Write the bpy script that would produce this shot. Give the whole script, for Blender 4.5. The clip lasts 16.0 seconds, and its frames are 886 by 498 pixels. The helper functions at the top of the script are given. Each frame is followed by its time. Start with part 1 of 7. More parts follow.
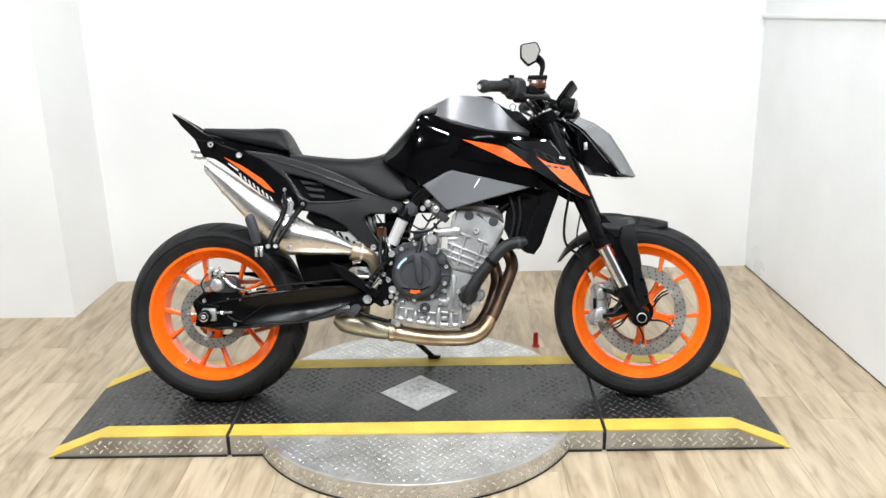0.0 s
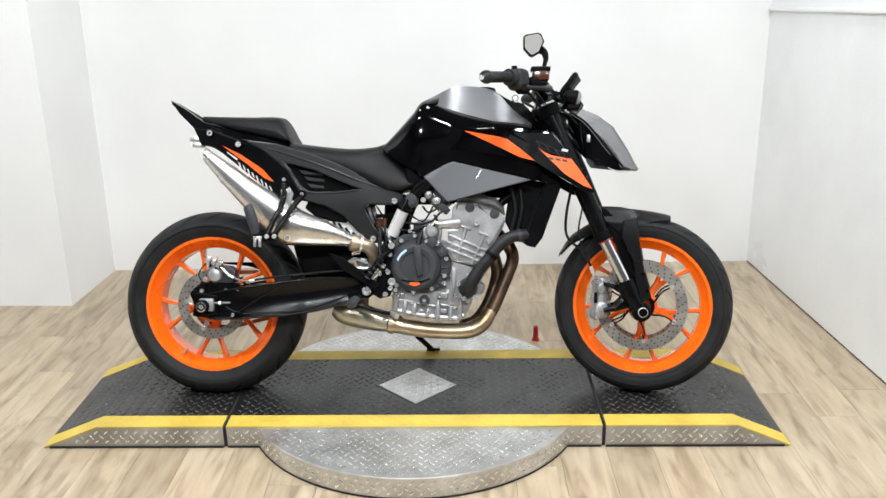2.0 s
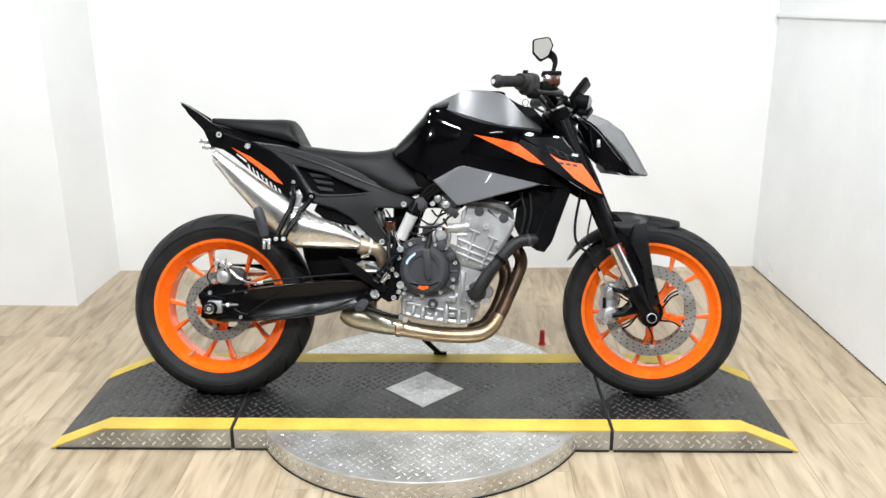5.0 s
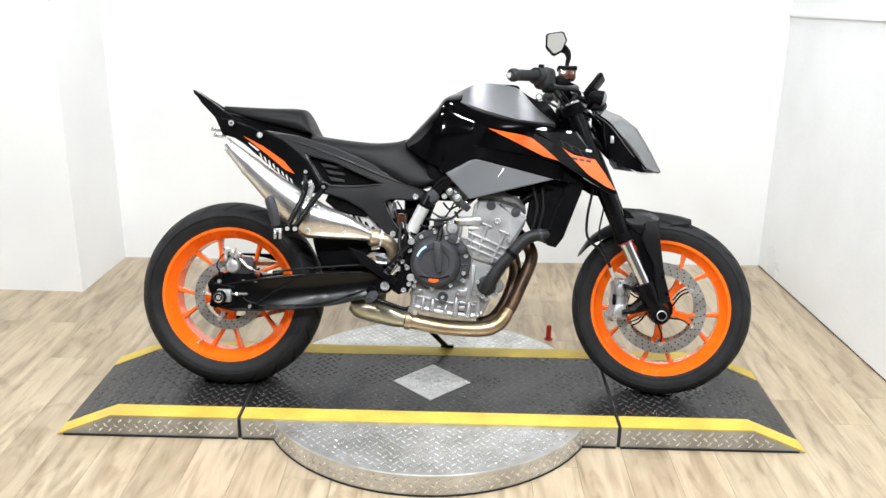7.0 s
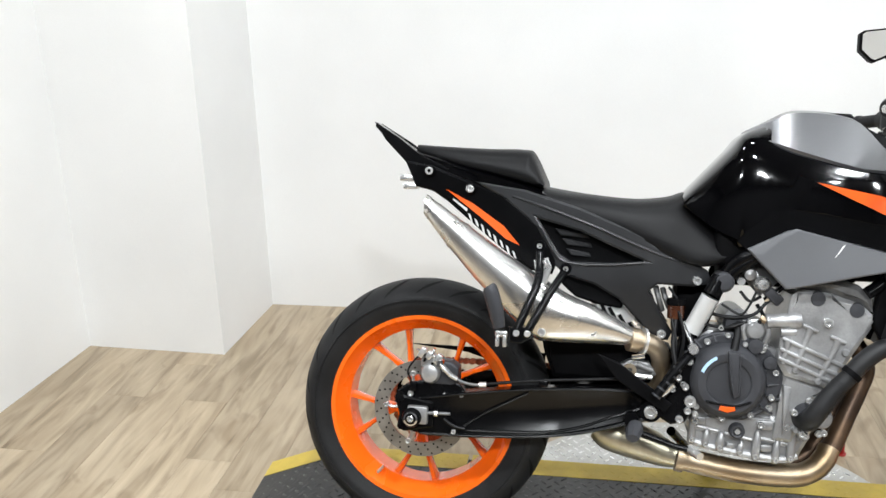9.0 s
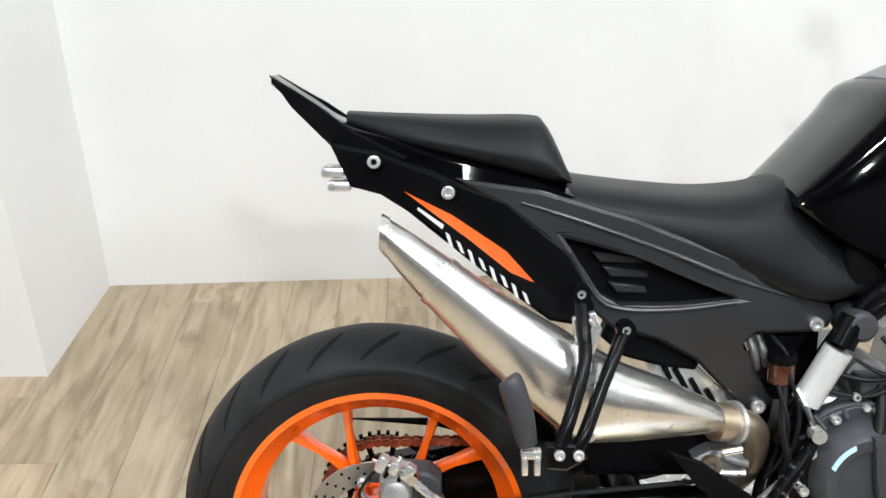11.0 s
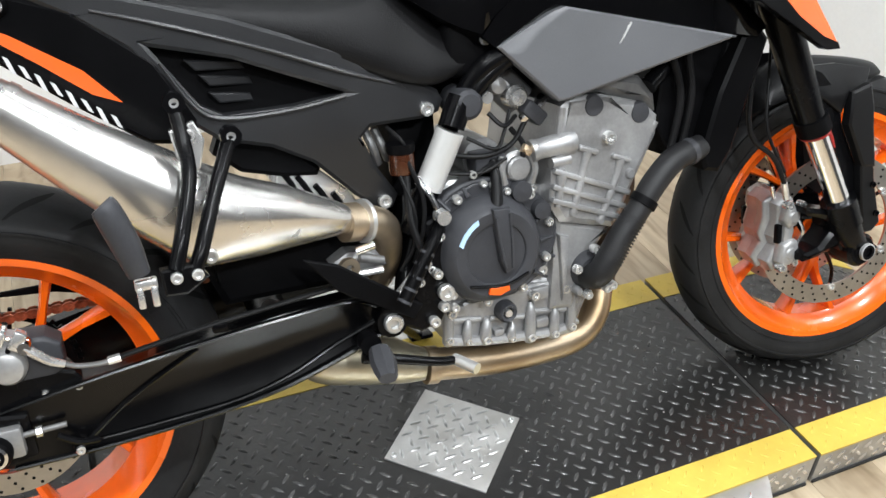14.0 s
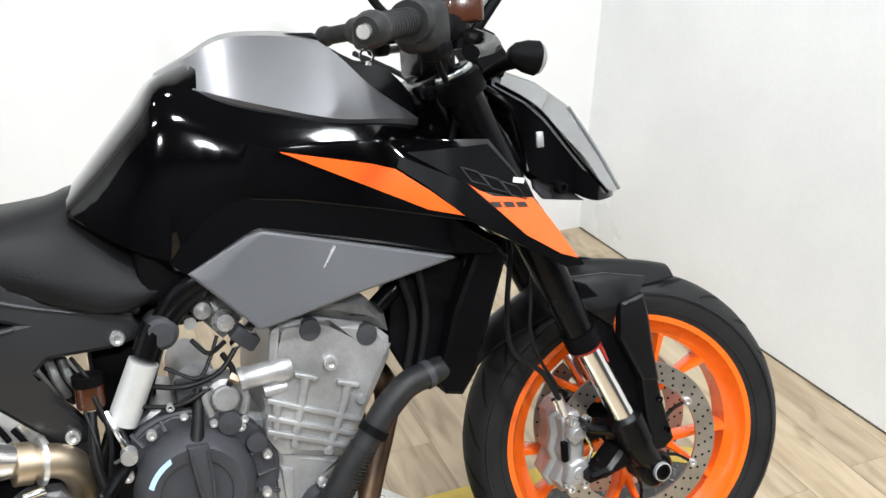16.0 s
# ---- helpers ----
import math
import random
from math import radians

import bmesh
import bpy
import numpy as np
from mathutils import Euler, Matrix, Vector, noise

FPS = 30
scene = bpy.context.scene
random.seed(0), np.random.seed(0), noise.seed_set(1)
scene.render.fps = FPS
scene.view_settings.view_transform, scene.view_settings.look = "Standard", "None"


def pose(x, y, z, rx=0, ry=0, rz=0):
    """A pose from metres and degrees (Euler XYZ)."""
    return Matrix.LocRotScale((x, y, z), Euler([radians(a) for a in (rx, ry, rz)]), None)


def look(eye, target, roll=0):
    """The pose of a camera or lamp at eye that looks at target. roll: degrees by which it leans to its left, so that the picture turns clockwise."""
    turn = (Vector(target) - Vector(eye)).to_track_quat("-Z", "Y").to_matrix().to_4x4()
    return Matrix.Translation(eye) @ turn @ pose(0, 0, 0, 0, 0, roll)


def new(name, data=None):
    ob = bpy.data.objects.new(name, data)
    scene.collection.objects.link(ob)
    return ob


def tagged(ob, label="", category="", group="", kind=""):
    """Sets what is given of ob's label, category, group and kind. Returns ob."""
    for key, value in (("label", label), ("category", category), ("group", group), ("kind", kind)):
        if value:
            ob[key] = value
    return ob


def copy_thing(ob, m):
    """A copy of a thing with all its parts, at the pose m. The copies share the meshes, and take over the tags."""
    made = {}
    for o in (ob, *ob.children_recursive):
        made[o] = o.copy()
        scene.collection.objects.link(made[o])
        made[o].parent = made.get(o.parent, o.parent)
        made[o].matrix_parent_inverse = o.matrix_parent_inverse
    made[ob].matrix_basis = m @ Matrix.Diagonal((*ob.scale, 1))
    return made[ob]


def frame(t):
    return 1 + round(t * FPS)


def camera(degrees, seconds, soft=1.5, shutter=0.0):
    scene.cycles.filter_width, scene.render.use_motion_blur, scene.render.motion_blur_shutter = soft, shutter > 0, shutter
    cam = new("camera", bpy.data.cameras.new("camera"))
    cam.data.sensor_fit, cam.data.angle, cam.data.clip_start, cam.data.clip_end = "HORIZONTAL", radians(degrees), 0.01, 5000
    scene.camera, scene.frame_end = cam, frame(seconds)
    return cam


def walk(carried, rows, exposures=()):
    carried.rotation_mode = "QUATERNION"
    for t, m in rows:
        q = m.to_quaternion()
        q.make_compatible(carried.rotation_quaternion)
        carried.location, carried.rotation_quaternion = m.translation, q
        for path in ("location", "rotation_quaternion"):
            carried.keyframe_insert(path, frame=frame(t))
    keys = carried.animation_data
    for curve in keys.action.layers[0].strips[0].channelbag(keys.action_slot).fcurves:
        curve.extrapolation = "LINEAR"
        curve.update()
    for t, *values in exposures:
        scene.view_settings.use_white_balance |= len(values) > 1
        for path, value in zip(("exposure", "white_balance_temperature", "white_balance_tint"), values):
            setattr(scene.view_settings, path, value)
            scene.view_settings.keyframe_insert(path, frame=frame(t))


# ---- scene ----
cam = camera(52.6, 16.0)
PATH = [
    (0, (0.864, -2.812, 1.544), (0.826, -0.948, 0.949), -1.4),
    (0.5, (0.868, -2.807, 1.544), (0.835, -0.944, 0.945), -0.9),
    (1, (0.865, -2.803, 1.543), (0.833, -0.944, 0.933), -0.8),
    (1.5, (0.867, -2.797, 1.541), (0.831, -0.937, 0.933), -0.8),
    (2, (0.864, -2.785, 1.537), (0.825, -0.928, 0.925), -0.8),
    (2.5, (0.855, -2.766, 1.540), (0.825, -0.905, 0.935), -1.0),
    (3, (0.837, -2.750, 1.538), (0.808, -0.892, 0.926), -0.6),
    (3.5, (0.839, -2.747, 1.540), (0.808, -0.890, 0.924), -0.5),
    (4, (0.831, -2.756, 1.541), (0.796, -0.897, 0.931), -0.4),
    (6.5, (0.835, -2.798, 1.547), (0.795, -0.939, 0.938), -0.2),
    (7, (0.789, -2.774, 1.542), (0.756, -0.920, 0.918), 0.9),
    (7.5, (0.690, -2.709, 1.527), (0.659, -0.866, 0.872), -1.0),
    (8, (0.640, -2.473, 1.501), (0.372, -0.640, 0.873), -1.6),
    (8.5, (0.528, -2.143, 1.532), (0.011, -0.368, 0.891), -2.2),
    (9, (0.381, -1.836, 1.515), (0.082, -0.019, 0.856), -1.1),
    (9.2, (0.355, -1.720, 1.508), (0.059, 0.097, 0.843), -2.5),
    (10.25, (0.170, -1.170, 1.457), (0.134, 0.530, 0.609), -0.8),
    (11.3, (0.067, -0.928, 1.435), (0.133, 0.772, 0.468), 0.6),
    (11.5, (0.062, -0.942, 1.411), (0.147, 0.709, 0.365), 2.0),
    (12, (0.046, -0.974, 1.356), (0.180, 0.558, 0.146), 5.1),
    (12.5, (0.039, -0.985, 1.322), (0.137, 0.478, 0.026), 5.2),
    (13, (0.090, -0.958, 1.335), (0.369, 0.594, 0.176), 3.2),
    (13.5, (0.145, -0.946, 1.313), (0.666, 0.567, 0.188), 4.4),
    (14, (0.176, -0.951, 1.322), (0.858, 0.502, 0.203), 2.8),
    (14.5, (0.199, -0.963, 1.338), (1.137, 0.442, 0.351), 2.8),
    (15, (0.333, -1.001, 1.351), (1.227, 0.481, 0.438), 1.1),
    (15.5, (0.522, -1.044, 1.363), (1.343, 0.509, 0.502), 2.9),
    (16, (0.627, -0.991, 1.395), (1.336, 0.621, 0.542), 1.8),
]
EXPOSURES = [(0, 0.16), (1, 0.06), (2, 0.0), (3.2, 0.0), (4, 0.06), (6.5, 0.24), (7.5, 0.22), (8.5, 0.12), (9, 0.04), (11.5, 0.06), (12.2, -0.06), (13, 0.04), (14, 0.1), (14.5, 0.2), (15.5, 0.26), (16, 0.18)]
walk(cam, [(t, look(e, g, r)) for t, e, g, r in PATH], EXPOSURES)

# ---- light ----
world = bpy.data.worlds.new("world")
scene.world = world
world.use_nodes = True
world.node_tree.nodes["Background"].inputs[0].default_value = (0.9, 0.93, 1.0, 1)
world.node_tree.nodes["Background"].inputs[1].default_value = 0.3

LAMPS = [(-0.6, -2.6), (0.8, -2.6), (2.2, -2.6), (-0.7, -0.9), (0.8, -0.9), (2.2, -0.9), (-0.5, 0.45), (0.8, 0.6), (2.0, 0.6)]
CEILING = 3.0
for lx, ly in LAMPS:
    middle = 0.5 < lx < 1.0
    lamp = bpy.data.lights.new("ceiling_lamp_light", "AREA")
    lamp.shape, lamp.size = "DISK", 0.22
    lamp.energy, lamp.color = (80.0 if middle else 40.0) if ly < -2 else (40.0 if middle else 29.0) if ly < 0 else 11.0, (0.925, 0.967, 1.0)
    new("ceiling_lamp_light", lamp).matrix_world = pose(lx, ly, CEILING - 0.085)


# ---- materials ----
def material(name, color, rough=0.5, metal=0.0, vary=0.12, scale=8.0, fine=120.0, bump=0.05, coat=0.0, wear=None, spec=0.5, random_tint=0.0,
             rough_vary=0.12):
    """A surface with colour variation at two scales, uneven gloss and fine relief."""
    m = bpy.data.materials.new(name)
    m.use_nodes = True
    t = m.node_tree
    n, link = t.nodes, t.links.new
    b = n["Principled BSDF"]
    b.inputs["Metallic"].default_value = metal
    b.inputs["Coat Weight"].default_value = coat
    b.inputs["Coat Roughness"].default_value = 0.04
    b.inputs["Specular IOR Level"].default_value = spec
    co = n.new("ShaderNodeTexCoord")
    big, small = n.new("ShaderNodeTexNoise"), n.new("ShaderNodeTexNoise")
    big.inputs["Scale"].default_value, big.inputs["Detail"].default_value = scale, 5
    small.inputs["Scale"].default_value, small.inputs["Detail"].default_value = fine, 3
    link(co.outputs["Object"], big.inputs["Vector"])
    link(co.outputs["Object"], small.inputs["Vector"])
    ramp = n.new("ShaderNodeValToRGB")
    c = Vector(color[:3])
    dark = c * (1 - vary) if wear is None else Vector(wear)
    ramp.color_ramp.elements[0].color, ramp.color_ramp.elements[1].color = (*dark, 1), (*[min(1, v * (1 + vary * 0.6)) for v in c], 1)
    ramp.color_ramp.elements[0].position, ramp.color_ramp.elements[1].position = 0.3, 0.68
    link(big.outputs["Fac"], ramp.inputs["Fac"])
    mix = n.new("ShaderNodeMix")
    mix.data_type, mix.blend_type = "RGBA", "MULTIPLY"
    mix.inputs["Factor"].default_value = 0.5
    link(ramp.outputs["Color"], mix.inputs["A"])
    fr = n.new("ShaderNodeMapRange")
    fr.inputs["From Min"].default_value, fr.inputs["From Max"].default_value = 0.3, 0.7
    fr.inputs["To Min"].default_value, fr.inputs["To Max"].default_value = 1 - vary, 1.0
    link(small.outputs["Fac"], fr.inputs["Value"])
    link(fr.outputs["Result"], mix.inputs["B"])
    out = mix.outputs["Result"]
    if random_tint:
        info, hsv = n.new("ShaderNodeObjectInfo"), n.new("ShaderNodeHueSaturation")
        mr = n.new("ShaderNodeMapRange")
        mr.inputs["To Min"].default_value, mr.inputs["To Max"].default_value = 1 - random_tint, 1 + random_tint
        link(info.outputs["Random"], mr.inputs["Value"])
        link(mr.outputs["Result"], hsv.inputs["Value"])
        link(out, hsv.inputs["Color"])
        out = hsv.outputs["Color"]
    link(out, b.inputs["Base Color"])
    rr = n.new("ShaderNodeMapRange")
    rr.inputs["To Min"].default_value, rr.inputs["To Max"].default_value = max(0.02, rough - rough_vary), min(1, rough + rough_vary)
    link(big.outputs["Fac"], rr.inputs["Value"])
    link(rr.outputs["Result"], b.inputs["Roughness"])
    if bump:
        bp = n.new("ShaderNodeBump")
        bp.inputs["Strength"].default_value, bp.inputs["Distance"].default_value = bump, 0.002
        link(small.outputs["Fac"], bp.inputs["Height"])
        link(bp.outputs["Normal"], b.inputs["Normal"])
    return m


def plank_material():
    """Pale washed oak vinyl, grain along y, each plank its own tint and offset."""
    m = bpy.data.materials.new("washed_oak_vinyl")
    m.use_nodes = True
    t = m.node_tree
    n, link = t.nodes, t.links.new
    b = n["Principled BSDF"]
    co, info = n.new("ShaderNodeTexCoord"), n.new("ShaderNodeObjectInfo")
    add = n.new("ShaderNodeVectorMath")
    add.operation = "MULTIPLY_ADD"
    comb = n.new("ShaderNodeCombineXYZ")
    for k in range(3):
        link(info.outputs["Random"], comb.inputs[k])
    add.inputs[1].default_value = (37.0, 51.0, 13.0)
    link(comb.outputs[0], add.inputs[0])
    link(co.outputs["Object"], add.inputs[2])
    mp = n.new("ShaderNodeMapping")
    mp.inputs["Scale"].default_value = (9, 1.1, 6)
    link(add.outputs[0], mp.inputs["Vector"])
    grain, cloud, knots = n.new("ShaderNodeTexNoise"), n.new("ShaderNodeTexNoise"), n.new("ShaderNodeTexNoise")
    grain.inputs["Scale"].default_value, grain.inputs["Detail"].default_value, grain.inputs["Distortion"].default_value = 2.6, 7, 1.1
    link(mp.outputs[0], grain.inputs["Vector"])
    mp2 = n.new("ShaderNodeMapping")
    mp2.inputs["Scale"].default_value = (5.0, 1.6, 3)
    link(add.outputs[0], mp2.inputs["Vector"])
    cloud.inputs["Scale"].default_value, cloud.inputs["Detail"].default_value, cloud.inputs["Distortion"].default_value = 1.4, 4, 0.8
    link(mp2.outputs[0], cloud.inputs["Vector"])
    r1 = n.new("ShaderNodeValToRGB")
    e = r1.color_ramp.elements
    e[0].position, e[0].color = 0.3, (0.275, 0.212, 0.138, 1)
    e[1].position, e[1].color = 0.72, (0.51, 0.415, 0.292, 1)
    mid = e.new(0.48)
    mid.color = (0.418, 0.333, 0.228, 1)
    link(grain.outputs["Fac"], r1.inputs["Fac"])
    r2 = n.new("ShaderNodeValToRGB")
    e = r2.color_ramp.elements
    e[0].position, e[0].color = 0.32, (0.64, 0.59, 0.52, 1)
    e[1].position, e[1].color = 0.62, (1.0, 1.0, 1.0, 1)
    link(cloud.outputs["Fac"], r2.inputs["Fac"])
    mix = n.new("ShaderNodeMix")
    mix.data_type, mix.blend_type = "RGBA", "MULTIPLY"
    mix.inputs["Factor"].default_value = 0.55
    link(r1.outputs["Color"], mix.inputs["A"])
    link(r2.outputs["Color"], mix.inputs["B"])
    mp3 = n.new("ShaderNodeMapping")
    mp3.inputs["Scale"].default_value = (3.4, 1.3, 2)
    link(add.outputs[0], mp3.inputs["Vector"])
    knots.inputs["Scale"].default_value, knots.inputs["Detail"].default_value, knots.inputs["Distortion"].default_value = 2.2, 3, 1.6
    link(mp3.outputs[0], knots.inputs["Vector"])
    r3 = n.new("ShaderNodeValToRGB")
    e = r3.color_ramp.elements
    e[0].position, e[0].color = 0.60, (1.0, 1.0, 1.0, 1)
    e[1].position, e[1].color = 0.74, (0.60, 0.55, 0.49, 1)
    link(knots.outputs["Fac"], r3.inputs["Fac"])
    worn = n.new("ShaderNodeMix")
    worn.data_type, worn.blend_type = "RGBA", "MULTIPLY"
    worn.inputs["Factor"].default_value = 0.8
    link(mix.outputs["Result"], worn.inputs["A"])
    link(r3.outputs["Color"], worn.inputs["B"])
    hsv, mr = n.new("ShaderNodeHueSaturation"), n.new("ShaderNodeMapRange")
    mr.inputs["To Min"].default_value, mr.inputs["To Max"].default_value = 0.90, 1.10
    link(info.outputs["Random"], mr.inputs["Value"])
    link(mr.outputs[0], hsv.inputs["Value"])
    link(worn.outputs["Result"], hsv.inputs["Color"])
    link(hsv.outputs[0], b.inputs["Base Color"])
    b.inputs["Roughness"].default_value = 0.33
    bp = n.new("ShaderNodeBump")
    bp.inputs["Strength"].default_value, bp.inputs["Distance"].default_value = 0.15, 0.001
    link(grain.outputs["Fac"], bp.inputs["Height"])
    link(bp.outputs[0], b.inputs["Normal"])
    return m


WALL = material("white_wall_paint", (0.82, 0.82, 0.81), 0.55, vary=0.05, scale=1.6, fine=260, bump=0.06, rough_vary=0.1)
PANEL = material("white_wall_panel", (0.80, 0.81, 0.81), 0.32, vary=0.06, scale=2.3, fine=90, bump=0.08, rough_vary=0.12)
# Unseen walls and ceiling, dark so that glossy parts reflect little.
DIM = material("unseen_dark_wall", (0.05, 0.05, 0.054), 0.7, vary=0.1, scale=2)
CEIL = material("ceiling_dark", (0.08, 0.08, 0.08), 0.8, vary=0.06, scale=3, fine=60)
PLANK = plank_material()
SUBFLOOR = material("brown_underlay", (0.34, 0.28, 0.20), 0.9)
# Near-black; in the section gaps it stands in for shade.
GAP = material("flat_black_strip", (0.012, 0.012, 0.012), 0.8)
ALU = material("bright_tread_aluminium", (0.66, 0.66, 0.65), 0.38, 0.85, vary=0.16, scale=7, fine=45, bump=0.12, rough_vary=0.16, wear=(0.42, 0.41, 0.38))
ALU_BAR = material("polished_tread_bar", (0.66, 0.67, 0.67), 0.32, 0.9, vary=0.1, scale=14, fine=80)
SKIRT = material("dull_tread_aluminium", (0.50, 0.50, 0.49), 0.42, 0.8, vary=0.2, scale=9, fine=60, bump=0.1, wear=(0.34, 0.33, 0.31))
SKIRT_BAR = material("bright_tread_bar", (0.86, 0.86, 0.85), 0.26, 0.9, vary=0.1, scale=14, fine=80)
BLACKPLATE = material("black_rubber_tread_mat", (0.006, 0.006, 0.0063), 0.34, vary=0.35, scale=4, fine=70, bump=0.5, wear=(0.020, 0.019, 0.0175), rough_vary=0.2, spec=0.62)
BLACKBAR = material("worn_black_tread_bar", (0.065, 0.065, 0.064), 0.28, vary=0.35, scale=9, fine=140, wear=(0.022, 0.022, 0.0215), spec=0.7)
DIAPLATE = material("worn_aluminium_plate", (0.55, 0.55, 0.545), 0.42, 0.55, vary=0.16, scale=10, fine=60, bump=0.12, wear=(0.40, 0.39, 0.37))
YELLOW = material("yellow_safety_paint", (0.60, 0.44, 0.07), 0.5, vary=0.14, scale=9, fine=70, bump=0.12, wear=(0.50, 0.36, 0.055))


# ---- mesh helpers ----
def part(name, bm, mat, parent=None, label="", smooth=True, angle=32):
    """Links a bmesh as one mesh object under a thing or part."""
    me = bpy.data.meshes.new(name)
    bm.normal_update()
    if smooth:
        lim = radians(angle)
        for f in bm.faces:
            f.smooth = True
        for e in bm.edges:
            e.smooth = len(e.link_faces) == 2 and e.calc_face_angle(0) < lim
    bm.to_mesh(me)
    bm.free()
    if mat is not None:
        me.materials.append(mat)
    ob = new(name, me)
    if parent is not None:
        ob.parent = parent
    if label:
        ob["label"] = label
    return ob


def thing(name, m, label, category, group="", kind=""):
    """An empty at the thing's base."""
    ob = new(name)
    ob.empty_display_size = 0.1
    ob.matrix_world = m
    return tagged(ob, label, category, group, kind)


def box(bm, c, s, m=None, bevel=0.0, seg=2):
    """A box of centre c and size s, its edges rounded, added to bm."""
    r = bmesh.ops.create_cube(bm, size=1.0)
    vs = r["verts"]
    bmesh.ops.scale(bm, vec=s, verts=vs)
    if bevel:
        es = list({e for v in vs for e in v.link_edges})
        b = bmesh.ops.bevel(bm, geom=es, offset=bevel, segments=seg, profile=0.5, affect="EDGES")
        vs = list({v for f in b["faces"] for v in f.verts} | {v for v in vs if v.is_valid})
    bmesh.ops.translate(bm, vec=c, verts=vs)
    if m is not None:
        bmesh.ops.transform(bm, matrix=m, verts=vs)
    return vs


def boxed(c, s, m=None, bevel=0.0, seg=2):
    bm = bmesh.new()
    box(bm, c, s, m, bevel, seg)
    return bm


def prism(bm, outline, axis, lo, hi, bevel=0.0, seg=2, m=None):
    """A polygon extruded along an axis from lo to hi; outline gives the two other coordinates in order."""
    def at(p, h):
        return (h, *p) if axis == "x" else (p[0], h, p[1]) if axis == "y" else (*p, h)
    a = [bm.verts.new(at(p, lo)) for p in outline]
    b = [bm.verts.new(at(p, hi)) for p in outline]
    fs = [bm.faces.new(a), bm.faces.new(b[::-1])]
    k = len(a)
    for i in range(k):
        fs.append(bm.faces.new((a[i], b[i], b[(i + 1) % k], a[(i + 1) % k])))
    bmesh.ops.recalc_face_normals(bm, faces=fs)
    vs = a + b
    if bevel:
        es = list({e for f in fs[:2] for e in f.edges})
        r = bmesh.ops.bevel(bm, geom=es, offset=bevel, segments=seg, profile=0.5, affect="EDGES", clamp_overlap=True)
        vs = list({v for f in r["faces"] for v in f.verts} | {v for v in vs if v.is_valid})
    if m is not None:
        bmesh.ops.transform(bm, matrix=m, verts=vs)
    return vs


def prismed(outline, axis, lo, hi, bevel=0.0, seg=2, m=None):
    bm = bmesh.new()
    prism(bm, outline, axis, lo, hi, bevel, seg, m)
    return bm


def lathe(bm, profile, steps=48, m=None, closed=False):
    """Turns a profile of (radius, height) pairs round the y axis."""
    rings = []
    for i in range(steps):
        a = 2 * math.pi * i / steps
        rings.append([bm.verts.new((r * math.cos(a), h, r * math.sin(a))) for r, h in profile])
    k = len(profile)
    fs = []
    for i in range(steps):
        p, q = rings[i], rings[(i + 1) % steps]
        for j in range(k if closed else k - 1):
            fs.append(bm.faces.new((p[j], p[(j + 1) % k], q[(j + 1) % k], q[j])))
    if not closed:
        for end in (0, -1):
            if profile[end][0] > 1e-6:
                fs.append(bm.faces.new([r[end] for r in rings]))
    bmesh.ops.recalc_face_normals(bm, faces=fs)
    vs = [v for r in rings for v in r]
    if m is not None:
        bmesh.ops.transform(bm, matrix=m, verts=vs)
    return vs


def lathed(profile, steps=48, m=None, closed=False):
    bm = bmesh.new()
    lathe(bm, profile, steps, m, closed)
    return bm


def smooth_path(points, per=6):
    """Catmull-Rom through points (each any number of values)."""
    p = [Vector(q) for q in points]
    p = [p[0] * 2 - p[1]] + p + [p[-1] * 2 - p[-2]]
    out = []
    for i in range(1, len(p) - 2):
        for k in range(per):
            t = k / per
            a, b, c, d = p[i - 1], p[i], p[i + 1], p[i + 2]
            out.append(0.5 * (2 * b + (c - a) * t + (2 * a - 5 * b + 4 * c - d) * t * t + (3 * b - a - 3 * c + d) * t ** 3))
    return out + [p[-2]]


def tube(bm, points, radius, sides=12, per=6, m=None, flat=1.0, smooth=True):
    """A round tube through points; radius a number or one per point; flat squeezes it sideways."""
    rad = radius if isinstance(radius, (list, tuple)) else [radius] * len(points)
    pts = smooth_path([(*p, r) for p, r in zip(points, rad)], per) if smooth else [Vector((*p, r)) for p, r in zip(points, rad)]
    pos = [Vector(p[:3]) for p in pts]
    up = Vector((0, 0, 1))
    d0 = (pos[1] - pos[0]).normalized()
    if abs(d0.dot(up)) > 0.9:
        up = Vector((0, 1, 0))
    side = d0.cross(up).normalized()
    rings = []
    for i, p in enumerate(pos):
        d = (pos[min(i + 1, len(pos) - 1)] - pos[max(i - 1, 0)]).normalized()
        side = (side - d * side.dot(d)).normalized()
        nrm = d.cross(side)
        r = pts[i][3]
        rings.append([bm.verts.new(p + side * (r * math.cos(2 * math.pi * j / sides)) + nrm * (flat * r * math.sin(2 * math.pi * j / sides)))
                      for j in range(sides)])
    fs = [bm.faces.new(rings[0]), bm.faces.new(rings[-1])]
    for a, b in zip(rings, rings[1:]):
        for j in range(sides):
            fs.append(bm.faces.new((a[j], a[(j + 1) % sides], b[(j + 1) % sides], b[j])))
    bmesh.ops.recalc_face_normals(bm, faces=fs)
    vs = [v for r in rings for v in r]
    if m is not None:
        bmesh.ops.transform(bm, matrix=m, verts=vs)
    return vs


def tubed(points, radius, sides=12, per=6, m=None, flat=1.0, smooth=True):
    bm = bmesh.new()
    tube(bm, points, radius, sides, per, m, flat, smooth)
    return bm


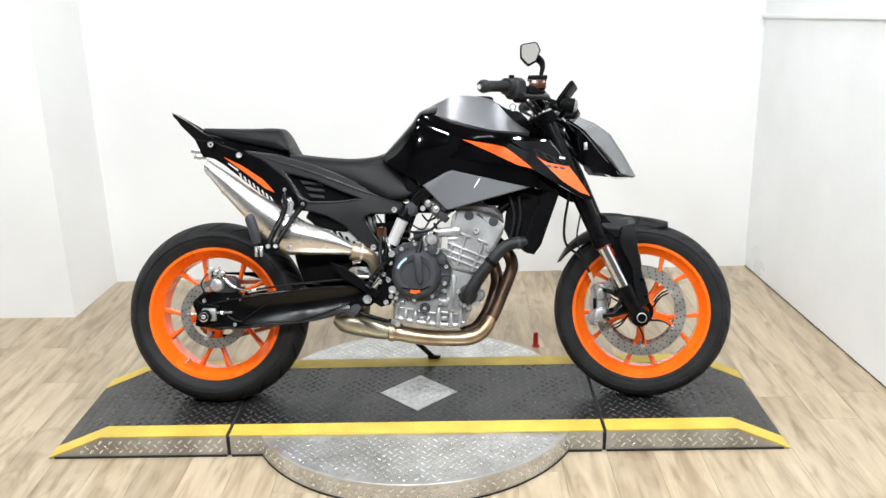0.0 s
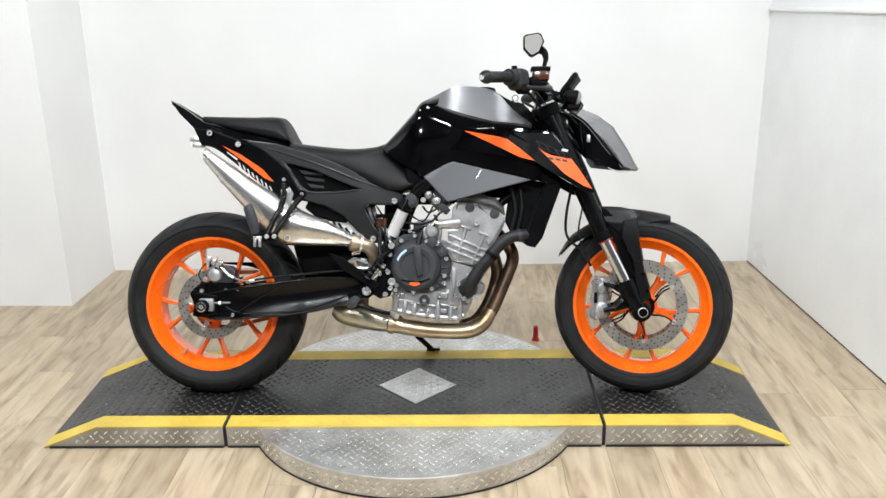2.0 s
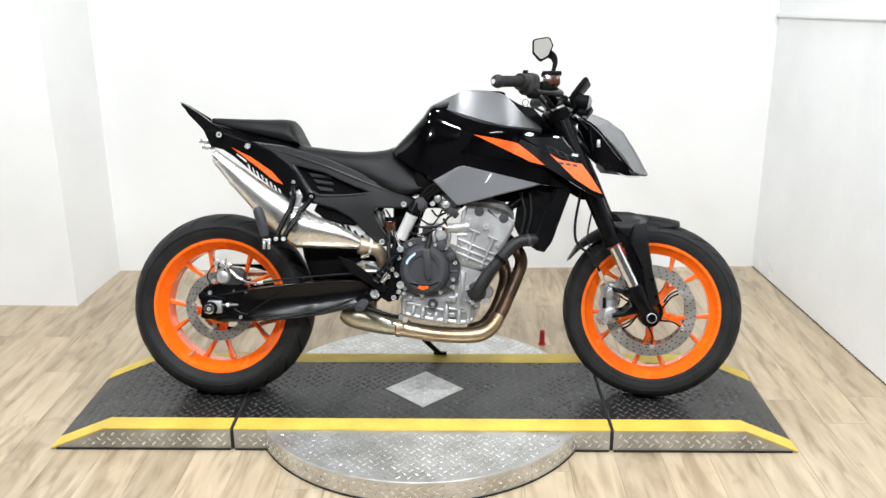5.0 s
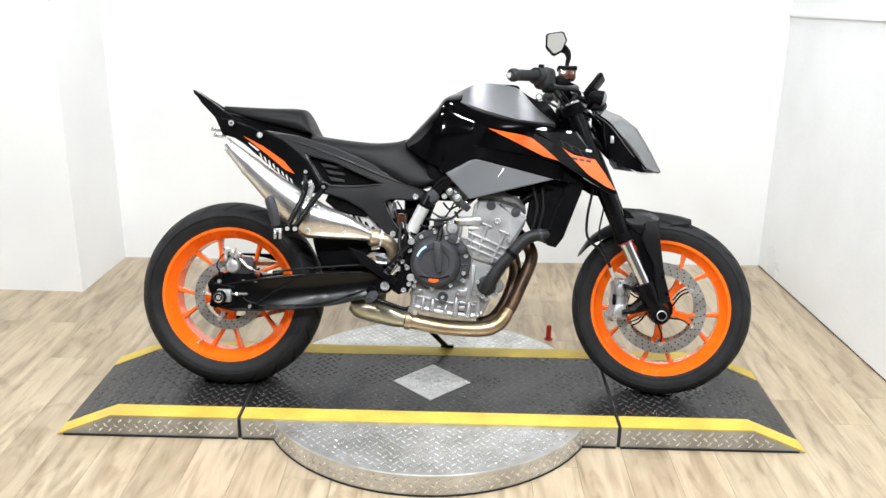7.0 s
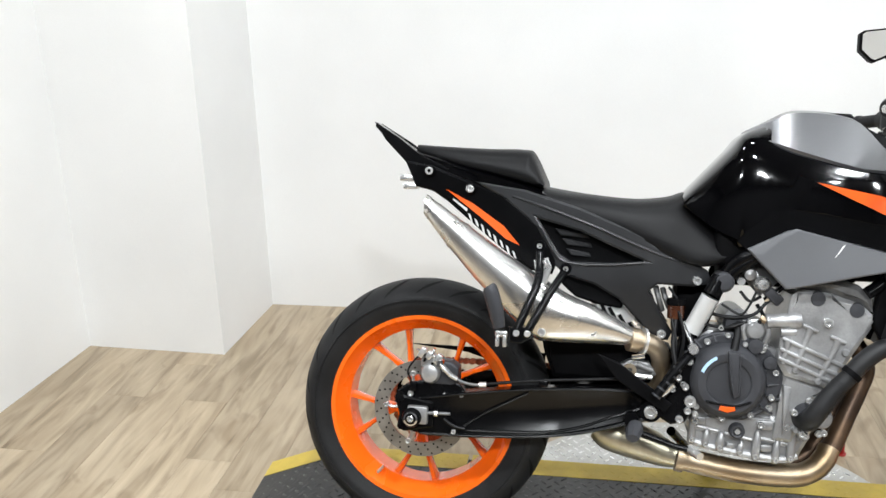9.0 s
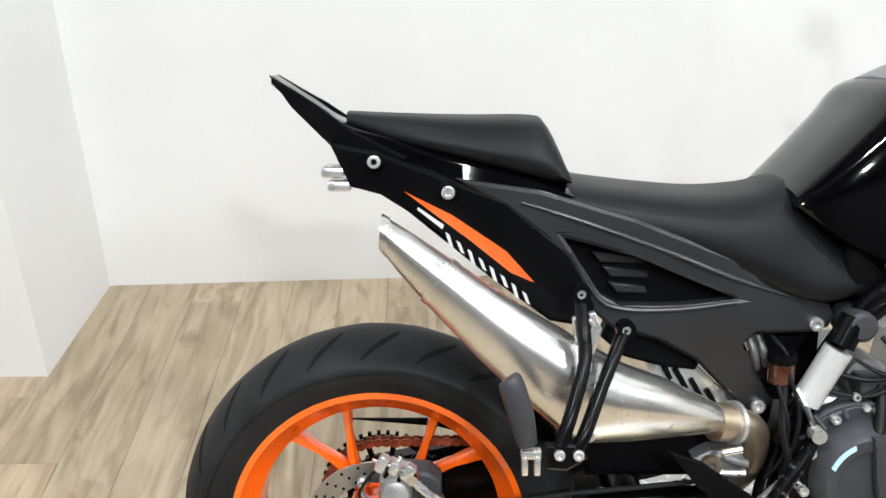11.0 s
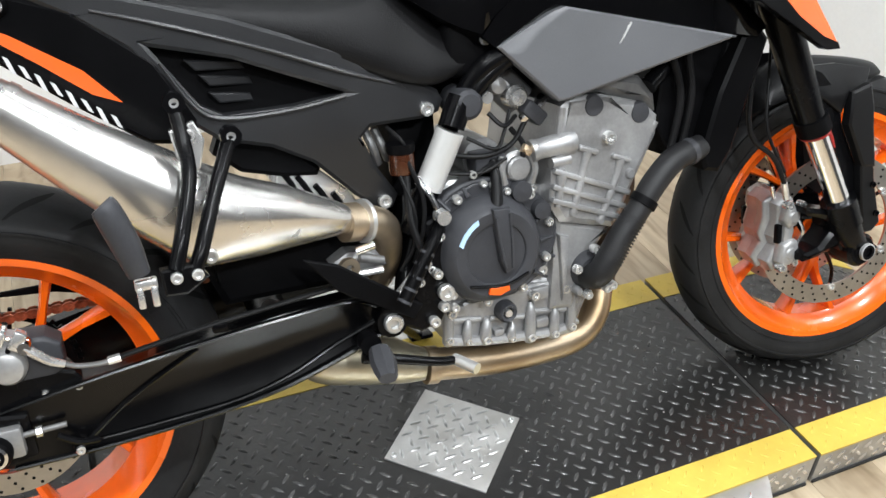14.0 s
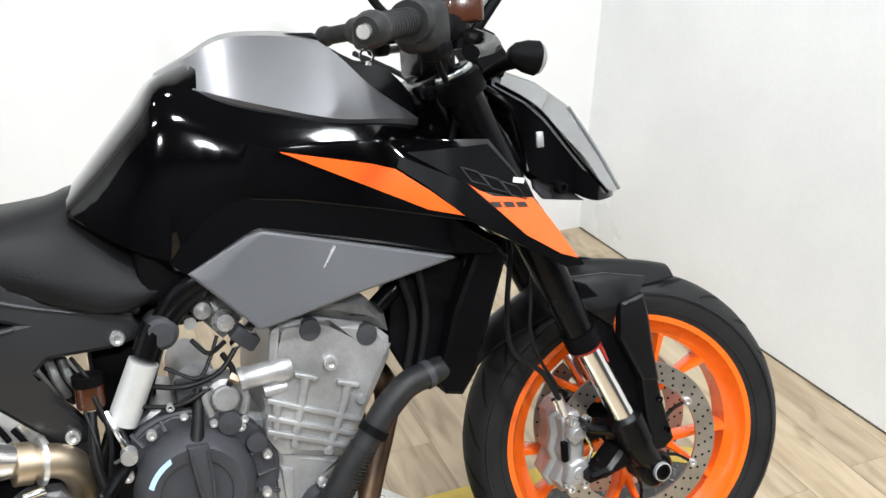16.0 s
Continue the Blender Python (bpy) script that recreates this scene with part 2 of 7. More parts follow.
def bolt(bm, c, r=0.008, h=0.006, ax="y", sign=-1):
    """A cap screw head with a socket, its axis along ax."""
    prof = [(r * 0.45, 0.25 * h), (r * 0.5, 1.0 * h), (r * 0.85, 1.0 * h), (r, 0.75 * h), (r, -0.5 * h)]
    prof = [(0.0, 0.25 * h)] + prof
    turn = {"y": Matrix.Identity(4), "x": pose(0, 0, 0, 0, 0, -90), "z": pose(0, 0, 0, 90)}[ax]
    flip = Matrix.Diagonal((1, sign, 1, 1))
    n0 = len(bm.faces)
    vs = lathe(bm, prof, 12, Matrix.Translation(c) @ turn @ flip)
    bm.faces.ensure_lookup_table()
    bmesh.ops.recalc_face_normals(bm, faces=bm.faces[n0:])
    return vs


# ---- the room ----
def wall(name, a, b, z0, z1, thick, mat, label, side=1):
    """A wall whose seen face runs from a to b; its thickness lies on the given side."""
    a, b = Vector(a), Vector(b)
    d = (b - a).normalized()
    n = Vector((-d.y, d.x)) * thick * side
    bm = prismed([tuple(a), tuple(b), tuple(b + n), tuple(a + n)], "z", z0, z1)
    return tagged(part(name, bm, mat, smooth=False), label, "wall", kind="structure")


BL, JOG, JIN, BR = (-0.928, 1.565), (-0.949, 1.073), (-1.507, 1.084), (2.348, 1.648)
LEFT_END, RIGHT_END = (-1.820, -3.835), (2.710, -4.305)
LEFT_MID, RIGHT_MID = (-1.655, -1.243), (2.514, -1.076)
wall("wall_back", BL, BR, 0, CEILING, 0.12, WALL, "plain white painted back wall of the display bay")
wall("wall_pillar_side", JOG, BL, 0, CEILING, 0.25, WALL, "white painted side of a boxed-out wall pillar")
wall("wall_pillar_face", JIN, (JOG[0] - 0.003, JOG[1]), 0, CEILING, 0.25, WALL, "white painted front of a boxed-out wall pillar")
# The walls named behind and front are unseen; their dark colour shapes the reflections.
wall("wall_left_behind", LEFT_END, LEFT_MID, 0, CEILING, 0.12, DIM, "unseen wall behind the camera, dark to keep reflections black")
wall("wall_left", LEFT_MID, JIN, 0, CEILING, 0.12, WALL, "white painted side wall beside the display stand")
wall("wall_right_behind", RIGHT_MID, RIGHT_END, 0, CEILING, 0.12, DIM, "unseen wall behind the camera, dark to keep reflections black")
wall("wall_right", BR, RIGHT_MID, 0, CEILING, 0.12, PANEL, "smooth white panelled side wall, faintly marked")
wall("wall_front", RIGHT_END, LEFT_END, 0, CEILING, 0.12, DIM, "unseen front wall closing the room, dark to keep reflections black")

OUTLINE = [(-1.56, 1.86), (2.56, 1.86), (2.84, -4.54), (-2.16, -4.06)]
# The ceiling is unseen too, darkened to cut fill and reflections.
bm = prismed(OUTLINE, "z", CEILING, CEILING + 0.1)
tagged(part("ceiling", bm, CEIL, smooth=False), "unseen ceiling, dark grey to keep reflections black", "ceiling", kind="structure")

# slim ledge along the right wall
bm = bmesh.new()
rd = (Vector(RIGHT_END) - Vector(BR)).normalized()
rn = Vector((rd.y, -rd.x))
rn = rn if rn.x < 0 else -rn
q0, q1 = Vector(BR) + rd * 0.01, Vector(RIGHT_MID)
prism(bm, [tuple(q0), tuple(q1), tuple(q1 + rn * 0.014), tuple(q0 + rn * 0.014)], "z", 1.256, 1.274, bevel=0.003)
for v in bm.verts:
    v.co.z += 0.05 * max(0.0, BR[1] - v.co.y)
tagged(part("trim_right", bm, PANEL), "slim white trim strip along the side wall", "trim", kind="structure")

# dark uneven joint where the panelled wall meets the floor
JOINT = material("dirty_joint", (0.045, 0.035, 0.025), 0.8, vary=0.5, scale=9, wear=(0.16, 0.13, 0.09))
bm = prismed([tuple(q0), tuple(q1), tuple(q1 + rn * 0.003), tuple(q0 + rn * 0.003)], "z", 0.001, 0.0055)
tagged(part("trim_joint", bm, JOINT, smooth=False), "dark dirty joint along the foot of the side wall", "trim", kind="structure")

# floor: one slab, and planks lying on it
bm = prismed(OUTLINE, "z", -0.11, -0.01)
floor = tagged(part("floor", bm, SUBFLOOR, smooth=False), "pale washed-oak vinyl plank floor", "floor", kind="structure")


# ---- wheel-chock platform with its turntable ----
TOP = 0.078
X0, X1, XA, XB = -0.519, 1.932, -0.335, 1.756
SL, SR = 0.086, 1.325
YF, YB = -0.196, 0.385
YFI, YBI = -0.124, 0.311
DISC_C, DISC_R = (0.702, 0.078), 0.575
DIA = (0.706, 0.091)


def lozenges(points, mat, name, parent, label, z_of, size=(0.027, 0.0085), height=0.0022):
    """Raised tread bars: each a low ridged lozenge at (x, y, angle)."""
    verts, faces = [], []
    for x, y, a in points:
        ca, sa = math.cos(a), math.sin(a)
        k = len(verts)
        L, w = size[0] / 2, size[1] / 2
        for u, v, h in ((-L, 0, 0), (-L * 0.35, -w, 0), (L * 0.35, -w, 0), (L, 0, 0), (L * 0.35, w, 0), (-L * 0.35, w, 0), (-L * 0.55, 0, 1), (L * 0.55, 0, 1)):
            px, py = x + u * ca - v * sa, y + u * sa + v * ca
            verts.append(z_of(px, py, h * height + (0.0 if h else -0.0006)))
        for f in ((0, 1, 6), (1, 2, 7, 6), (2, 3, 7), (3, 4, 7), (4, 5, 6, 7), (5, 0, 6)):
            faces.append([k + i for i in f])
    me = bpy.data.meshes.new(name)
    me.from_pydata(verts, [], faces)
    for p in me.polygons:
        p.use_smooth = True
    me.materials.append(mat)
    ob = new(name, me)
    ob.parent = parent
    return tagged(ob, label, kind="stuff")


def top_z(x):
    """Height of the sloping tread surface at x."""
    return TOP * max(0.0, min(1.0, (x - X0 - 0.004) / (XA - X0), (X1 - 0.004 - x) / (X1 - XB)))


platform = thing("display_platform", pose(0, 0, 0), "low black tread-plate motorcycle platform with yellow edges and an aluminium turntable", "platform")
for nm, xa, xb in (("ramp_section", X0, SL - 0.006), ("centre_section", SL + 0.006, SR - 0.006), ("ramp_section", SR + 0.006, X1)):
    if xa == X0:
        side = [(X0, 0.002), (xb, 0.002), (xb, TOP - 0.002), (XA, TOP - 0.002)]
    elif xb == X1:
        side = [(xa, 0.002), (X1, 0.002), (XB, TOP - 0.002), (xa, TOP - 0.002)]
    else:
        side = [(xa, 0.002), (xb, 0.002), (xb, TOP - 0.002), (xa, TOP - 0.002)]
    body = part(nm, prismed(side, "y", YF, YB), SKIRT, platform, "bright aluminium tread-plate skirt")
    for kind, ya, yb, mt, lift in (("black_top", YFI, YBI, BLACKPLATE, 0.0), ("yellow_edge", YF - 0.001, YFI, YELLOW, 0.0015), ("yellow_edge", YBI, YB + 0.001, YELLOW, 0.0015)):
        xs = [x for x in (xa, XA, XB, xb) if xa <= x <= xb]
        xs = sorted(set(xs))
        cap = [(x, (TOP if XA - 1e-6 <= x <= XB + 1e-6 else 0.004) + lift) for x in xs] + [(x, (TOP if XA - 1e-6 <= x <= XB + 1e-6 else 0.004) - 0.003) for x in xs[::-1]]
        part(kind, prismed(cap, "y", ya, yb), mt, body, {"black_top": "worn black tread surface", "yellow_edge": "yellow painted safety strip"}[kind])

rng = random.Random(5)


def tread(x0, x1, y0, y1, pitch, keep):
    """Tread bars in the usual plate pattern: each bar's end points at its neighbour's middle."""
    out, q = [], pitch / math.sqrt(2)
    n = int(max(x1 - x0, y1 - y0) / q) + 2
    for u in range(-n, n + 1):
        for v in range(-n, n + 1):
            x, y = (x0 + x1) / 2 + (u + v) * q, (y0 + y1) / 2 + (u - v) * q
            if x0 <= x <= x1 and y0 <= y <= y1 and keep(x, y):
                out.append((x, y, math.pi / 4 if (u + v) % 2 else -math.pi / 4))
    return out


def off_seams(x):
    return min(abs(x - SL), abs(x - SR)) > 0.015


bars = tread(X0 + 0.03, X1 - 0.03, YFI + 0.008, YBI - 0.008, 0.0262, lambda x, y: off_seams(x) and abs(x - DIA[0]) + abs(y - DIA[1]) > 0.150)
lozenges(bars, BLACKBAR, "tread", platform, "raised worn tread bars on the black plate", lambda x, y, h: (x, y, top_z(x) + h + (0.0 if XA < x < XB else 0.003)), (0.0285, 0.0078), 0.0030)
bars = tread(XA + 0.01, XB - 0.012, YF + 0.008, YFI - 0.008, 0.0262, lambda x, y: off_seams(x)) + tread(XA + 0.01, XB - 0.012, YBI + 0.008, YB - 0.008, 0.0262, lambda x, y: off_seams(x))
lozenges(bars, YELLOW, "edge_tread", platform, "painted-over tread bars on the yellow strips", lambda x, y, h: (x, y, top_z(x) + 0.0012 + h), (0.0245, 0.0070), 0.0018)
flecks = []
for _ in range(90):
    x, y = rng.uniform(-0.3, 1.75), rng.uniform(YFI + 0.01, YBI - 0.02)
    if abs(x - DIA[0]) + abs(y - DIA[1]) > 0.16:
        flecks.append((x, y, rng.uniform(0, 3.1)))
FLECK = material("pale_grit", (0.5, 0.49, 0.46), 0.7, vary=0.4, scale=60)
lozenges(flecks, FLECK, "grit", platform, "scattered pale grit specks", lambda x, y, h: (x, y, top_z(x) + 0.0012 + h * 0.5), (0.0045, 0.0022), 0.0016)
# Black strips fill the gaps, with their shade put in as colour.
for x in (SL, SR):
    part("seam_strip", boxed((x, (YF + YB) / 2, (TOP - 0.012) / 2 + 0.002), (0.016, YB - YF - 0.012, TOP - 0.014)), GAP, platform, "black filler strip painting the shade in the gap between sections")

disc = part("turntable", lathed([(0, 0.003), (DISC_R - 0.006, 0.003), (DISC_R, 0.006), (DISC_R, TOP - 0.007), (DISC_R - 0.002, TOP - 0.004), (0, TOP - 0.004)], 128,
                                Matrix.Translation((*DISC_C, 0)) @ pose(0, 0, 0, 90)@ Matrix.Diagonal((1, 1, -1, 1))), ALU, platform, "round bright aluminium tread-plate turntable")
bars = tread(DISC_C[0] - DISC_R, DISC_C[0] + DISC_R, DISC_C[1] - DISC_R, DISC_C[1] + DISC_R, 0.0250, lambda x, y: math.hypot(x - DISC_C[0], y - DISC_C[1]) < DISC_R - 0.016 and not YF - 0.012 < y < YB + 0.012)
lozenges(bars, SKIRT_BAR, "turntable_tread", platform, "raised bright tread bars on the turntable", lambda x, y, h: (x, y, TOP - 0.004 + h), (0.0265, 0.0068), 0.0021)
part("foot_ring", lathed([(DISC_R - 0.004, 0.0012), (DISC_R + 0.0015, 0.0012), (DISC_R + 0.0015, 0.0070), (DISC_R - 0.004, 0.0070)], 128, Matrix.Translation((*DISC_C, 0)) @ pose(0, 0, 0, 90) @ Matrix.Diagonal((1, 1, -1, 1)), True), GAP, platform, "thin black strip round the foot of the turntable")
for xa, xb in ((X0 + 0.02, SL - 0.008), (SL + 0.008, SR - 0.008), (SR + 0.008, X1 - 0.02)):
    part("foot_strip", boxed(((xa + xb) / 2, YF - 0.0005, 0.0042), (xb - xa, 0.006, 0.0062)), GAP, platform, "thin black strip along the foot of the skirt")
# tread on the upright skirts
bars = tread(X0 + 0.02, X1 - 0.02, 0.012, TOP - 0.010, 0.0235, lambda x, z: z < top_z(x) - 0.012 and off_seams(x) and abs(x - DISC_C[0]) > 0.50)
lozenges(bars, SKIRT_BAR, "skirt_tread", platform, "raised bright tread bars on the skirt", lambda x, z, h: (x, YF - h, z), (0.0265, 0.0080), 0.0034)
bars = tread(0.0, 2 * math.pi * DISC_R, 0.012, TOP - 0.014, 0.0235, lambda x, z: True)


def on_rim(s, z, h):
    a = s / DISC_R
    return (DISC_C[0] + (DISC_R + h) * math.cos(a), DISC_C[1] + (DISC_R + h) * math.sin(a), z)


lozenges(bars, SKIRT_BAR, "rim_tread", platform, "raised bright tread bars round the turntable rim", on_rim, (0.0265, 0.0080), 0.0030)

# bright diamond-shaped tread plate screwed on the middle
dm = pose(*DIA, TOP, 0, 0, 45)
dia = part("diamond_plate", boxed((0, 0, 0.0015), (0.195, 0.195, 0.004), dm, 0.001), DIAPLATE, platform, "square bright tread plate set cornerwise")
bars = []
for i in range(-5, 6):
    for j in range(-6, 7):
        x, y = DIA[0] + i * 0.026, DIA[1] + j * 0.020
        if abs(x - DIA[0]) + abs(y - DIA[1]) < 0.118:
            bars.append((x, y, 0.05 if (i + j) % 2 else 1.45))
lozenges(bars, ALU_BAR, "plate_tread", dia, "raised bright bars", lambda x, y, h: (x, y, TOP + 0.0035 + h), (0.030, 0.0082), 0.0030)
for sx, sy in ((-0.120, 0), (0.120, 0)):
    bm = bmesh.new()
    bolt(bm, (DIA[0] + sx, DIA[1] + sy, TOP + 0.0045), 0.006, 0.003, "z", 1)
    part("screw", bm, ALU_BAR, dia)

# ceiling lamps: round high-bay shades, open below
LAMPSHELL = material("white_enamel_lamp_housing", (0.8, 0.8, 0.8), 0.35)
first = None
for lx, ly in LAMPS:
    if first is None:
        first = thing("ceiling_lamp", pose(lx, ly, CEILING), "round white enamel high-bay lamp on the ceiling", "ceiling lamp", "ceiling lamps")
        part("shade", lathed([(0.045, 0.03), (0.10, 0.04), (0.15, 0.095), (0.147, 0.097), (0.097, 0.045), (0.045, 0.036)], 32, pose(0, 0, 0, -90), True), LAMPSHELL, first)
        part("driver_box", lathed([(0, 0.0), (0.06, 0.0), (0.06, 0.034), (0, 0.034)], 24, pose(0, 0, 0, -90)), LAMPSHELL, first)
    else:
        copy_thing(first, pose(lx, ly, CEILING))

# framed wire-mesh panel on the left wall
ld = (Vector(JIN) - Vector(LEFT_MID)).normalized()
ang = math.degrees(math.atan2(ld.y, ld.x))
foot_at = Vector(JIN) - ld * 0.749
MESHFRAME = material("black_steel_frame", (0.018, 0.016, 0.015), 0.45, 0.2, vary=0.4, scale=14, fine=90, wear=(0.032, 0.022, 0.017))
WIREMAT = material("dark_wire", (0.05, 0.055, 0.065), 0.5, 0.5)
mesh_panel = thing("mesh_panel", Matrix.Translation((foot_at.x, foot_at.y, 0.130)) @ pose(0, 0, 0, 0, 0, ang), "black steel framed diamond-mesh guard on the white wall", "mesh guard")
MW, MHH, FW, OFF = 0.62, 1.205, 0.062, -0.035
for nm, c, sz in (("frame_rail", (-MW / 2, OFF, FW / 2), (MW, 0.034, FW)), ("frame_rail", (-MW / 2, OFF, MHH - FW / 2), (MW, 0.034, FW)),
                  ("frame_stile", (-FW / 2, OFF, MHH / 2), (FW, 0.038, MHH - 2 * FW + 0.004)), ("frame_stile", (-MW + FW / 2, OFF, MHH / 2), (FW, 0.038, MHH - 2 * FW + 0.004))):
    part(nm, boxed(c, sz, None, 0.004), MESHFRAME, mesh_panel)
for z in (0.03, 0.30, 0.60, 0.90, MHH - 0.03):
    bm = bmesh.new()
    bolt(bm, (-FW / 2, OFF - 0.020, z), 0.007, 0.005)
    part("rivet", bm, ALU, mesh_panel)
part("inner_strip", boxed((-MW / 2, OFF, MHH - FW - 0.006), (MW - 2 * FW, 0.02, 0.008), None, 0.002), ALU, mesh_panel)
verts, faces = [], []


def strand(x0, z0, x1, z1, y):
    d = Vector((x1 - x0, 0, z1 - z0)).normalized()
    n = Vector((-d.z, 0, d.x)) * 0.0011
    k = len(verts)
    for px, pz in ((x0, z0), (x1, z1)):
        for dn, dy in ((1, 0), (0, -0.0011), (-1, 0), (0, 0.0011)):
            verts.append((px + n.x * dn, y + dy, pz + n.z * dn))
    for a in range(4):
        faces.append((k + a, k + (a + 1) % 4, k + 4 + (a + 1) % 4, k + 4 + a))


xl, xr, zl, zh = -MW + FW, -FW, FW, MHH - FW
for sgn in (1, -1):
    slope = 0.62 * sgn
    c = zl - abs(slope) * (xr - xl) - 0.1
    while c < zh + abs(slope) * (xr - xl) + 0.1:
        pts = []
        for x in (xl, xr):
            z = c + slope * (x - xl) + (0 if sgn > 0 else abs(slope) * (xr - xl))
            pts.append((x, z))
        (xa, za), (xb, zb) = pts
        t0, t1 = 0.0, 1.0
        dz = zb - za
        lo, hi = sorted(((zl - za) / dz, (zh - za) / dz))
        t0, t1 = max(t0, lo), min(t1, hi)
        if t1 > t0 + 0.01:
            strand(xa + (xb - xa) * t0, za + dz * t0, xa + (xb - xa) * t1, za + dz * t1, OFF + (0.001 if sgn > 0 else -0.001))
        c += 0.021
me = bpy.data.meshes.new("wire_mesh")
me.from_pydata(verts, [], faces)
me.materials.append(WIREMAT)
wire = new("wire_mesh", me)
wire.parent = mesh_panel
tagged(wire, "woven dark diamond wire", kind="stuff")

# small red plastic peg standing behind the turntable
REDPEG = material("red_peg_plastic", (0.36, 0.012, 0.012), 0.4, vary=0.15, scale=30)
peg_thing = thing("red_peg", pose(1.173, 0.658, 0.0), "small red plastic peg standing on the floor", "peg")
part("peg_body", lathed([(0, 0.0), (0.0115, 0.0), (0.0110, 0.02), (0.0102, 0.056), (0.0085, 0.062), (0, 0.064)], 16, pose(0, 0, 0, 90) ), REDPEG, peg_thing)
part("peg_flange", lathed([(0, 0.0), (0.017, 0.0), (0.017, 0.004), (0, 0.004)], 16, pose(0, 0, 0, 90)), REDPEG, peg_thing)


# ---- the motorcycle ----
RUBBER = material("tyre_rubber", (0.019, 0.019, 0.0195), 0.5, vary=0.25, scale=14, fine=160, bump=0.12, spec=0.12)
RECESSBLACK = material("recess_shade_black", (0.003, 0.003, 0.003), 0.8, spec=0.2)
ORANGE = material("orange_wheel_enamel", (0.95, 0.142, 0.006), 0.26, vary=0.08, scale=9, fine=90, bump=0.02, coat=0.8)
DECAL = material("orange_decal", (0.84, 0.105, 0.005), 0.35, vary=0.05, scale=12, coat=0.3, bump=0.0)
GLOSS = material("gloss_black_lacquer", (0.0010, 0.0010, 0.0013), 0.07, vary=0.1, scale=6, bump=0.0, coat=0.24, rough_vary=0.03, spec=0.26)
SATIN = material("satin_black_plastic", (0.0028, 0.0028, 0.0032), 0.32, vary=0.2, scale=10, fine=300, bump=0.06, spec=0.06)
MATT = material("matt_black_plastic", (0.003, 0.003, 0.0035), 0.5, vary=0.2, scale=12, fine=220, bump=0.1, spec=0.06)
FRAMEBLACK = material("black_powder_coat", (0.003, 0.003, 0.0035), 0.24, vary=0.15, scale=14, fine=260, bump=0.05, spec=0.13)
GREYTOP = material("satin_grey_metallic", (0.23, 0.23, 0.24), 0.33, 0.8, vary=0.1, scale=4, fine=400, bump=0.02)
GREYPANEL = material("dull_grey_plastic", (0.083, 0.085, 0.092), 0.42, 0.1, vary=0.08, scale=6, fine=350, bump=0.06)
SIDEGREY = material("charcoal_plastic", (0.017, 0.0175, 0.019), 0.34, vary=0.14, scale=8, fine=300, bump=0.08, spec=0.4)
VINYL = material("black_seat_vinyl", (0.0065, 0.0065, 0.007), 0.42, vary=0.15, scale=9, fine=420, bump=0.25, spec=0.16)
STEEL = material("brushed_stainless", (0.78, 0.775, 0.76), 0.28, 0.95, vary=0.1, scale=5, fine=60, bump=0.03, wear=(0.64, 0.62, 0.59))
GOLD = material("heat_tinted_steel", (0.50, 0.415, 0.31), 0.40, 0.95, vary=0.2, scale=7, fine=60, wear=(0.32, 0.225, 0.13))
CHROME = material("polished_chrome", (0.8, 0.8, 0.8), 0.12, 1.0, vary=0.04, scale=9, bump=0.0, rough_vary=0.05)
CAST = material("cast_aluminium", (0.37, 0.37, 0.372), 0.38, 0.55, vary=0.22, scale=16, fine=190, bump=0.25, wear=(0.25, 0.25, 0.25))
BARGREY = material("dusty_black_rubber", (0.013, 0.013, 0.014), 0.5, vary=0.25, scale=30, fine=260, bump=0.12, spec=0.3)
CASTLIGHT = material("machined_aluminium", (0.74, 0.74, 0.73), 0.28, 0.8, vary=0.12, scale=16, fine=150, bump=0.08)
CASTDARK = material("dull_dark_casting", (0.20, 0.20, 0.20), 0.46, 0.5, vary=0.25, scale=18, fine=190, bump=0.2, wear=(0.11, 0.11, 0.11))
CALIPER = material("cast_caliper_silver", (0.40, 0.40, 0.40), 0.34, 0.45, vary=0.2, scale=25, fine=150, bump=0.08, wear=(0.3, 0.3, 0.3))
COVER = material("black_magnesium_cover", (0.046, 0.047, 0.052), 0.42, 0.1, vary=0.15, scale=18, fine=250, bump=0.12, spec=0.2)
ROTOR = material("ground_disc_steel", (0.50, 0.47, 0.43), 0.34, 0.9, vary=0.14, scale=20, fine=120, bump=0.05)
HOSE = material("rubber_hose", (0.007, 0.007, 0.0075), 0.42, vary=0.2, scale=20, spec=0.16)
WHITEPLATE = material("white_anodised_tube", (0.56, 0.56, 0.55), 0.38, 0.3, vary=0.06, scale=15)
CHAINRED = material("copper_chain", (0.55, 0.20, 0.10), 0.38, 0.8, vary=0.3, scale=60, wear=(0.12, 0.05, 0.03))
AMBER = material("amber_brake_fluid_pot", (0.055, 0.016, 0.006), 0.2, vary=0.2, scale=30, coat=0.6)
REDPART = material("red_plastic", (0.30, 0.015, 0.012), 0.38, vary=0.12, scale=20)
WHITEINK = material("white_print", (0.58, 0.58, 0.58), 0.45, vary=0.05)
PALEBLUE = material("pale_blue_mark", (0.42, 0.62, 0.85), 0.4, vary=0.05)
DARKINK = material("dark_print", (0.02, 0.01, 0.008), 0.45, vary=0.05)
CLEARLENS = material("clear_indicator_lens", (0.20, 0.205, 0.21), 0.12, vary=0.06, scale=30, coat=0.8)
LENS = material("clear_headlamp_lens", (0.11, 0.113, 0.118), 0.14, vary=0.12, scale=16, coat=1.0, bump=0.0, rough_vary=0.04)
MIRRORGLASS = material("mirror_glass", (0.52, 0.51, 0.49), 0.03, 1.0, vary=0.02, bump=0.0, rough_vary=0.01)

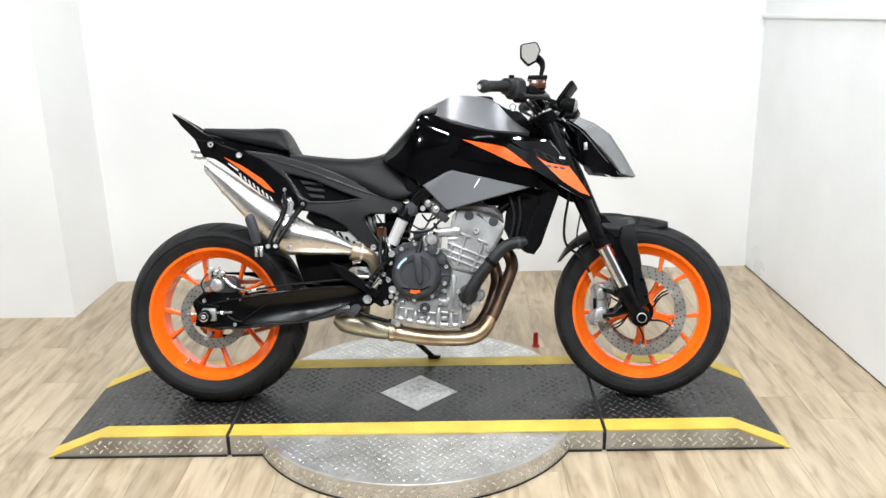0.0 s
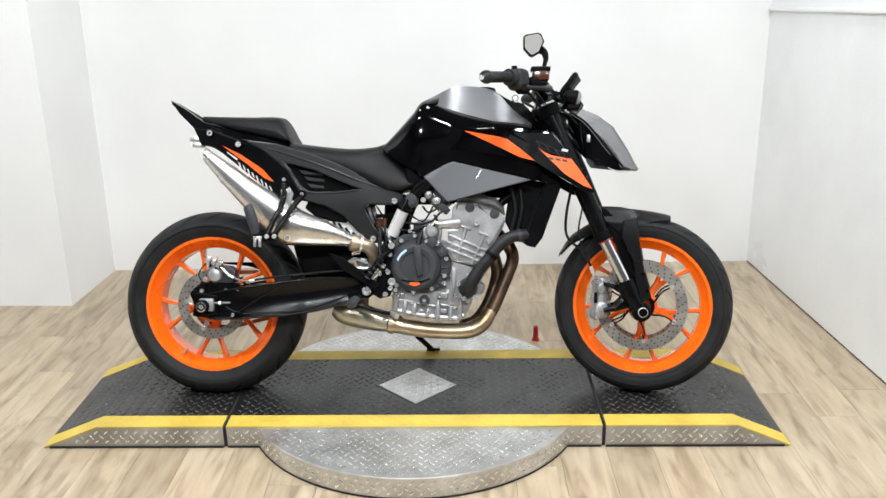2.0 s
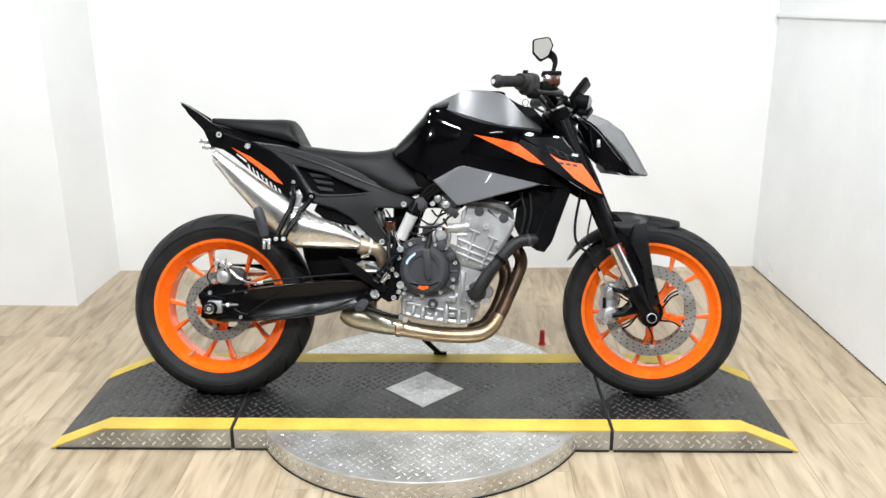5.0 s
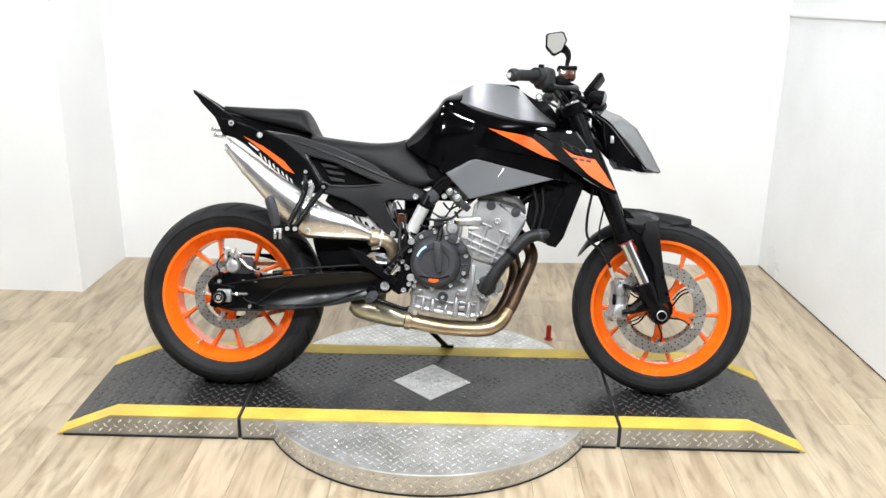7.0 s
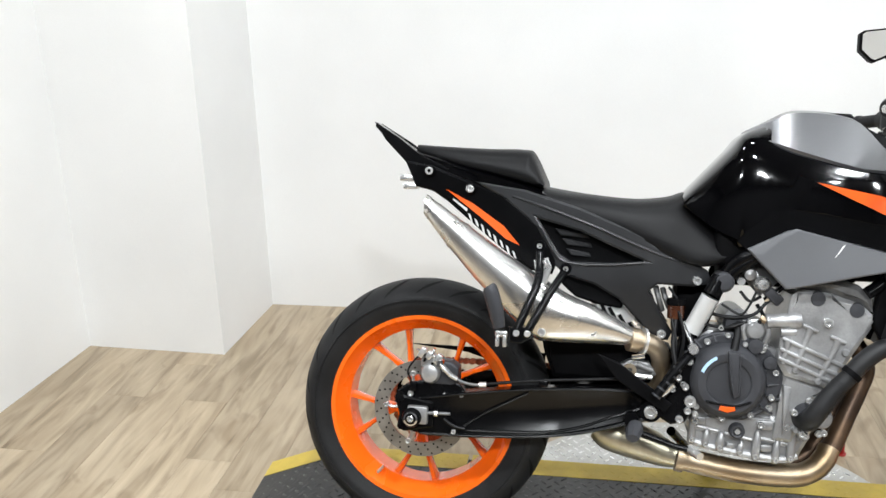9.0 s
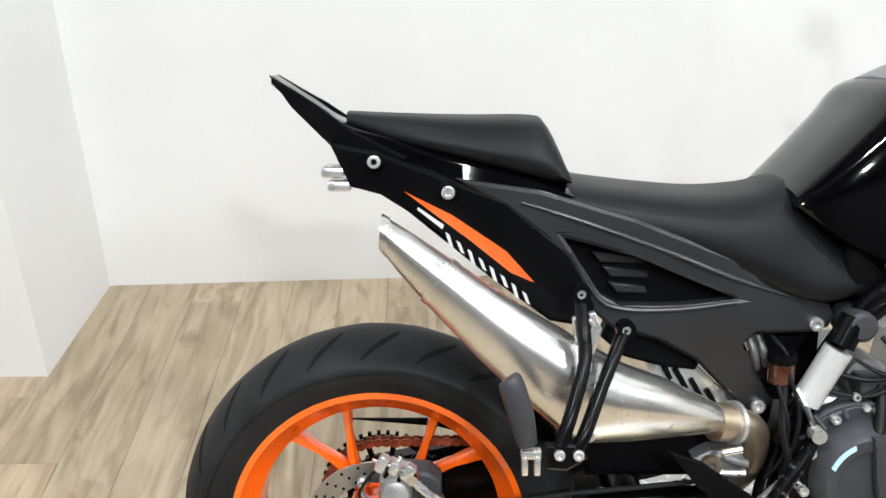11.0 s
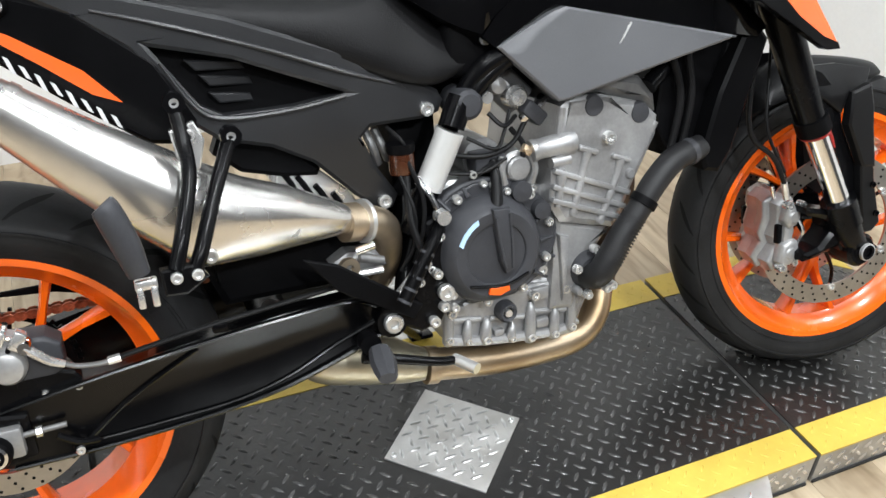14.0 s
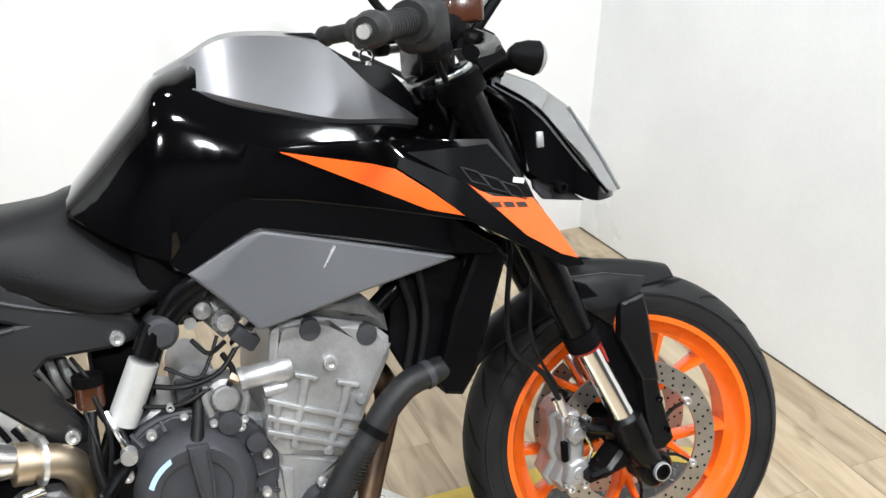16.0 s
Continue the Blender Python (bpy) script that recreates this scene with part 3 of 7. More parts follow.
bike = thing("motorcycle", pose(-0.0057, 0.0376, 0.084, -16, 0, -1.5), "black and orange naked sport motorcycle leaning on its side stand", "motorcycle")
MID = 0.03
MIRROR = Matrix.Translation((0, 2 * MID, 0)) @ Matrix.Diagonal((1, -1, 1, 1))
# the steering stands turned a little to the right
STEER = Matrix.Translation((1.17, MID, 0)) @ pose(0, 0, 0, 0, 0, -10.6) @ Matrix.Translation((-1.17, 0, 0))
FAR = STEER @ Matrix.Diagonal((1, -1, 1, 1)) @ STEER.inverted()
FRONT_AT = Matrix.Translation((1.493, 0.035, 0.3115)) @ pose(0, 0, 0, 0, 0, -10.6)
REAR_AT = Matrix.Translation((0.008, 0.030, 0.3135))
ON_FRONT = FRONT_AT @ Matrix.Translation((-1.474, 0, -0.299))


def moved(bm, m):
    """A whole bmesh carried by m."""
    bmesh.ops.transform(bm, matrix=m, verts=bm.verts)
    if m.determinant() < 0:
        bmesh.ops.reverse_faces(bm, faces=bm.faces)
    return bm


def far(bm):
    """The other flank's copy of a part of the steering."""
    return moved(bm, FAR)


def flip_y(bm):
    """Mirrors a whole bmesh to the other flank."""
    bmesh.ops.transform(bm, matrix=MIRROR, verts=bm.verts)
    bmesh.ops.reverse_faces(bm, faces=bm.faces)
    return bm


def panel(outlines, skin, thick, chamfer=0.004, rise=None, step=0.035):
    """A moulded panel: flat outlines cut into strips, an outer skin at y = skin(x, z), chamfered rim and real thickness."""
    bm = bmesh.new()
    for o in outlines:
        bm.faces.new([bm.verts.new((x, 0, z)) for x, z in o])
    xs = [v.co.x for v in bm.verts]
    zs = [v.co.z for v in bm.verts]
    for axis, lo, hi in ((Vector((1, 0, 0)), min(xs), max(xs)), (Vector((0, 0, 1)), min(zs), max(zs))):
        k = lo + step
        while k < hi - 0.004:
            bmesh.ops.bisect_plane(bm, geom=bm.verts[:] + bm.edges[:] + bm.faces[:], plane_co=axis * k, plane_no=axis, dist=1e-5)
            k += step
    bmesh.ops.remove_doubles(bm, verts=bm.verts, dist=0.0004)
    for f in bm.faces:
        f.normal_update()
        if f.normal.y > 0:
            f.normal_flip()
    back = bmesh.ops.duplicate(bm, geom=bm.verts[:] + bm.edges[:] + bm.faces[:])
    front = [f for f in bm.faces if f not in set(g for g in back["geom"] if isinstance(g, bmesh.types.BMFace))]
    bverts = [g for g in back["geom"] if isinstance(g, bmesh.types.BMVert)]
    rim = [e for e in {e for f in front for e in f.edges} if len(e.link_faces) == 1]
    bmesh.ops.translate(bm, vec=(0, thick, 0), verts=bverts)
    bmesh.ops.reverse_faces(bm, faces=[g for g in back["geom"] if isinstance(g, bmesh.types.BMFace)])
    side = bmesh.ops.extrude_edge_only(bm, edges=rim)
    sv = [g for g in side["geom"] if isinstance(g, bmesh.types.BMVert)]
    bmesh.ops.translate(bm, vec=(0, thick, 0), verts=sv)
    bmesh.ops.remove_doubles(bm, verts=sv + bverts, dist=1e-5)
    if chamfer:
        bmesh.ops.inset_region(bm, faces=[f for f in front if f.is_valid], thickness=chamfer, depth=(chamfer * 0.7 if rise is None else rise), use_even_offset=True)
    for v in bm.verts:
        v.co.y += skin(v.co.x, v.co.z)
    bmesh.ops.recalc_face_normals(bm, faces=bm.faces)
    return bm


def loft(sections, per=4, cap=True, mirror=True, round_profile=2, mid=MID):
    """A skin over sections; each is (x, [(y, z) from the top middle down one flank]); mirrored over the middle plane."""
    flat = []
    for x, prof in sections:
        if round_profile > 1:
            prof = [tuple(p) for p in smooth_path([(y, z, 0) for y, z in prof], round_profile)]
        flat.append([x] + [c for p in prof for c in p[:2]])
    n = (len(flat[0]) - 1) // 2
    rows = []
    for i in range(len(flat) - 1):
        a, b, c, d = flat[max(i - 1, 0)], flat[i], flat[i + 1], flat[min(i + 2, len(flat) - 1)]
        for k in range(per):
            t = k / per
            rows.append([0.5 * (2 * q + (r - p) * t + (2 * p - 5 * q + 4 * r - s) * t * t + (3 * q - p - 3 * r + s) * t ** 3) for p, q, r, s in zip(a, b, c, d)])
    rows.append(flat[-1])
    bm = bmesh.new()
    rings = []
    for r in rows:
        half = [(r[1 + 2 * j], r[2 + 2 * j]) for j in range(n)]
        ring = [(-y, z) for y, z in half[::-1]] + [(y, z) for y, z in half[1:]] if mirror else half
        rings.append([bm.verts.new((r[0], y + mid, z)) for y, z in ring])
    m = len(rings[0])
    for p, q in zip(rings, rings[1:]):
        for j in range(m):
            bm.faces.new((p[j], p[(j + 1) % m], q[(j + 1) % m], q[j]))
    if cap:
        bm.faces.new(rings[0])
        bm.faces.new(rings[-1])
    bmesh.ops.remove_doubles(bm, verts=bm.verts, dist=1e-5)
    bmesh.ops.recalc_face_normals(bm, faces=bm.faces)
    return bm


def between(x, pairs):
    """Piecewise linear value."""
    if x <= pairs[0][0]:
        return pairs[0][1]
    for (a, u), (b, v) in zip(pairs, pairs[1:]):
        if x <= b:
            return u + (v - u) * (x - a) / (b - a)
    return pairs[-1][1]


def rod(a, b, r, sides=16, r2=None):
    return tubed([a, b], [r, r if r2 is None else r2], sides, 1, smooth=False)


def join(*bms):
    """One bmesh out of several."""
    out = bmesh.new()
    for b in bms:
        me = bpy.data.meshes.new("tmp")
        b.to_mesh(me)
        b.free()
        out.from_mesh(me)
        bpy.data.meshes.remove(me)
    return out


def one_bolt(c, r=0.008, h=0.006, parent=None, mat=None, name="bolt"):
    bm = bmesh.new()
    bolt(bm, c, r, h)
    return part(name, bm, mat or CASTLIGHT, parent or bike)


# ---- wheels ----
def spoke_bar(points, thin, deep):
    """A cast spoke in the wheel's plane: thin across, deep along the axle, edges rounded."""
    bm = bmesh.new()
    rings = []
    for i, (x, z) in enumerate(points):
        a, b = points[max(i - 1, 0)], points[min(i + 1, len(points) - 1)]
        d = Vector((b[0] - a[0], b[1] - a[1])).normalized()
        n = Vector((-d.y, d.x))
        rings.append([bm.verts.new((x + n.x * u * thin[i], v * deep[i], z + n.y * u * thin[i])) for u, v in
                      ((-1, -0.6), (-0.55, -1), (0.55, -1), (1, -0.6), (1, 0.6), (0.55, 1), (-0.55, 1), (-1, 0.6))])
    for p, q in zip(rings, rings[1:]):
        for j in range(8):
            bm.faces.new((p[j], p[(j + 1) % 8], q[(j + 1) % 8], q[j]))
    bm.faces.new(rings[0])
    bm.faces.new(rings[-1])
    bmesh.ops.recalc_face_normals(bm, faces=bm.faces)
    return bm


def wheel(hub_at, radius, width, rim_w, spokes_label, turn):
    """Tyre, rim, ten spokes in five forked pairs and hub, round the y axis."""
    w = new("wheel")
    w.parent = bike
    w["label"] = spokes_label
    h = width / 2
    drop = 0.62 * h
    prof = []
    for k in range(17):
        a = math.pi * (k / 16) - math.pi / 2
        y = h * math.sin(a)
        crown = radius - drop * (1 - math.cos(a)) ** 0.85
        prof.append((crown, y))
    bead = 0.2285
    prof = [(bead, -rim_w), (bead + 0.012, -rim_w - 0.004), (bead + 0.026, -h * 0.94)] + prof[1:-1] + [(bead + 0.026, h * 0.94), (bead + 0.012, rim_w + 0.004), (bead, rim_w)]
    tyre = part("tyre", lathed(prof, 112, hub_at, True), RUBBER, w, "worn black road tyre", angle=50)
    # moulded rings on the sidewall
    bm = bmesh.new()
    for s in (-1, 1):
        lathe(bm, [(bead + 0.013, s * (rim_w + 0.001)), (bead + 0.0145, s * (rim_w + 0.0062)), (bead + 0.017, s * (rim_w + 0.0062)), (bead + 0.018, s * (rim_w + 0.001))], 96, hub_at, True)
        lathe(bm, [(bead + 0.0405, s * (h * 0.93)), (bead + 0.042, s * (h + 0.0012)), (bead + 0.045, s * (h + 0.0012)), (bead + 0.0465, s * (h * 0.93))], 96, hub_at, True)
    part("sidewall_ring", bm, RUBBER, tyre)
    # curved sipes over the tread: black strips laid on top paint their shade
    groove = bmesh.new()
    n = 22
    for i in range(n):
        for s in (-1, 1):
            pts = []
            for k in range(9):
                u = 0.22 + 0.66 * k / 8
                y = s * h * u
                a = 2 * math.pi * (i + (0.5 if s > 0 else 0)) / n + 0.26 * u ** 1.5
                cosine = math.sqrt(max(0.0, 1 - u * u))
                r = radius - drop * (1 - cosine) ** 0.85 + 0.0005
                pts.append((r, a, y))
            left, right = [], []
            for k, (r, a, y) in enumerate(pts):
                ww = 0.0072 * math.sin(math.pi * (k + 0.6) / 9.2) / radius + 0.0012
                for lst, q in ((left, -ww), (right, ww)):
                    lst.append(groove.verts.new(hub_at @ Vector((r * math.cos(a + q), y, r * math.sin(a + q)))))
            for k in range(8):
                groove.faces.new((left[k], right[k], right[k + 1], left[k + 1]))
    tagged(part("tread_groove", groove, RECESSBLACK, tyre), "black strips painting the shade of curved tread grooves", kind="stuff")
    ri = 0.2325
    rim = part("rim", lathed([(ri, -rim_w - 0.002), (ri + 0.001, -rim_w + 0.004), (ri - 0.004, -rim_w + 0.006), (ri - 0.016, -rim_w + 0.020), (ri - 0.031, -rim_w * 0.45), (ri - 0.033, rim_w * 0.5),
                              (ri - 0.016, rim_w - 0.02), (ri - 0.004, rim_w - 0.006), (ri + 0.001, rim_w - 0.004), (ri, rim_w + 0.002), (ri - 0.012, rim_w + 0.001), (ri - 0.020, rim_w - 0.018),
                              (ri - 0.040, rim_w * 0.5), (ri - 0.038, -rim_w * 0.45), (ri - 0.020, -rim_w + 0.016), (ri - 0.010, -rim_w - 0.001)], 112, hub_at, True), ORANGE, w, "bright orange cast rim")
    part("hub", lathed([(0.0, -0.052), (0.03, -0.052), (0.034, -0.03), (0.052, -0.022), (0.052, 0.022), (0.034, 0.03), (0.03, 0.052), (0.0, 0.052)], 40, hub_at), ORANGE, w)
    for i in range(5):
        for s in (-1, 1):
            a0 = 2 * math.pi * i / 5 + math.radians(turn)
            pts = [(r * math.cos(a0 + s * k), r * math.sin(a0 + s * k)) for r, k in ((0.040, 0.02), (0.088, 0.05), (0.112, 0.115), (0.150, 0.195), (0.202, 0.262))]
            sp = moved(spoke_bar(pts, [0.011, 0.0095, 0.0075, 0.0060, 0.0095], [0.024, 0.019, 0.017, 0.016, 0.024]), hub_at)
            part("spoke", sp, ORANGE, w)
    return w, hub_at


rear, rear_at = wheel(REAR_AT, 0.319, 0.176, 0.068, "orange cast rear wheel with a wide tyre", 48)
front, front_at = wheel(FRONT_AT, 0.302, 0.116, 0.048, "orange cast front wheel", 53)
part("valve", rod((-0.092, -0.01, 0.150), (-0.100, -0.035, 0.142), 0.004), CASTLIGHT, rear)


def rotor(parent, at, y, r_out, r_in, holes, arms, ring_mat, arm_mat, ring=0.044, slim=1.0):
    """A drilled brake disc on bobbins with a forked carrier."""
    t = 0.0025
    d = part("brake_disc", lathed([(r_in, y - t), (r_out, y - t), (r_out, y + t), (r_in, y + t)], 96, at, True), ROTOR, parent, "drilled steel brake disc")
    # Black dots on the disc paint the dark insides of its holes.
    bm = bmesh.new()
    for i in range(holes):
        a = 2 * math.pi * i / holes
        for k, rr in enumerate((0.18, 0.5, 0.82)):
            r = r_in + (r_out - r_in) * rr
            aa = a + k * 0.9 / holes * 2
            lathe(bm, [(0, -0.0004), (0.0025, -0.0004), (0.0025, 0.0004)], 8, at @ Matrix.Translation((r * math.cos(aa), y - t - 0.0002, r * math.sin(aa))))
    tagged(part("drill_hole", bm, RECESSBLACK, d), "black dots painting the shade of small drilled holes", kind="stuff")
    c = part("carrier", lathed([(0.030, y - 0.006), (ring - 0.003, y - 0.006), (ring, y - 0.003), (ring, y + 0.004), (0.030, y + 0.004)], 40, at, True), ring_mat, parent)
    for i in range(arms):
        a = 2 * math.pi * i / arms + 0.3
        p = at @ Vector((0.043 * math.cos(a), y, 0.043 * math.sin(a)))
        q = at @ Vector(((r_in + 0.003) * math.cos(a + 0.28), y, (r_in + 0.003) * math.sin(a + 0.28)))
        part("arm", tubed([p, (p + q) / 2 + (at.to_3x3() @ Vector((-math.sin(a), 0, math.cos(a)))) * 0.010, q], [0.009 * slim, 0.0070 * slim, 0.0065 * slim], 8, 3, flat=0.6), arm_mat, c)
        bm = bmesh.new()
        bolt(bm, ((r_in + 0.003) * math.cos(a + 0.28), y - 0.004, (r_in + 0.003) * math.sin(a + 0.28)), 0.0075, 0.006)
        part("bobbin", moved(bm, at), CASTLIGHT, c)


rotor(rear, rear_at, -0.068, 0.120, 0.086, 26, 5, ORANGE, CASTLIGHT, 0.062)
rotor(front, front_at, -0.064, 0.152, 0.116, 34, 6, FRAMEBLACK, FRAMEBLACK, 0.044, 0.7)
rotor(front, front_at, 0.064, 0.152, 0.116, 34, 6, FRAMEBLACK, FRAMEBLACK, 0.044, 0.7)

# sprocket and chain on the far flank
sp = bmesh.new()
lathe(sp, [(0.090, 0.075), (0.101, 0.075), (0.101, 0.081), (0.090, 0.081)], 48, rear_at, True)
lathe(sp, [(0.050, 0.075), (0.064, 0.075), (0.064, 0.081), (0.050, 0.081)], 40, rear_at, True)
for i in range(12):
    box(sp, (0.077, 0.078, 0), (0.034, 0.006, 0.009), rear_at @ pose(0, 0, 0, 0, 30 * i + 12, 0))
for i in range(42):
    a = 2 * math.pi * i / 42
    box(sp, (0, 0, 0), (0.006, 0.006, 0.010), rear_at @ pose(0, 0, 0, 0, -math.degrees(a), 0) @ Matrix.Translation((0.1035, 0.078, 0)) @ pose(0, 0, 0, 0, 90, 0))
sprocket = part("sprocket", sp, SATIN, rear, "black chain sprocket with lightening holes")
chain = new("chain")
chain.parent = bike
chain["label"] = "copper-coloured drive chain"
link_mesh = None
path = []
for k in range(26):
    a = math.radians(80 + k * 8)
    path.append((0.012 + 0.104 * math.cos(a), 0.312 + 0.104 * math.sin(a)))
top = [(0.012 + 0.53 * k / 32 + 0.02, 0.416 + 0.006 * k / 32) for k in range(32, 0, -1)]
low = [(0.012 - 0.02 + 0.53 * k / 32, 0.208 + 0.13 * k / 32) for k in range(1, 33)]
path = top + path + low
for i in range(0, len(path) - 1):
    (xa, za), (xb, zb) = path[i], path[i + 1]
    a = math.degrees(math.atan2(zb - za, xb - xa))
    m = Matrix.Translation(((xa + xb) / 2, 0.078, (za + zb) / 2)) @ pose(0, 0, 0, 0, -a, 0)
    if link_mesh is None:
        bm = bmesh.new()
        for yy in (-0.007, 0.007):
            for xx in (-0.0062, 0.0062):
                lathe(bm, [(0.0, -0.001), (0.0072, -0.001), (0.0072, 0.001), (0.0, 0.001)], 12, Matrix.Translation((xx, yy, 0)))
            box(bm, (0, yy, 0), (0.012, 0.002, 0.0085))
        lathe(bm, [(0.0, -0.009), (0.0035, -0.009), (0.0035, 0.009), (0.0, 0.009)], 8, Matrix.Translation((0.0062, 0, 0)))
        o = part("chain_link", bm, CHAINRED, chain)
        link_mesh = o.data
    else:
        o = new("chain_link", link_mesh)
        o.parent = chain
    o.matrix_local = m
part("chain_guard", panel([[(-0.060, 0.452), (0.18, 0.452), (0.30, 0.448), (0.30, 0.425), (0.17, 0.418), (0.10, 0.438)]], lambda x, z: 0.088, 0.004, 0.002), MATT, bike)

# ---- swingarm ----
ARM = [(-0.028, 0.350), (0.040, 0.362), (0.125, 0.380), (0.265, 0.400), (0.400, 0.413), (0.495, 0.414), (0.560, 0.392), (0.560, 0.345), (0.470, 0.318), (0.380, 0.296), (0.270, 0.280), (0.135, 0.270),
       (0.040, 0.266), (-0.030, 0.280)]


def arm_skin(x, z):
    """Outer face of the arm, hollowed between its upper and lower edges."""
    lo = between(x, [(-0.03, 0.276), (0.135, 0.270), (0.270, 0.280), (0.380, 0.296), (0.470, 0.318), (0.56, 0.345)])
    hi = between(x, [(-0.03, 0.350), (0.125, 0.380), (0.265, 0.400), (0.400, 0.413), (0.495, 0.414), (0.56, 0.392)])
    t = max(0.0, min(1.0, (z - lo) / (hi - lo)))
    hollow = between(x, [(0.06, 0.0), (0.16, 0.010), (0.32, 0.017), (0.46, 0.014), (0.56, 0.0)])
    return between(x, [(-0.03, -0.105), (0.15, -0.112), (0.35, -0.118), (0.56, -0.105)]) + hollow * math.sin(math.pi * t) ** 1.3


ARMBLACK = material("gloss_black_casting", (0.0015, 0.0015, 0.0018), 0.22, vary=0.15, scale=12, fine=240, bump=0.03, spec=0.3)
swing = part("swingarm", panel([ARM], arm_skin, 0.032, 0.006, None, 0.012), ARMBLACK, bike, "black cast swingarm with raised ribs")
part("swingarm", flip_y(panel([ARM], arm_skin, 0.032, 0.006)), FRAMEBLACK, bike)


def rib(points, r, name="rib", mat=None, parent=swing, flat=0.7):
    return part(name, tubed([(x, arm_skin(x, z) - 0.004, z) for x, z in points], r, 10, 5, flat=flat), mat or ARMBLACK, parent)


rib([(0.02, 0.357), (0.125, 0.376), (0.265, 0.396), (0.40, 0.408), (0.50, 0.409), (0.552, 0.385)], [0.005, 0.006, 0.006, 0.006, 0.007, 0.008])
rib([(0.13, 0.288), (0.22, 0.292), (0.32, 0.300), (0.40, 0.318), (0.47, 0.345), (0.54, 0.372)], [0.004, 0.005, 0.005, 0.005, 0.005, 0.005])
rib([(0.02, 0.273), (0.135, 0.276), (0.27, 0.286), (0.38, 0.302), (0.47, 0.325), (0.55, 0.352)], [0.006, 0.006, 0.006, 0.007, 0.008, 0.009])
rib([(0.115, 0.292), (0.17, 0.330), (0.225, 0.362), (0.275, 0.390)], [0.007, 0.006, 0.006, 0.005])
part("crossbar", rod((0.40, -0.10, 0.36), (0.40, 0.10, 0.36), 0.03), FRAMEBLACK, swing)
part("pivot", rod((0.555, -0.125, 0.368), (0.555, 0.125, 0.368), 0.024), FRAMEBLACK, swing)
one_bolt((0.555, -0.127, 0.368), 0.015, 0.008, swing)
# axle block, paddock bobbin and adjuster
part("axle_plate", panel([[(-0.044, 0.358), (-0.020, 0.362), (0.050, 0.350), (0.052, 0.290), (-0.018, 0.276), (-0.036, 0.284), (-0.030, 0.318)]], lambda x, z: -0.118, 0.014, 0.004), FRAMEBLACK, swing)
for x, z in ((-0.034, 0.350), (-0.026, 0.287), (0.10, 0.292)):
    one_bolt((x, -0.122, z), 0.006, 0.006, swing, FRAMEBLACK)
ax = part("axle_block", boxed((0.016, -0.126, 0.320), (0.050, 0.018, 0.044), None, 0.006), CAST, swing, "bright machined axle adjuster")
part("bobbin", lathed([(0, -0.152), (0.012, -0.152), (0.020, -0.148), (0.023, -0.142), (0.023, -0.130), (0.019, -0.126), (0, -0.126)], 28, Matrix.Translation((0.004, 0, 0.315))), MATT, ax, "black crash bobbin")
one_bolt((0.004, -0.152, 0.315), 0.008, 0.004, ax)
part("bobbin_ring", lathed([(0.013, -0.1535), (0.017, -0.1525), (0.017, -0.149), (0.013, -0.149)], 28, Matrix.Translation((0.004, 0, 0.315)), True), CHROME, ax)
part("adjuster_screw", rod((0.040, -0.126, 0.326), (0.094, -0.124, 0.327), 0.0040), CASTDARK, ax)
part("lock_nut", rod((0.056, -0.126, 0.326), (0.064, -0.126, 0.326), 0.007, 6), CASTLIGHT, ax)
part("stay", tubed([(0.080, -0.128, 0.315), (0.105, -0.130, 0.300), (0.130, -0.128, 0.296)], 0.005, 8), FRAMEBLACK, ax)
one_bolt((0.104, -0.130, 0.287), 0.006, 0.005, ax)
# rear caliper
cal = part("rear_caliper", prismed([(0.016, 0.404), (0.018, 0.436), (0.036, 0.452), (0.090, 0.448), (0.108, 0.434), (0.108, 0.400), (0.094, 0.390), (0.046, 0.390)], "y", -0.108, -0.058, 0.007, 3), COVER, bike, "dark rear brake caliper with a silver piston housing")
part("piston_housing", lathed([(0, -0.128), (0.012, -0.1275), (0.019, -0.124), (0.0235, -0.116), (0.0250, -0.102), (0.0250, -0.085), (0, -0.085)], 28, Matrix.Translation((0.041, 0, 0.420)) @ Matrix.Diagonal((1.0, 1.0, 1.08, 1))), CALIPER, cal, "silver piston housing")
part("housing_neck", prismed([(0.016, 0.436), (0.020, 0.462), (0.036, 0.468), (0.062, 0.458), (0.070, 0.440), (0.058, 0.428)], "y", -0.117, -0.088, 0.005), CALIPER, cal)
for px, pz, pw, ph, tilt in ((0.022, 0.470, 0.014, 0.026, 30), (0.040, 0.464, 0.014, 0.020, 25), (0.060, 0.456, 0.016, 0.026, 35)):
    part("piston_clip", boxed((0, 0, 0), (pw, 0.018, ph), Matrix.Translation((px, -0.120, pz)) @ pose(0, 0, 0, 0, tilt, 0), 0.003), CASTLIGHT, cal)
# Black boxes between the clips stand in for the shaded gaps.
for px, pz in ((0.030, 0.456), (0.050, 0.450)):
    part("clip_gap", boxed((0, 0, 0), (0.006, 0.012, 0.020), Matrix.Translation((px, -0.118, pz)) @ pose(0, 0, 0, 0, 30, 0), 0.002), MATT, cal)
part("caliper_bracket", panel([[(-0.035, 0.352), (0.12, 0.356), (0.128, 0.374), (0.116, 0.392), (0.085, 0.402), (0.03, 0.400), (-0.02, 0.386), (-0.04, 0.37)]], lambda x, z: -0.104, 0.02, 0.004), FRAMEBLACK, cal)
for x, z, r in ((-0.006, 0.366, 0.007), (0.118, 0.371, 0.0055), (0.076, 0.369, 0.005), (0.093, 0.417, 0.005)):
    one_bolt((x, -0.118 if z > 0.4 else -0.108, z), r, 0.006, cal)
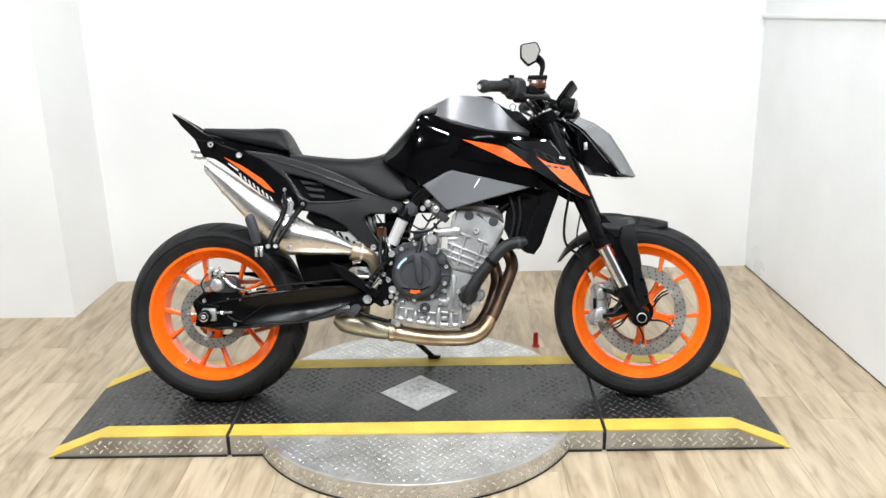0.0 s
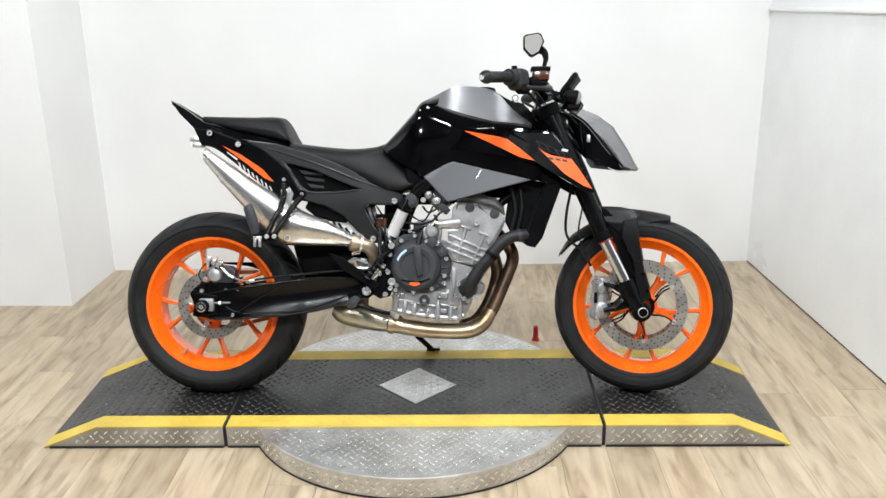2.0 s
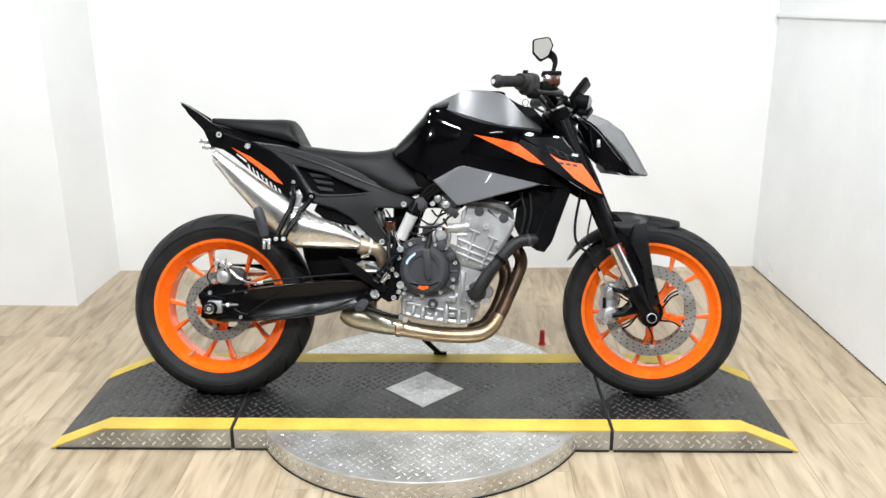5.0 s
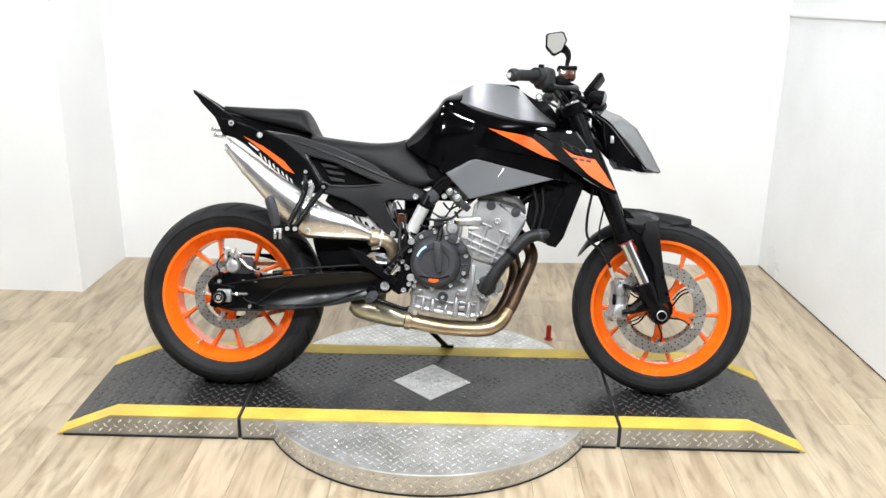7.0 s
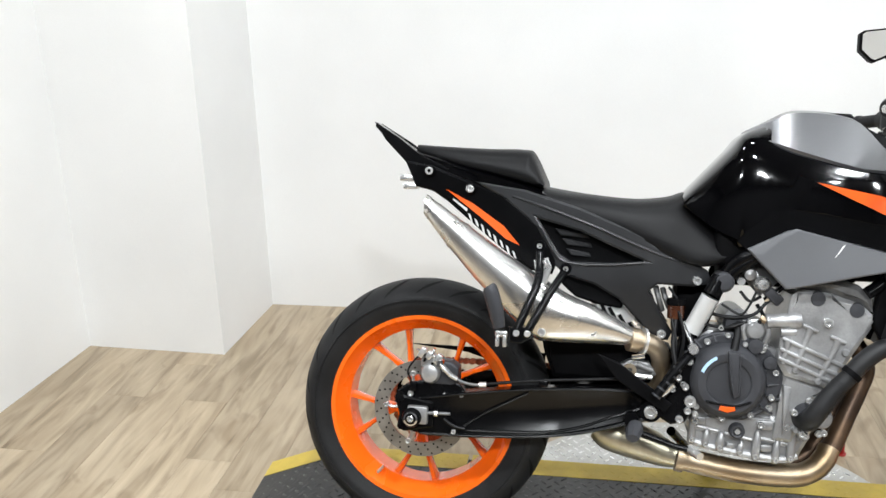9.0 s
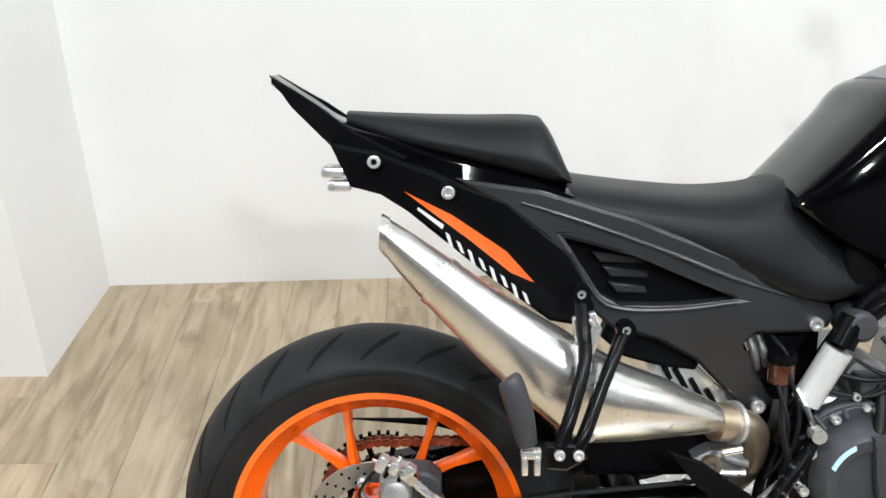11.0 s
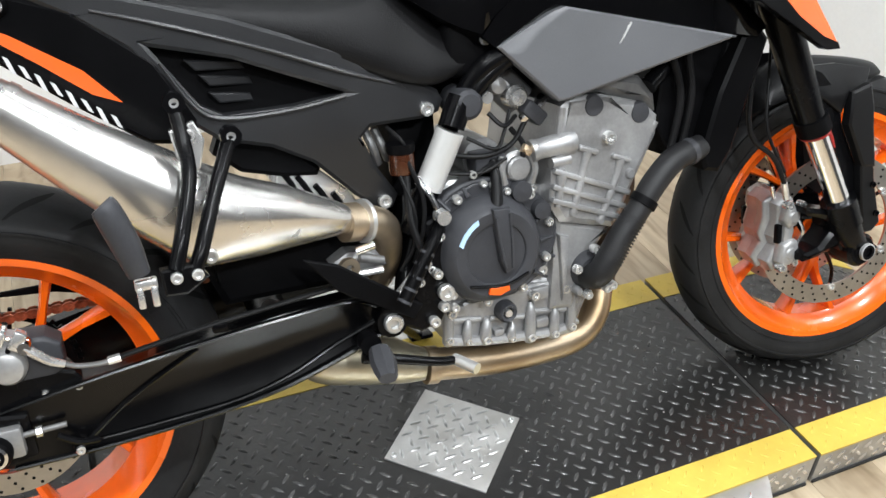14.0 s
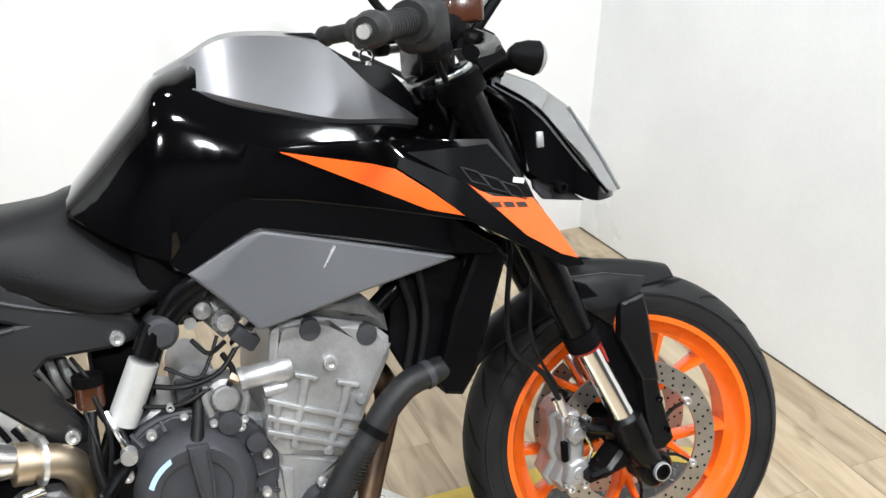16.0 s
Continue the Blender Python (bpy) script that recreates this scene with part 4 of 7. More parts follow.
part("pad_pin", rod((0.008, -0.122, 0.476), (0.072, -0.120, 0.452), 0.0035), CHROME, cal)
part("bleed_nipple", rod((0.044, -0.112, 0.462), (0.050, -0.116, 0.480), 0.004), CHROME, cal)
part("banjo", lathed([(0, -0.130), (0.008, -0.130), (0.010, -0.124), (0.010, -0.11), (0, -0.11)], 16, Matrix.Translation((0.066, 0, 0.446))), CHROME, cal)
part("hose_sleeve", tubed([(0.066, -0.124, 0.446), (0.078, -0.124, 0.433), (0.092, -0.123, 0.420), (0.108, -0.122, 0.411)], [0.0065, 0.0068, 0.0062, 0.0050], 10), CASTLIGHT, cal, "silver braided hose end")
part("hose_pipe", tubed([(0.108, -0.122, 0.411), (0.124, -0.121, 0.404), (0.150, -0.119, 0.400), (0.172, -0.118, 0.402)], 0.0036, 10), CASTDARK, cal)
part("hose_nut", rod((0.160, -0.1185, 0.401), (0.176, -0.118, 0.4025), 0.0062, 8), CASTLIGHT, cal)
part("brake_hose", tubed([(0.172, -0.118, 0.402), (0.20, -0.118, 0.407), (0.30, -0.116, 0.420), (0.445, -0.112, 0.433), (0.53, -0.10, 0.436)], 0.0038, 10), HOSE, cal)
part("hose_guide", boxed((0.31, -0.114, 0.414), (0.022, 0.014, 0.014), None, 0.003), FRAMEBLACK, cal)
part("sensor_wire", tubed([(0.055, -0.118, 0.459), (0.030, -0.124, 0.464), (0.009, -0.124, 0.456), (-0.011, -0.124, 0.425), (-0.004, -0.122, 0.402), (0.003, -0.116, 0.385)], 0.0024, 8), HOSE, cal)
part("sensor", rod((-0.03, -0.10, 0.358), (-0.03, -0.124, 0.358), 0.011), MATT, cal)
part("sensor_plug", boxed((0.001, -0.118, 0.386), (0.018, 0.012, 0.024), None, 0.004), FRAMEBLACK, cal)

# ---- exhaust ----
# stations: upper edge, lower edge, depth of the middle, half width
MUFF = [((0.031, 0.842), (0.027, 0.799), -0.170, 0.024), ((0.062, 0.822), (0.050, 0.769), -0.169, 0.029), ((0.128, 0.777), (0.083, 0.729), -0.167, 0.036), ((0.215, 0.717), (0.150, 0.655), -0.163, 0.046),
        ((0.300, 0.665), (0.225, 0.580), -0.158, 0.054), ((0.357, 0.630), (0.290, 0.522), -0.152, 0.056), ((0.422, 0.604), (0.364, 0.519), -0.142, 0.046), ((0.484, 0.570), (0.448, 0.518), -0.126, 0.030),
        ((0.518, 0.548), (0.505, 0.516), -0.112, 0.019)]
FACETS = [(-0.42, 1.0), (-0.92, 0.52), (-1.0, 0.12), (-0.82, -0.62), (-0.42, -1.0), (0.30, -1.0), (0.75, -0.55), (0.80, 0.4), (0.40, 1.0)]


def muffler_ring(k, grow=0.0):
    """The faceted, slightly rounded cross-section at a fractional station k."""
    i = min(int(k), len(MUFF) - 2)
    f = k - i
    (ta, ba, ya, wa), (tb_, bb, yb, wb) = MUFF[i], MUFF[i + 1]
    top, bot = Vector(ta).lerp(Vector(tb_), f), Vector(ba).lerp(Vector(bb), f)
    y, w = ya + (yb - ya) * f, wa + (wb - wa) * f + grow
    mid, half = (top + bot) / 2, (top - bot) / 2
    half = half * (1 + grow / half.length)
    out = []
    for j, (u, v) in enumerate(FACETS):
        for near, share in ((FACETS[j - 1], 0.26), (FACETS[(j + 1) % len(FACETS)], 0.26)):
            uu, vv = u + (near[0] - u) * share, v + (near[1] - v) * share
            out.append(Vector((mid.x + half.x * vv, y + uu * w, mid.y + half.y * vv)))
    return out


def muffler_skin(ks, grow=0.0, hollow=False):
    bm = bmesh.new()
    rings = [[bm.verts.new(p) for p in muffler_ring(k, grow)] for k in ks]
    n = len(rings[0])
    for a, b in zip(rings, rings[1:]):
        for j in range(n):
            bm.faces.new((a[j], a[(j + 1) % n], b[(j + 1) % n], b[j]))
    bm.faces.new(rings[-1])
    if hollow:
        mid = sum((v.co for v in rings[0]), Vector()) / n
        lip = [bm.verts.new(mid + (v.co - mid) * 0.82) for v in rings[0]]
        deep = [bm.verts.new(v.co + Vector((0.05, 0, -0.04))) for v in lip]
        for p, q in ((rings[0], lip), (lip, deep)):
            for j in range(n):
                bm.faces.new((p[j], p[(j + 1) % n], q[(j + 1) % n], q[j]))
        bm.faces.new(deep)
    else:
        bm.faces.new(rings[0])
    bmesh.ops.recalc_face_normals(bm, faces=bm.faces)
    return bm


muff = part("muffler", muffler_skin([0, 0.5, 1, 1.5, 1.98, 2.02, 2.5, 3, 3.5, 4, 4.5, 4.85, 5.12, 5.5, 6, 6.5, 7, 7.5, 8], 0.0, True), STEEL, bike, "brushed stainless tapered silencer", angle=40)
part("weld_band", muffler_skin([1.92, 2.06], 0.0020), STEEL, muff)
part("end_cap", muffler_skin([0.02, 0.35], 0.0016), STEEL, muff)
one_bolt((0.306, -0.197, 0.546), 0.009, 0.005, muff)
one_bolt((0.418, -0.166, 0.551), 0.009, 0.006, muff)
part("clamp", rod((0.500, -0.112, 0.530), (0.520, -0.106, 0.526), 0.028, 24), GOLD, muff, "heat-tinted clamp")
part("clamp_ring", rod((0.528, -0.104, 0.525), (0.534, -0.102, 0.524), 0.032, 24), CASTLIGHT, muff)
part("link_pipe", tubed([(0.510, -0.109, 0.528), (0.555, -0.092, 0.515), (0.575, -0.07, 0.480), (0.570, -0.04, 0.42), (0.53, 0.0, 0.35), (0.52, 0.01, 0.29)], 0.023, 18), GOLD, muff)
part("clamp_bolt", rod((0.508, -0.135, 0.492), (0.535, -0.135, 0.497), 0.006), CHROME, muff)
# hanger: two black rods with eyes, and the folded pillion peg
hang = new("hanger")
hang.parent = bike
hang["label"] = "black steel silencer hanger with a folded pillion peg"
part("hanger_rod", tubed([(0.293, -0.172, 0.736), (0.296, -0.195, 0.690), (0.293, -0.222, 0.655), (0.272, -0.258, 0.598), (0.258, -0.270, 0.562)], 0.0092, 12), FRAMEBLACK, hang)
part("hanger_rod", tubed([(0.353, -0.177, 0.687), (0.334, -0.204, 0.657), (0.317, -0.226, 0.628), (0.292, -0.260, 0.580), (0.278, -0.268, 0.553)], 0.0092, 12), FRAMEBLACK, hang)
part("eye", lathed([(0.006, -0.010), (0.013, -0.010), (0.013, 0.008), (0.006, 0.008)], 20, Matrix.Translation((0.293, -0.176, 0.738)), True), FRAMEBLACK, hang)
one_bolt((0.293, -0.180, 0.738), 0.007, 0.004, hang)
part("eye", lathed([(0.006, -0.010), (0.013, -0.010), (0.013, 0.007), (0.006, 0.007)], 20, Matrix.Translation((0.353, -0.181, 0.690)), True), FRAMEBLACK, hang)
one_bolt((0.353, -0.185, 0.690), 0.007, 0.004, hang)
part("foot", panel([[(0.240, 0.565), (0.282, 0.566), (0.294, 0.548), (0.267, 0.531), (0.242, 0.533)]], lambda x, z: -0.272, 0.012, 0.003), FRAMEBLACK, hang)
one_bolt((0.257, -0.276, 0.554), 0.007, 0.005, hang)
one_bolt((0.281, -0.276, 0.554), 0.007, 0.005, hang)
part("tab", panel([[(0.282, 0.705), (0.312, 0.713), (0.322, 0.690), (0.312, 0.655), (0.290, 0.650)]], lambda x, z: -0.182, 0.010, 0.002), CASTLIGHT, hang)
one_bolt((0.301, -0.188, 0.697), 0.010, 0.006, hang)
peg = part("pillion_peg", tubed([(0.192, -0.262, 0.650), (0.197, -0.263, 0.641), (0.210, -0.262, 0.598), (0.218, -0.260, 0.562)], [0.014, 0.0165, 0.0165, 0.013], 16, 4), COVER, hang, "folded rubber pillion peg")
clip = bmesh.new()
box(clip, (0.223, -0.258, 0.548), (0.026, 0.014, 0.012), None, 0.002)
box(clip, (0.215, -0.260, 0.533), (0.008, 0.012, 0.026), None, 0.002)
box(clip, (0.231, -0.260, 0.533), (0.008, 0.012, 0.026), None, 0.002)
part("peg_clevis", clip, CASTLIGHT, peg, "bright aluminium clevis")
# header pipes and pre-silencer
COLLECT = material("dull_pale_steel", (0.56, 0.53, 0.43), 0.36, 0.85, vary=0.25, scale=9, fine=70, wear=(0.40, 0.36, 0.26))
BURNT = material("heat_browned_steel", (0.12, 0.075, 0.045), 0.42, 0.8, vary=0.3, scale=9, fine=70, wear=(0.06, 0.04, 0.03))
header = part("header_pipe", tubed([(0.966, -0.020, 0.290), (0.952, -0.032, 0.264), (0.926, -0.042, 0.240), (0.880, -0.048, 0.226), (0.76, -0.053, 0.228), (0.630, -0.058, 0.248)], [0.025, 0.026, 0.0265, 0.027, 0.027, 0.027], 20), GOLD, bike, "heat-tinted steel header pipe")
part("upper_bend", tubed([(0.985, 0.045, 0.565), (1.030, 0.035, 0.515), (1.046, 0.028, 0.472), (1.030, 0.020, 0.420), (1.006, 0.008, 0.364), (0.980, -0.010, 0.308), (0.960, -0.026, 0.278)], [0.021, 0.022, 0.022, 0.022, 0.022, 0.023, 0.0245], 18), BURNT, header, "browned upper bend")
part("header_pipe", tubed([(0.960, 0.075, 0.530), (0.975, 0.070, 0.490), (0.992, 0.055, 0.430), (0.985, 0.045, 0.380), (0.960, 0.030, 0.310), (0.92, 0.020, 0.255), (0.87, 0.000, 0.236)], 0.022, 18), BURNT, bike)
part("pipe_clamp", rod((0.640, -0.058, 0.246), (0.622, -0.058, 0.249), 0.031, 24), GOLD, bike)
part("collector", tubed([(0.625, -0.055, 0.249), (0.59, -0.045, 0.256), (0.55, -0.035, 0.268), (0.47, -0.025, 0.286), (0.435, -0.02, 0.300)], [0.026, 0.034, 0.041, 0.042, 0.030], 20), COLLECT, bike, "dull pale steel collector box")

# ---- engine ----
engine = new("engine")
engine.parent = bike
engine["label"] = "grey cast twin-cylinder engine with a black clutch cover"
part("crankcase", panel([[(0.632, 0.37), (0.636, 0.53), (0.675, 0.556), (0.745, 0.552), (0.836, 0.52), (0.860, 0.44), (0.870, 0.385), (0.86, 0.345), (0.65, 0.345)]], lambda x, z: -0.082, 0.165, 0.010), CAST, engine)
part("sump", panel([[(0.640, 0.350), (0.648, 0.300), (0.665, 0.288), (0.76, 0.276), (0.872, 0.272), (0.885, 0.285), (0.905, 0.325), (0.90, 0.372), (0.82, 0.372)]], lambda x, z: -0.088, 0.176, 0.008), CAST, engine)
part("sump_step", panel([[(0.636, 0.352), (0.640, 0.330), (0.700, 0.322), (0.790, 0.312), (0.870, 0.303), (0.885, 0.322), (0.860, 0.362), (0.740, 0.372)]], lambda x, z: -0.097, 0.02, 0.004), CAST, engine)
part("sump_lip", tubed([(0.648, -0.096, 0.303), (0.700, -0.098, 0.292), (0.770, -0.098, 0.282), (0.850, -0.098, 0.276), (0.880, -0.094, 0.286)], 0.0075, 8, flat=1.2), CAST, engine)
# upright bosses of uneven height along the sump, each with its cap screw
for x, z0, z1, r in ((0.650, 0.306, 0.386, 0.0085), (0.681, 0.297, 0.336, 0.0075), (0.713, 0.292, 0.330, 0.0095), (0.757, 0.284, 0.312, 0.0075), (0.791, 0.278, 0.338, 0.0095), (0.834, 0.274, 0.322, 0.0085), (0.866, 0.280, 0.350, 0.0085)):
    part("sump_boss", tubed([(x - 0.002, -0.098, z0 - 0.004), (x - 0.001, -0.102, z0 + 0.006), (x + 0.002, -0.102, z1 - 0.008), (x + 0.003, -0.096, z1)], [r, r * 1.1, r * 0.8, r * 0.4], 12, 2), CAST, engine)
    one_bolt((x - 0.001, -0.108, z0 + 0.002), r * 0.75, 0.006, engine)
for x, z, w, h in ((0.668, 0.352, 0.022, 0.018), (0.735, 0.300, 0.018, 0.012), (0.812, 0.300, 0.024, 0.016), (0.810, 0.352, 0.030, 0.022), (0.845, 0.338, 0.020, 0.028)):
    part("sump_pad", boxed((x, -0.099, z), (w, 0.016, h), None, 0.004, 2), CAST, engine)
for a, b in (((0.660, 0.338), (0.706, 0.330)), ((0.722, 0.327), (0.782, 0.316)), ((0.798, 0.322), (0.860, 0.312))):
    part("sump_rib", tubed([(a[0], -0.099, a[1]), (b[0], -0.099, b[1])], 0.0045, 8, 1, smooth=False), CAST, engine)
for x, z in ((0.655, 0.352), (0.798, 0.352), (0.812, 0.393), (0.853, 0.352), (0.893, 0.335)):
    one_bolt((x, -0.106, z), 0.0085, 0.008, engine)
part("drain_boss", lathed([(0, -0.008), (0.006, -0.008), (0.009, -0.018), (0.013, -0.020), (0.017, -0.014), (0.018, 0.01), (0, 0.01)], 24, Matrix.Translation((0.747, -0.100, 0.336))), COVER, engine, "dark oil drain plug")
part("plug_screw", lathed([(0, -0.016), (0.006, -0.016), (0.0065, -0.006), (0, -0.006)], 16, Matrix.Translation((0.747, -0.104, 0.336))), CASTLIGHT, engine)
# clutch cover: stepped round lid with a bar across
cc = Matrix.Translation((0.719, 0, 0.450))
lid = part("clutch_cover", lathed([(0.0, -0.144), (0.047, -0.144), (0.0485, -0.1475), (0.052, -0.149), (0.066, -0.1485), (0.071, -0.145), (0.080, -0.130), (0.085, -0.117), (0.088, -0.090), (0.088, -0.075), (0, -0.075)], 56, cc), COVER, engine, "black clutch cover")
part("cover_bar", prismed([(0.7125, 0.522), (0.7405, 0.520), (0.7420, 0.470), (0.7440, 0.424), (0.7300, 0.418), (0.7220, 0.440), (0.7180, 0.470)], "y", -0.155, -0.140, 0.004), COVER, lid)
for dx, dz in ((0.012, 0.0), (-0.010, -0.004)):
    part("bar_edge", tubed([(0.7265 + dx, -0.1555, 0.514 + dz), (0.730 + dx * 0.9, -0.1558, 0.470), (0.734 + dx * 0.5, -0.1555, 0.428)], 0.0020, 8, 3), COVER, lid)
part("filler_neck", tubed([(0.726, -0.134, 0.515), (0.731, -0.128, 0.535), (0.736, -0.116, 0.560), (0.738, -0.100, 0.580)], [0.011, 0.009, 0.008, 0.008], 14, 3), HOSE, engine, "black breather hose")
part("orange_tag", panel([[(0.700, 0.391), (0.718, 0.386), (0.735, 0.392), (0.733, 0.402), (0.715, 0.399), (0.703, 0.401)]], lambda x, z: -0.1535, 0.004, 0.001), DECAL, lid, "small orange badge")
arc = [(0.0655 * math.cos(math.radians(a)), 0.0655 * math.sin(math.radians(a))) for a in range(116, 163, 6)] + [(0.0585 * math.cos(math.radians(a)), 0.0585 * math.sin(math.radians(a))) for a in range(160, 115, -6)]
part("pale_mark", panel([[(0.719 + x, 0.450 + z) for x, z in arc]], lambda x, z: -0.1502, 0.003, 0.0), PALEBLUE, lid, "pale blue curved mark")
part("cover_chord", tubed([(0.672, -0.150, 0.408), (0.70, -0.1525, 0.404), (0.735, -0.1525, 0.402), (0.768, -0.150, 0.412)], 0.003, 8, flat=0.8), SATIN, lid)
part("outer_case", panel([[(0.628, 0.455), (0.645, 0.535), (0.700, 0.560), (0.760, 0.552), (0.810, 0.520), (0.838, 0.475), (0.835, 0.43), (0.805, 0.385), (0.76, 0.362), (0.69, 0.362), (0.645, 0.40)]],
                         lambda x, z: -0.108, 0.035, 0.008), COVER, engine, "black outer clutch case")
for a in range(0, 360, 36):
    x, z = 0.722 + 0.101 * math.cos(math.radians(a + 12)), 0.456 + 0.092 * math.sin(math.radians(a + 12))
    one_bolt((x, -0.117, z), 0.0072, 0.008, engine)
for x, z, r in ((0.808, 0.497, 0.014), (0.775, 0.532, 0.016)):
    part("case_lug", lathed([(0, -0.128), (r, -0.126), (r * 1.1, -0.11), (r * 1.1, -0.09), (0, -0.09)], 20, Matrix.Translation((x, 0, z))), COVER, engine)
for a, b in (((0.798, 0.478), (0.832, 0.490)), ((0.804, 0.446), (0.838, 0.448)), ((0.802, 0.424), (0.834, 0.412)), ((0.792, 0.398), (0.820, 0.380)), ((0.660, 0.520), (0.645, 0.538)), ((0.690, 0.536), (0.684, 0.554))):
    part("case_web", tubed([(a[0], -0.116, a[1]), (b[0], -0.108, b[1])], [0.005, 0.0035], 8, 1, smooth=False, flat=0.8), COVER, engine)
part("case_rim", tubed([(0.630, -0.107, 0.458), (0.648, -0.108, 0.530), (0.700, -0.108, 0.555), (0.758, -0.108, 0.547), (0.806, -0.108, 0.516), (0.832, -0.108, 0.474), (0.829, -0.108, 0.432), (0.801, -0.108, 0.390), (0.758, -0.108, 0.367)], 0.005, 8, 3), COVER, engine)
# cylinder and head lean forwards
part("cylinder", panel([[(0.836, 0.475), (0.934, 0.442), (0.886, 0.389), (0.866, 0.318), (0.824, 0.322), (0.832, 0.394)]], lambda x, z: -0.108, 0.215, 0.008), CAST, engine)
part("block_web", prismed([(0.838, 0.450), (0.856, 0.444), (0.850, 0.380), (0.842, 0.336)], "y", -0.122, -0.100, 0.004), CAST, engine)
head = part("cylinder_head", panel([[(0.846, 0.650), (0.862, 0.664), (0.915, 0.660), (0.990, 0.638), (1.014, 0.615), (1.012, 0.585), (0.975, 0.520), (0.950, 0.472), (0.933, 0.446), (0.840, 0.470), (0.822, 0.500), (0.828, 0.560), (0.838, 0.610)]],
                                   lambda x, z: -0.118, 0.236, 0.010), CAST, engine)
part("head_shoulder", panel([[(0.826, 0.556), (0.888, 0.532), (0.958, 0.502), (0.946, 0.472), (0.936, 0.455), (0.840, 0.486), (0.824, 0.506)]], lambda x, z: -0.1205, 0.02, 0.004), CAST, engine)


def cast_bar(a, b, wide, y, depth, parent, name="head_rib"):
    """A square cast rib from a to b in the flank's plane."""
    d = Vector(b) - Vector(a)
    m = Matrix.Translation(((a[0] + b[0]) / 2, y, (a[1] + b[1]) / 2)) @ pose(0, 0, 0, 0, -math.degrees(math.atan2(d.y, d.x)), 0)
    return part(name, boxed((0, 0, 0), (d.length, depth, wide), m, 0.0022, 2), CAST, parent)


for a, b, w in (((0.828, 0.556), (0.960, 0.500), 0.0085), ((0.825, 0.532), (0.952, 0.479), 0.0085), ((0.823, 0.511), (0.943, 0.462), 0.0085)):
    cast_bar(a, b, w, -0.1235, 0.016, head, "head_fin")
# round ribs run down through the fins from flared bolt bosses
for pts, r in (([(0.886, 0.578), (0.881, 0.560), (0.871, 0.524), (0.859, 0.484)], 0.0070), ([(0.945, 0.556), (0.938, 0.532), (0.924, 0.500), (0.908, 0.464)], 0.0070), ([(0.842, 0.548), (0.838, 0.525), (0.834, 0.498)], 0.0065)):
    part("head_rib", tubed([(x, -0.125, z) for x, z in pts], [r * 1.25] + [r] * (len(pts) - 2) + [r * 0.9], 12, 4), CAST, head)
for x, z, w in ((0.886, 0.580, 0.036), (0.945, 0.558, 0.036)):
    part("rib_cap", boxed((0, 0, 0), (w, 0.016, 0.009), Matrix.Translation((x, -0.124, z)) @ pose(0, 0, 0, 0, 22, 0), 0.0035, 3), CAST, head)
# soft creases up to the rubber plugs and along both edges
for pts, r in (([(0.887, 0.584), (0.894, 0.606), (0.899, 0.628)], 0.006), ([(0.947, 0.562), (0.966, 0.592), (0.980, 0.612)], 0.006), ([(0.850, 0.648), (0.842, 0.600), (0.836, 0.566)], 0.007), ([(1.010, 0.606), (0.988, 0.560), (0.966, 0.516)], 0.008)):
    part("head_crease", tubed([(x, -0.1165, z) for x, z in pts], [r, r * 0.9, r * 0.6], 10, 4), CAST, head)
for x, z, r in ((0.860, 0.484, 0.0075), (0.908, 0.463, 0.0075), (0.842, 0.550, 0.008), (0.962, 0.530, 0.009), (0.868, 0.350, 0.007)):
    part("rib_boss", lathed([(0, -0.130), (r * 0.7, -0.130), (r, -0.126), (r * 1.25, -0.110), (0, -0.110)], 16, Matrix.Translation((x, 0, z))), CAST, head)
one_bolt((0.922, -0.128, 0.594), 0.0105, 0.009, head)
cam_cover = part("cam_cover", panel([[(0.852, 0.662), (0.868, 0.688), (0.935, 0.690), (0.985, 0.678), (1.012, 0.650), (1.016, 0.620), (0.985, 0.638), (0.915, 0.662)]], lambda x, z: -0.110, 0.22, 0.012), CASTDARK, engine, "dull grey cam cover")
for x, z in ((0.899, 0.645), (0.980, 0.624)):
    part("rubber_plug", lathed([(0, -0.128), (0.015, -0.127), (0.0175, -0.12), (0.0175, -0.10), (0, -0.10)], 22, Matrix.Translation((x, 0, z))), COVER, head)
part("intake_stub", tubed([(0.862, -0.112, 0.594), (0.848, -0.116, 0.594), (0.842, -0.116, 0.5935), (0.806, -0.116, 0.590), (0.801, -0.116, 0.590), (0.795, -0.116, 0.589)], [0.0215, 0.0205, 0.0165, 0.0155, 0.0175, 0.0165], 20, 1, smooth=False), CAST, head, "cast thermostat stub")
part("intake_stub", tubed([(0.858, -0.118, 0.569), (0.826, -0.120, 0.567)], [0.010, 0.009], 14, 1, smooth=False), CAST, head)
part("brass_fitting", rod((0.795, -0.116, 0.589), (0.783, -0.114, 0.596), 0.008, 6), GOLD, head)
# throttle body, starter and plumbing behind the cylinder
tb = new("throttle_body")
tb.parent = bike
part("throttle_barrel", tubed([(0.750, -0.04, 0.715), (0.775, -0.05, 0.690), (0.806, -0.06, 0.655)], 0.027, 18, 3), CAST, tb)
part("throttle_cap", lathed([(0, -0.100), (0.012, -0.099), (0.0145, -0.094), (0.018, -0.090), (0.019, -0.05), (0, -0.05)], 24, Matrix.Translation((0.788, 0, 0.668))), CASTLIGHT, tb)
part("pulley", lathed([(0, -0.092), (0.012, -0.090), (0.015, -0.08), (0.015, -0.03), (0, -0.03)], 20, Matrix.Translation((0.760, 0, 0.688))), CAST, tb)
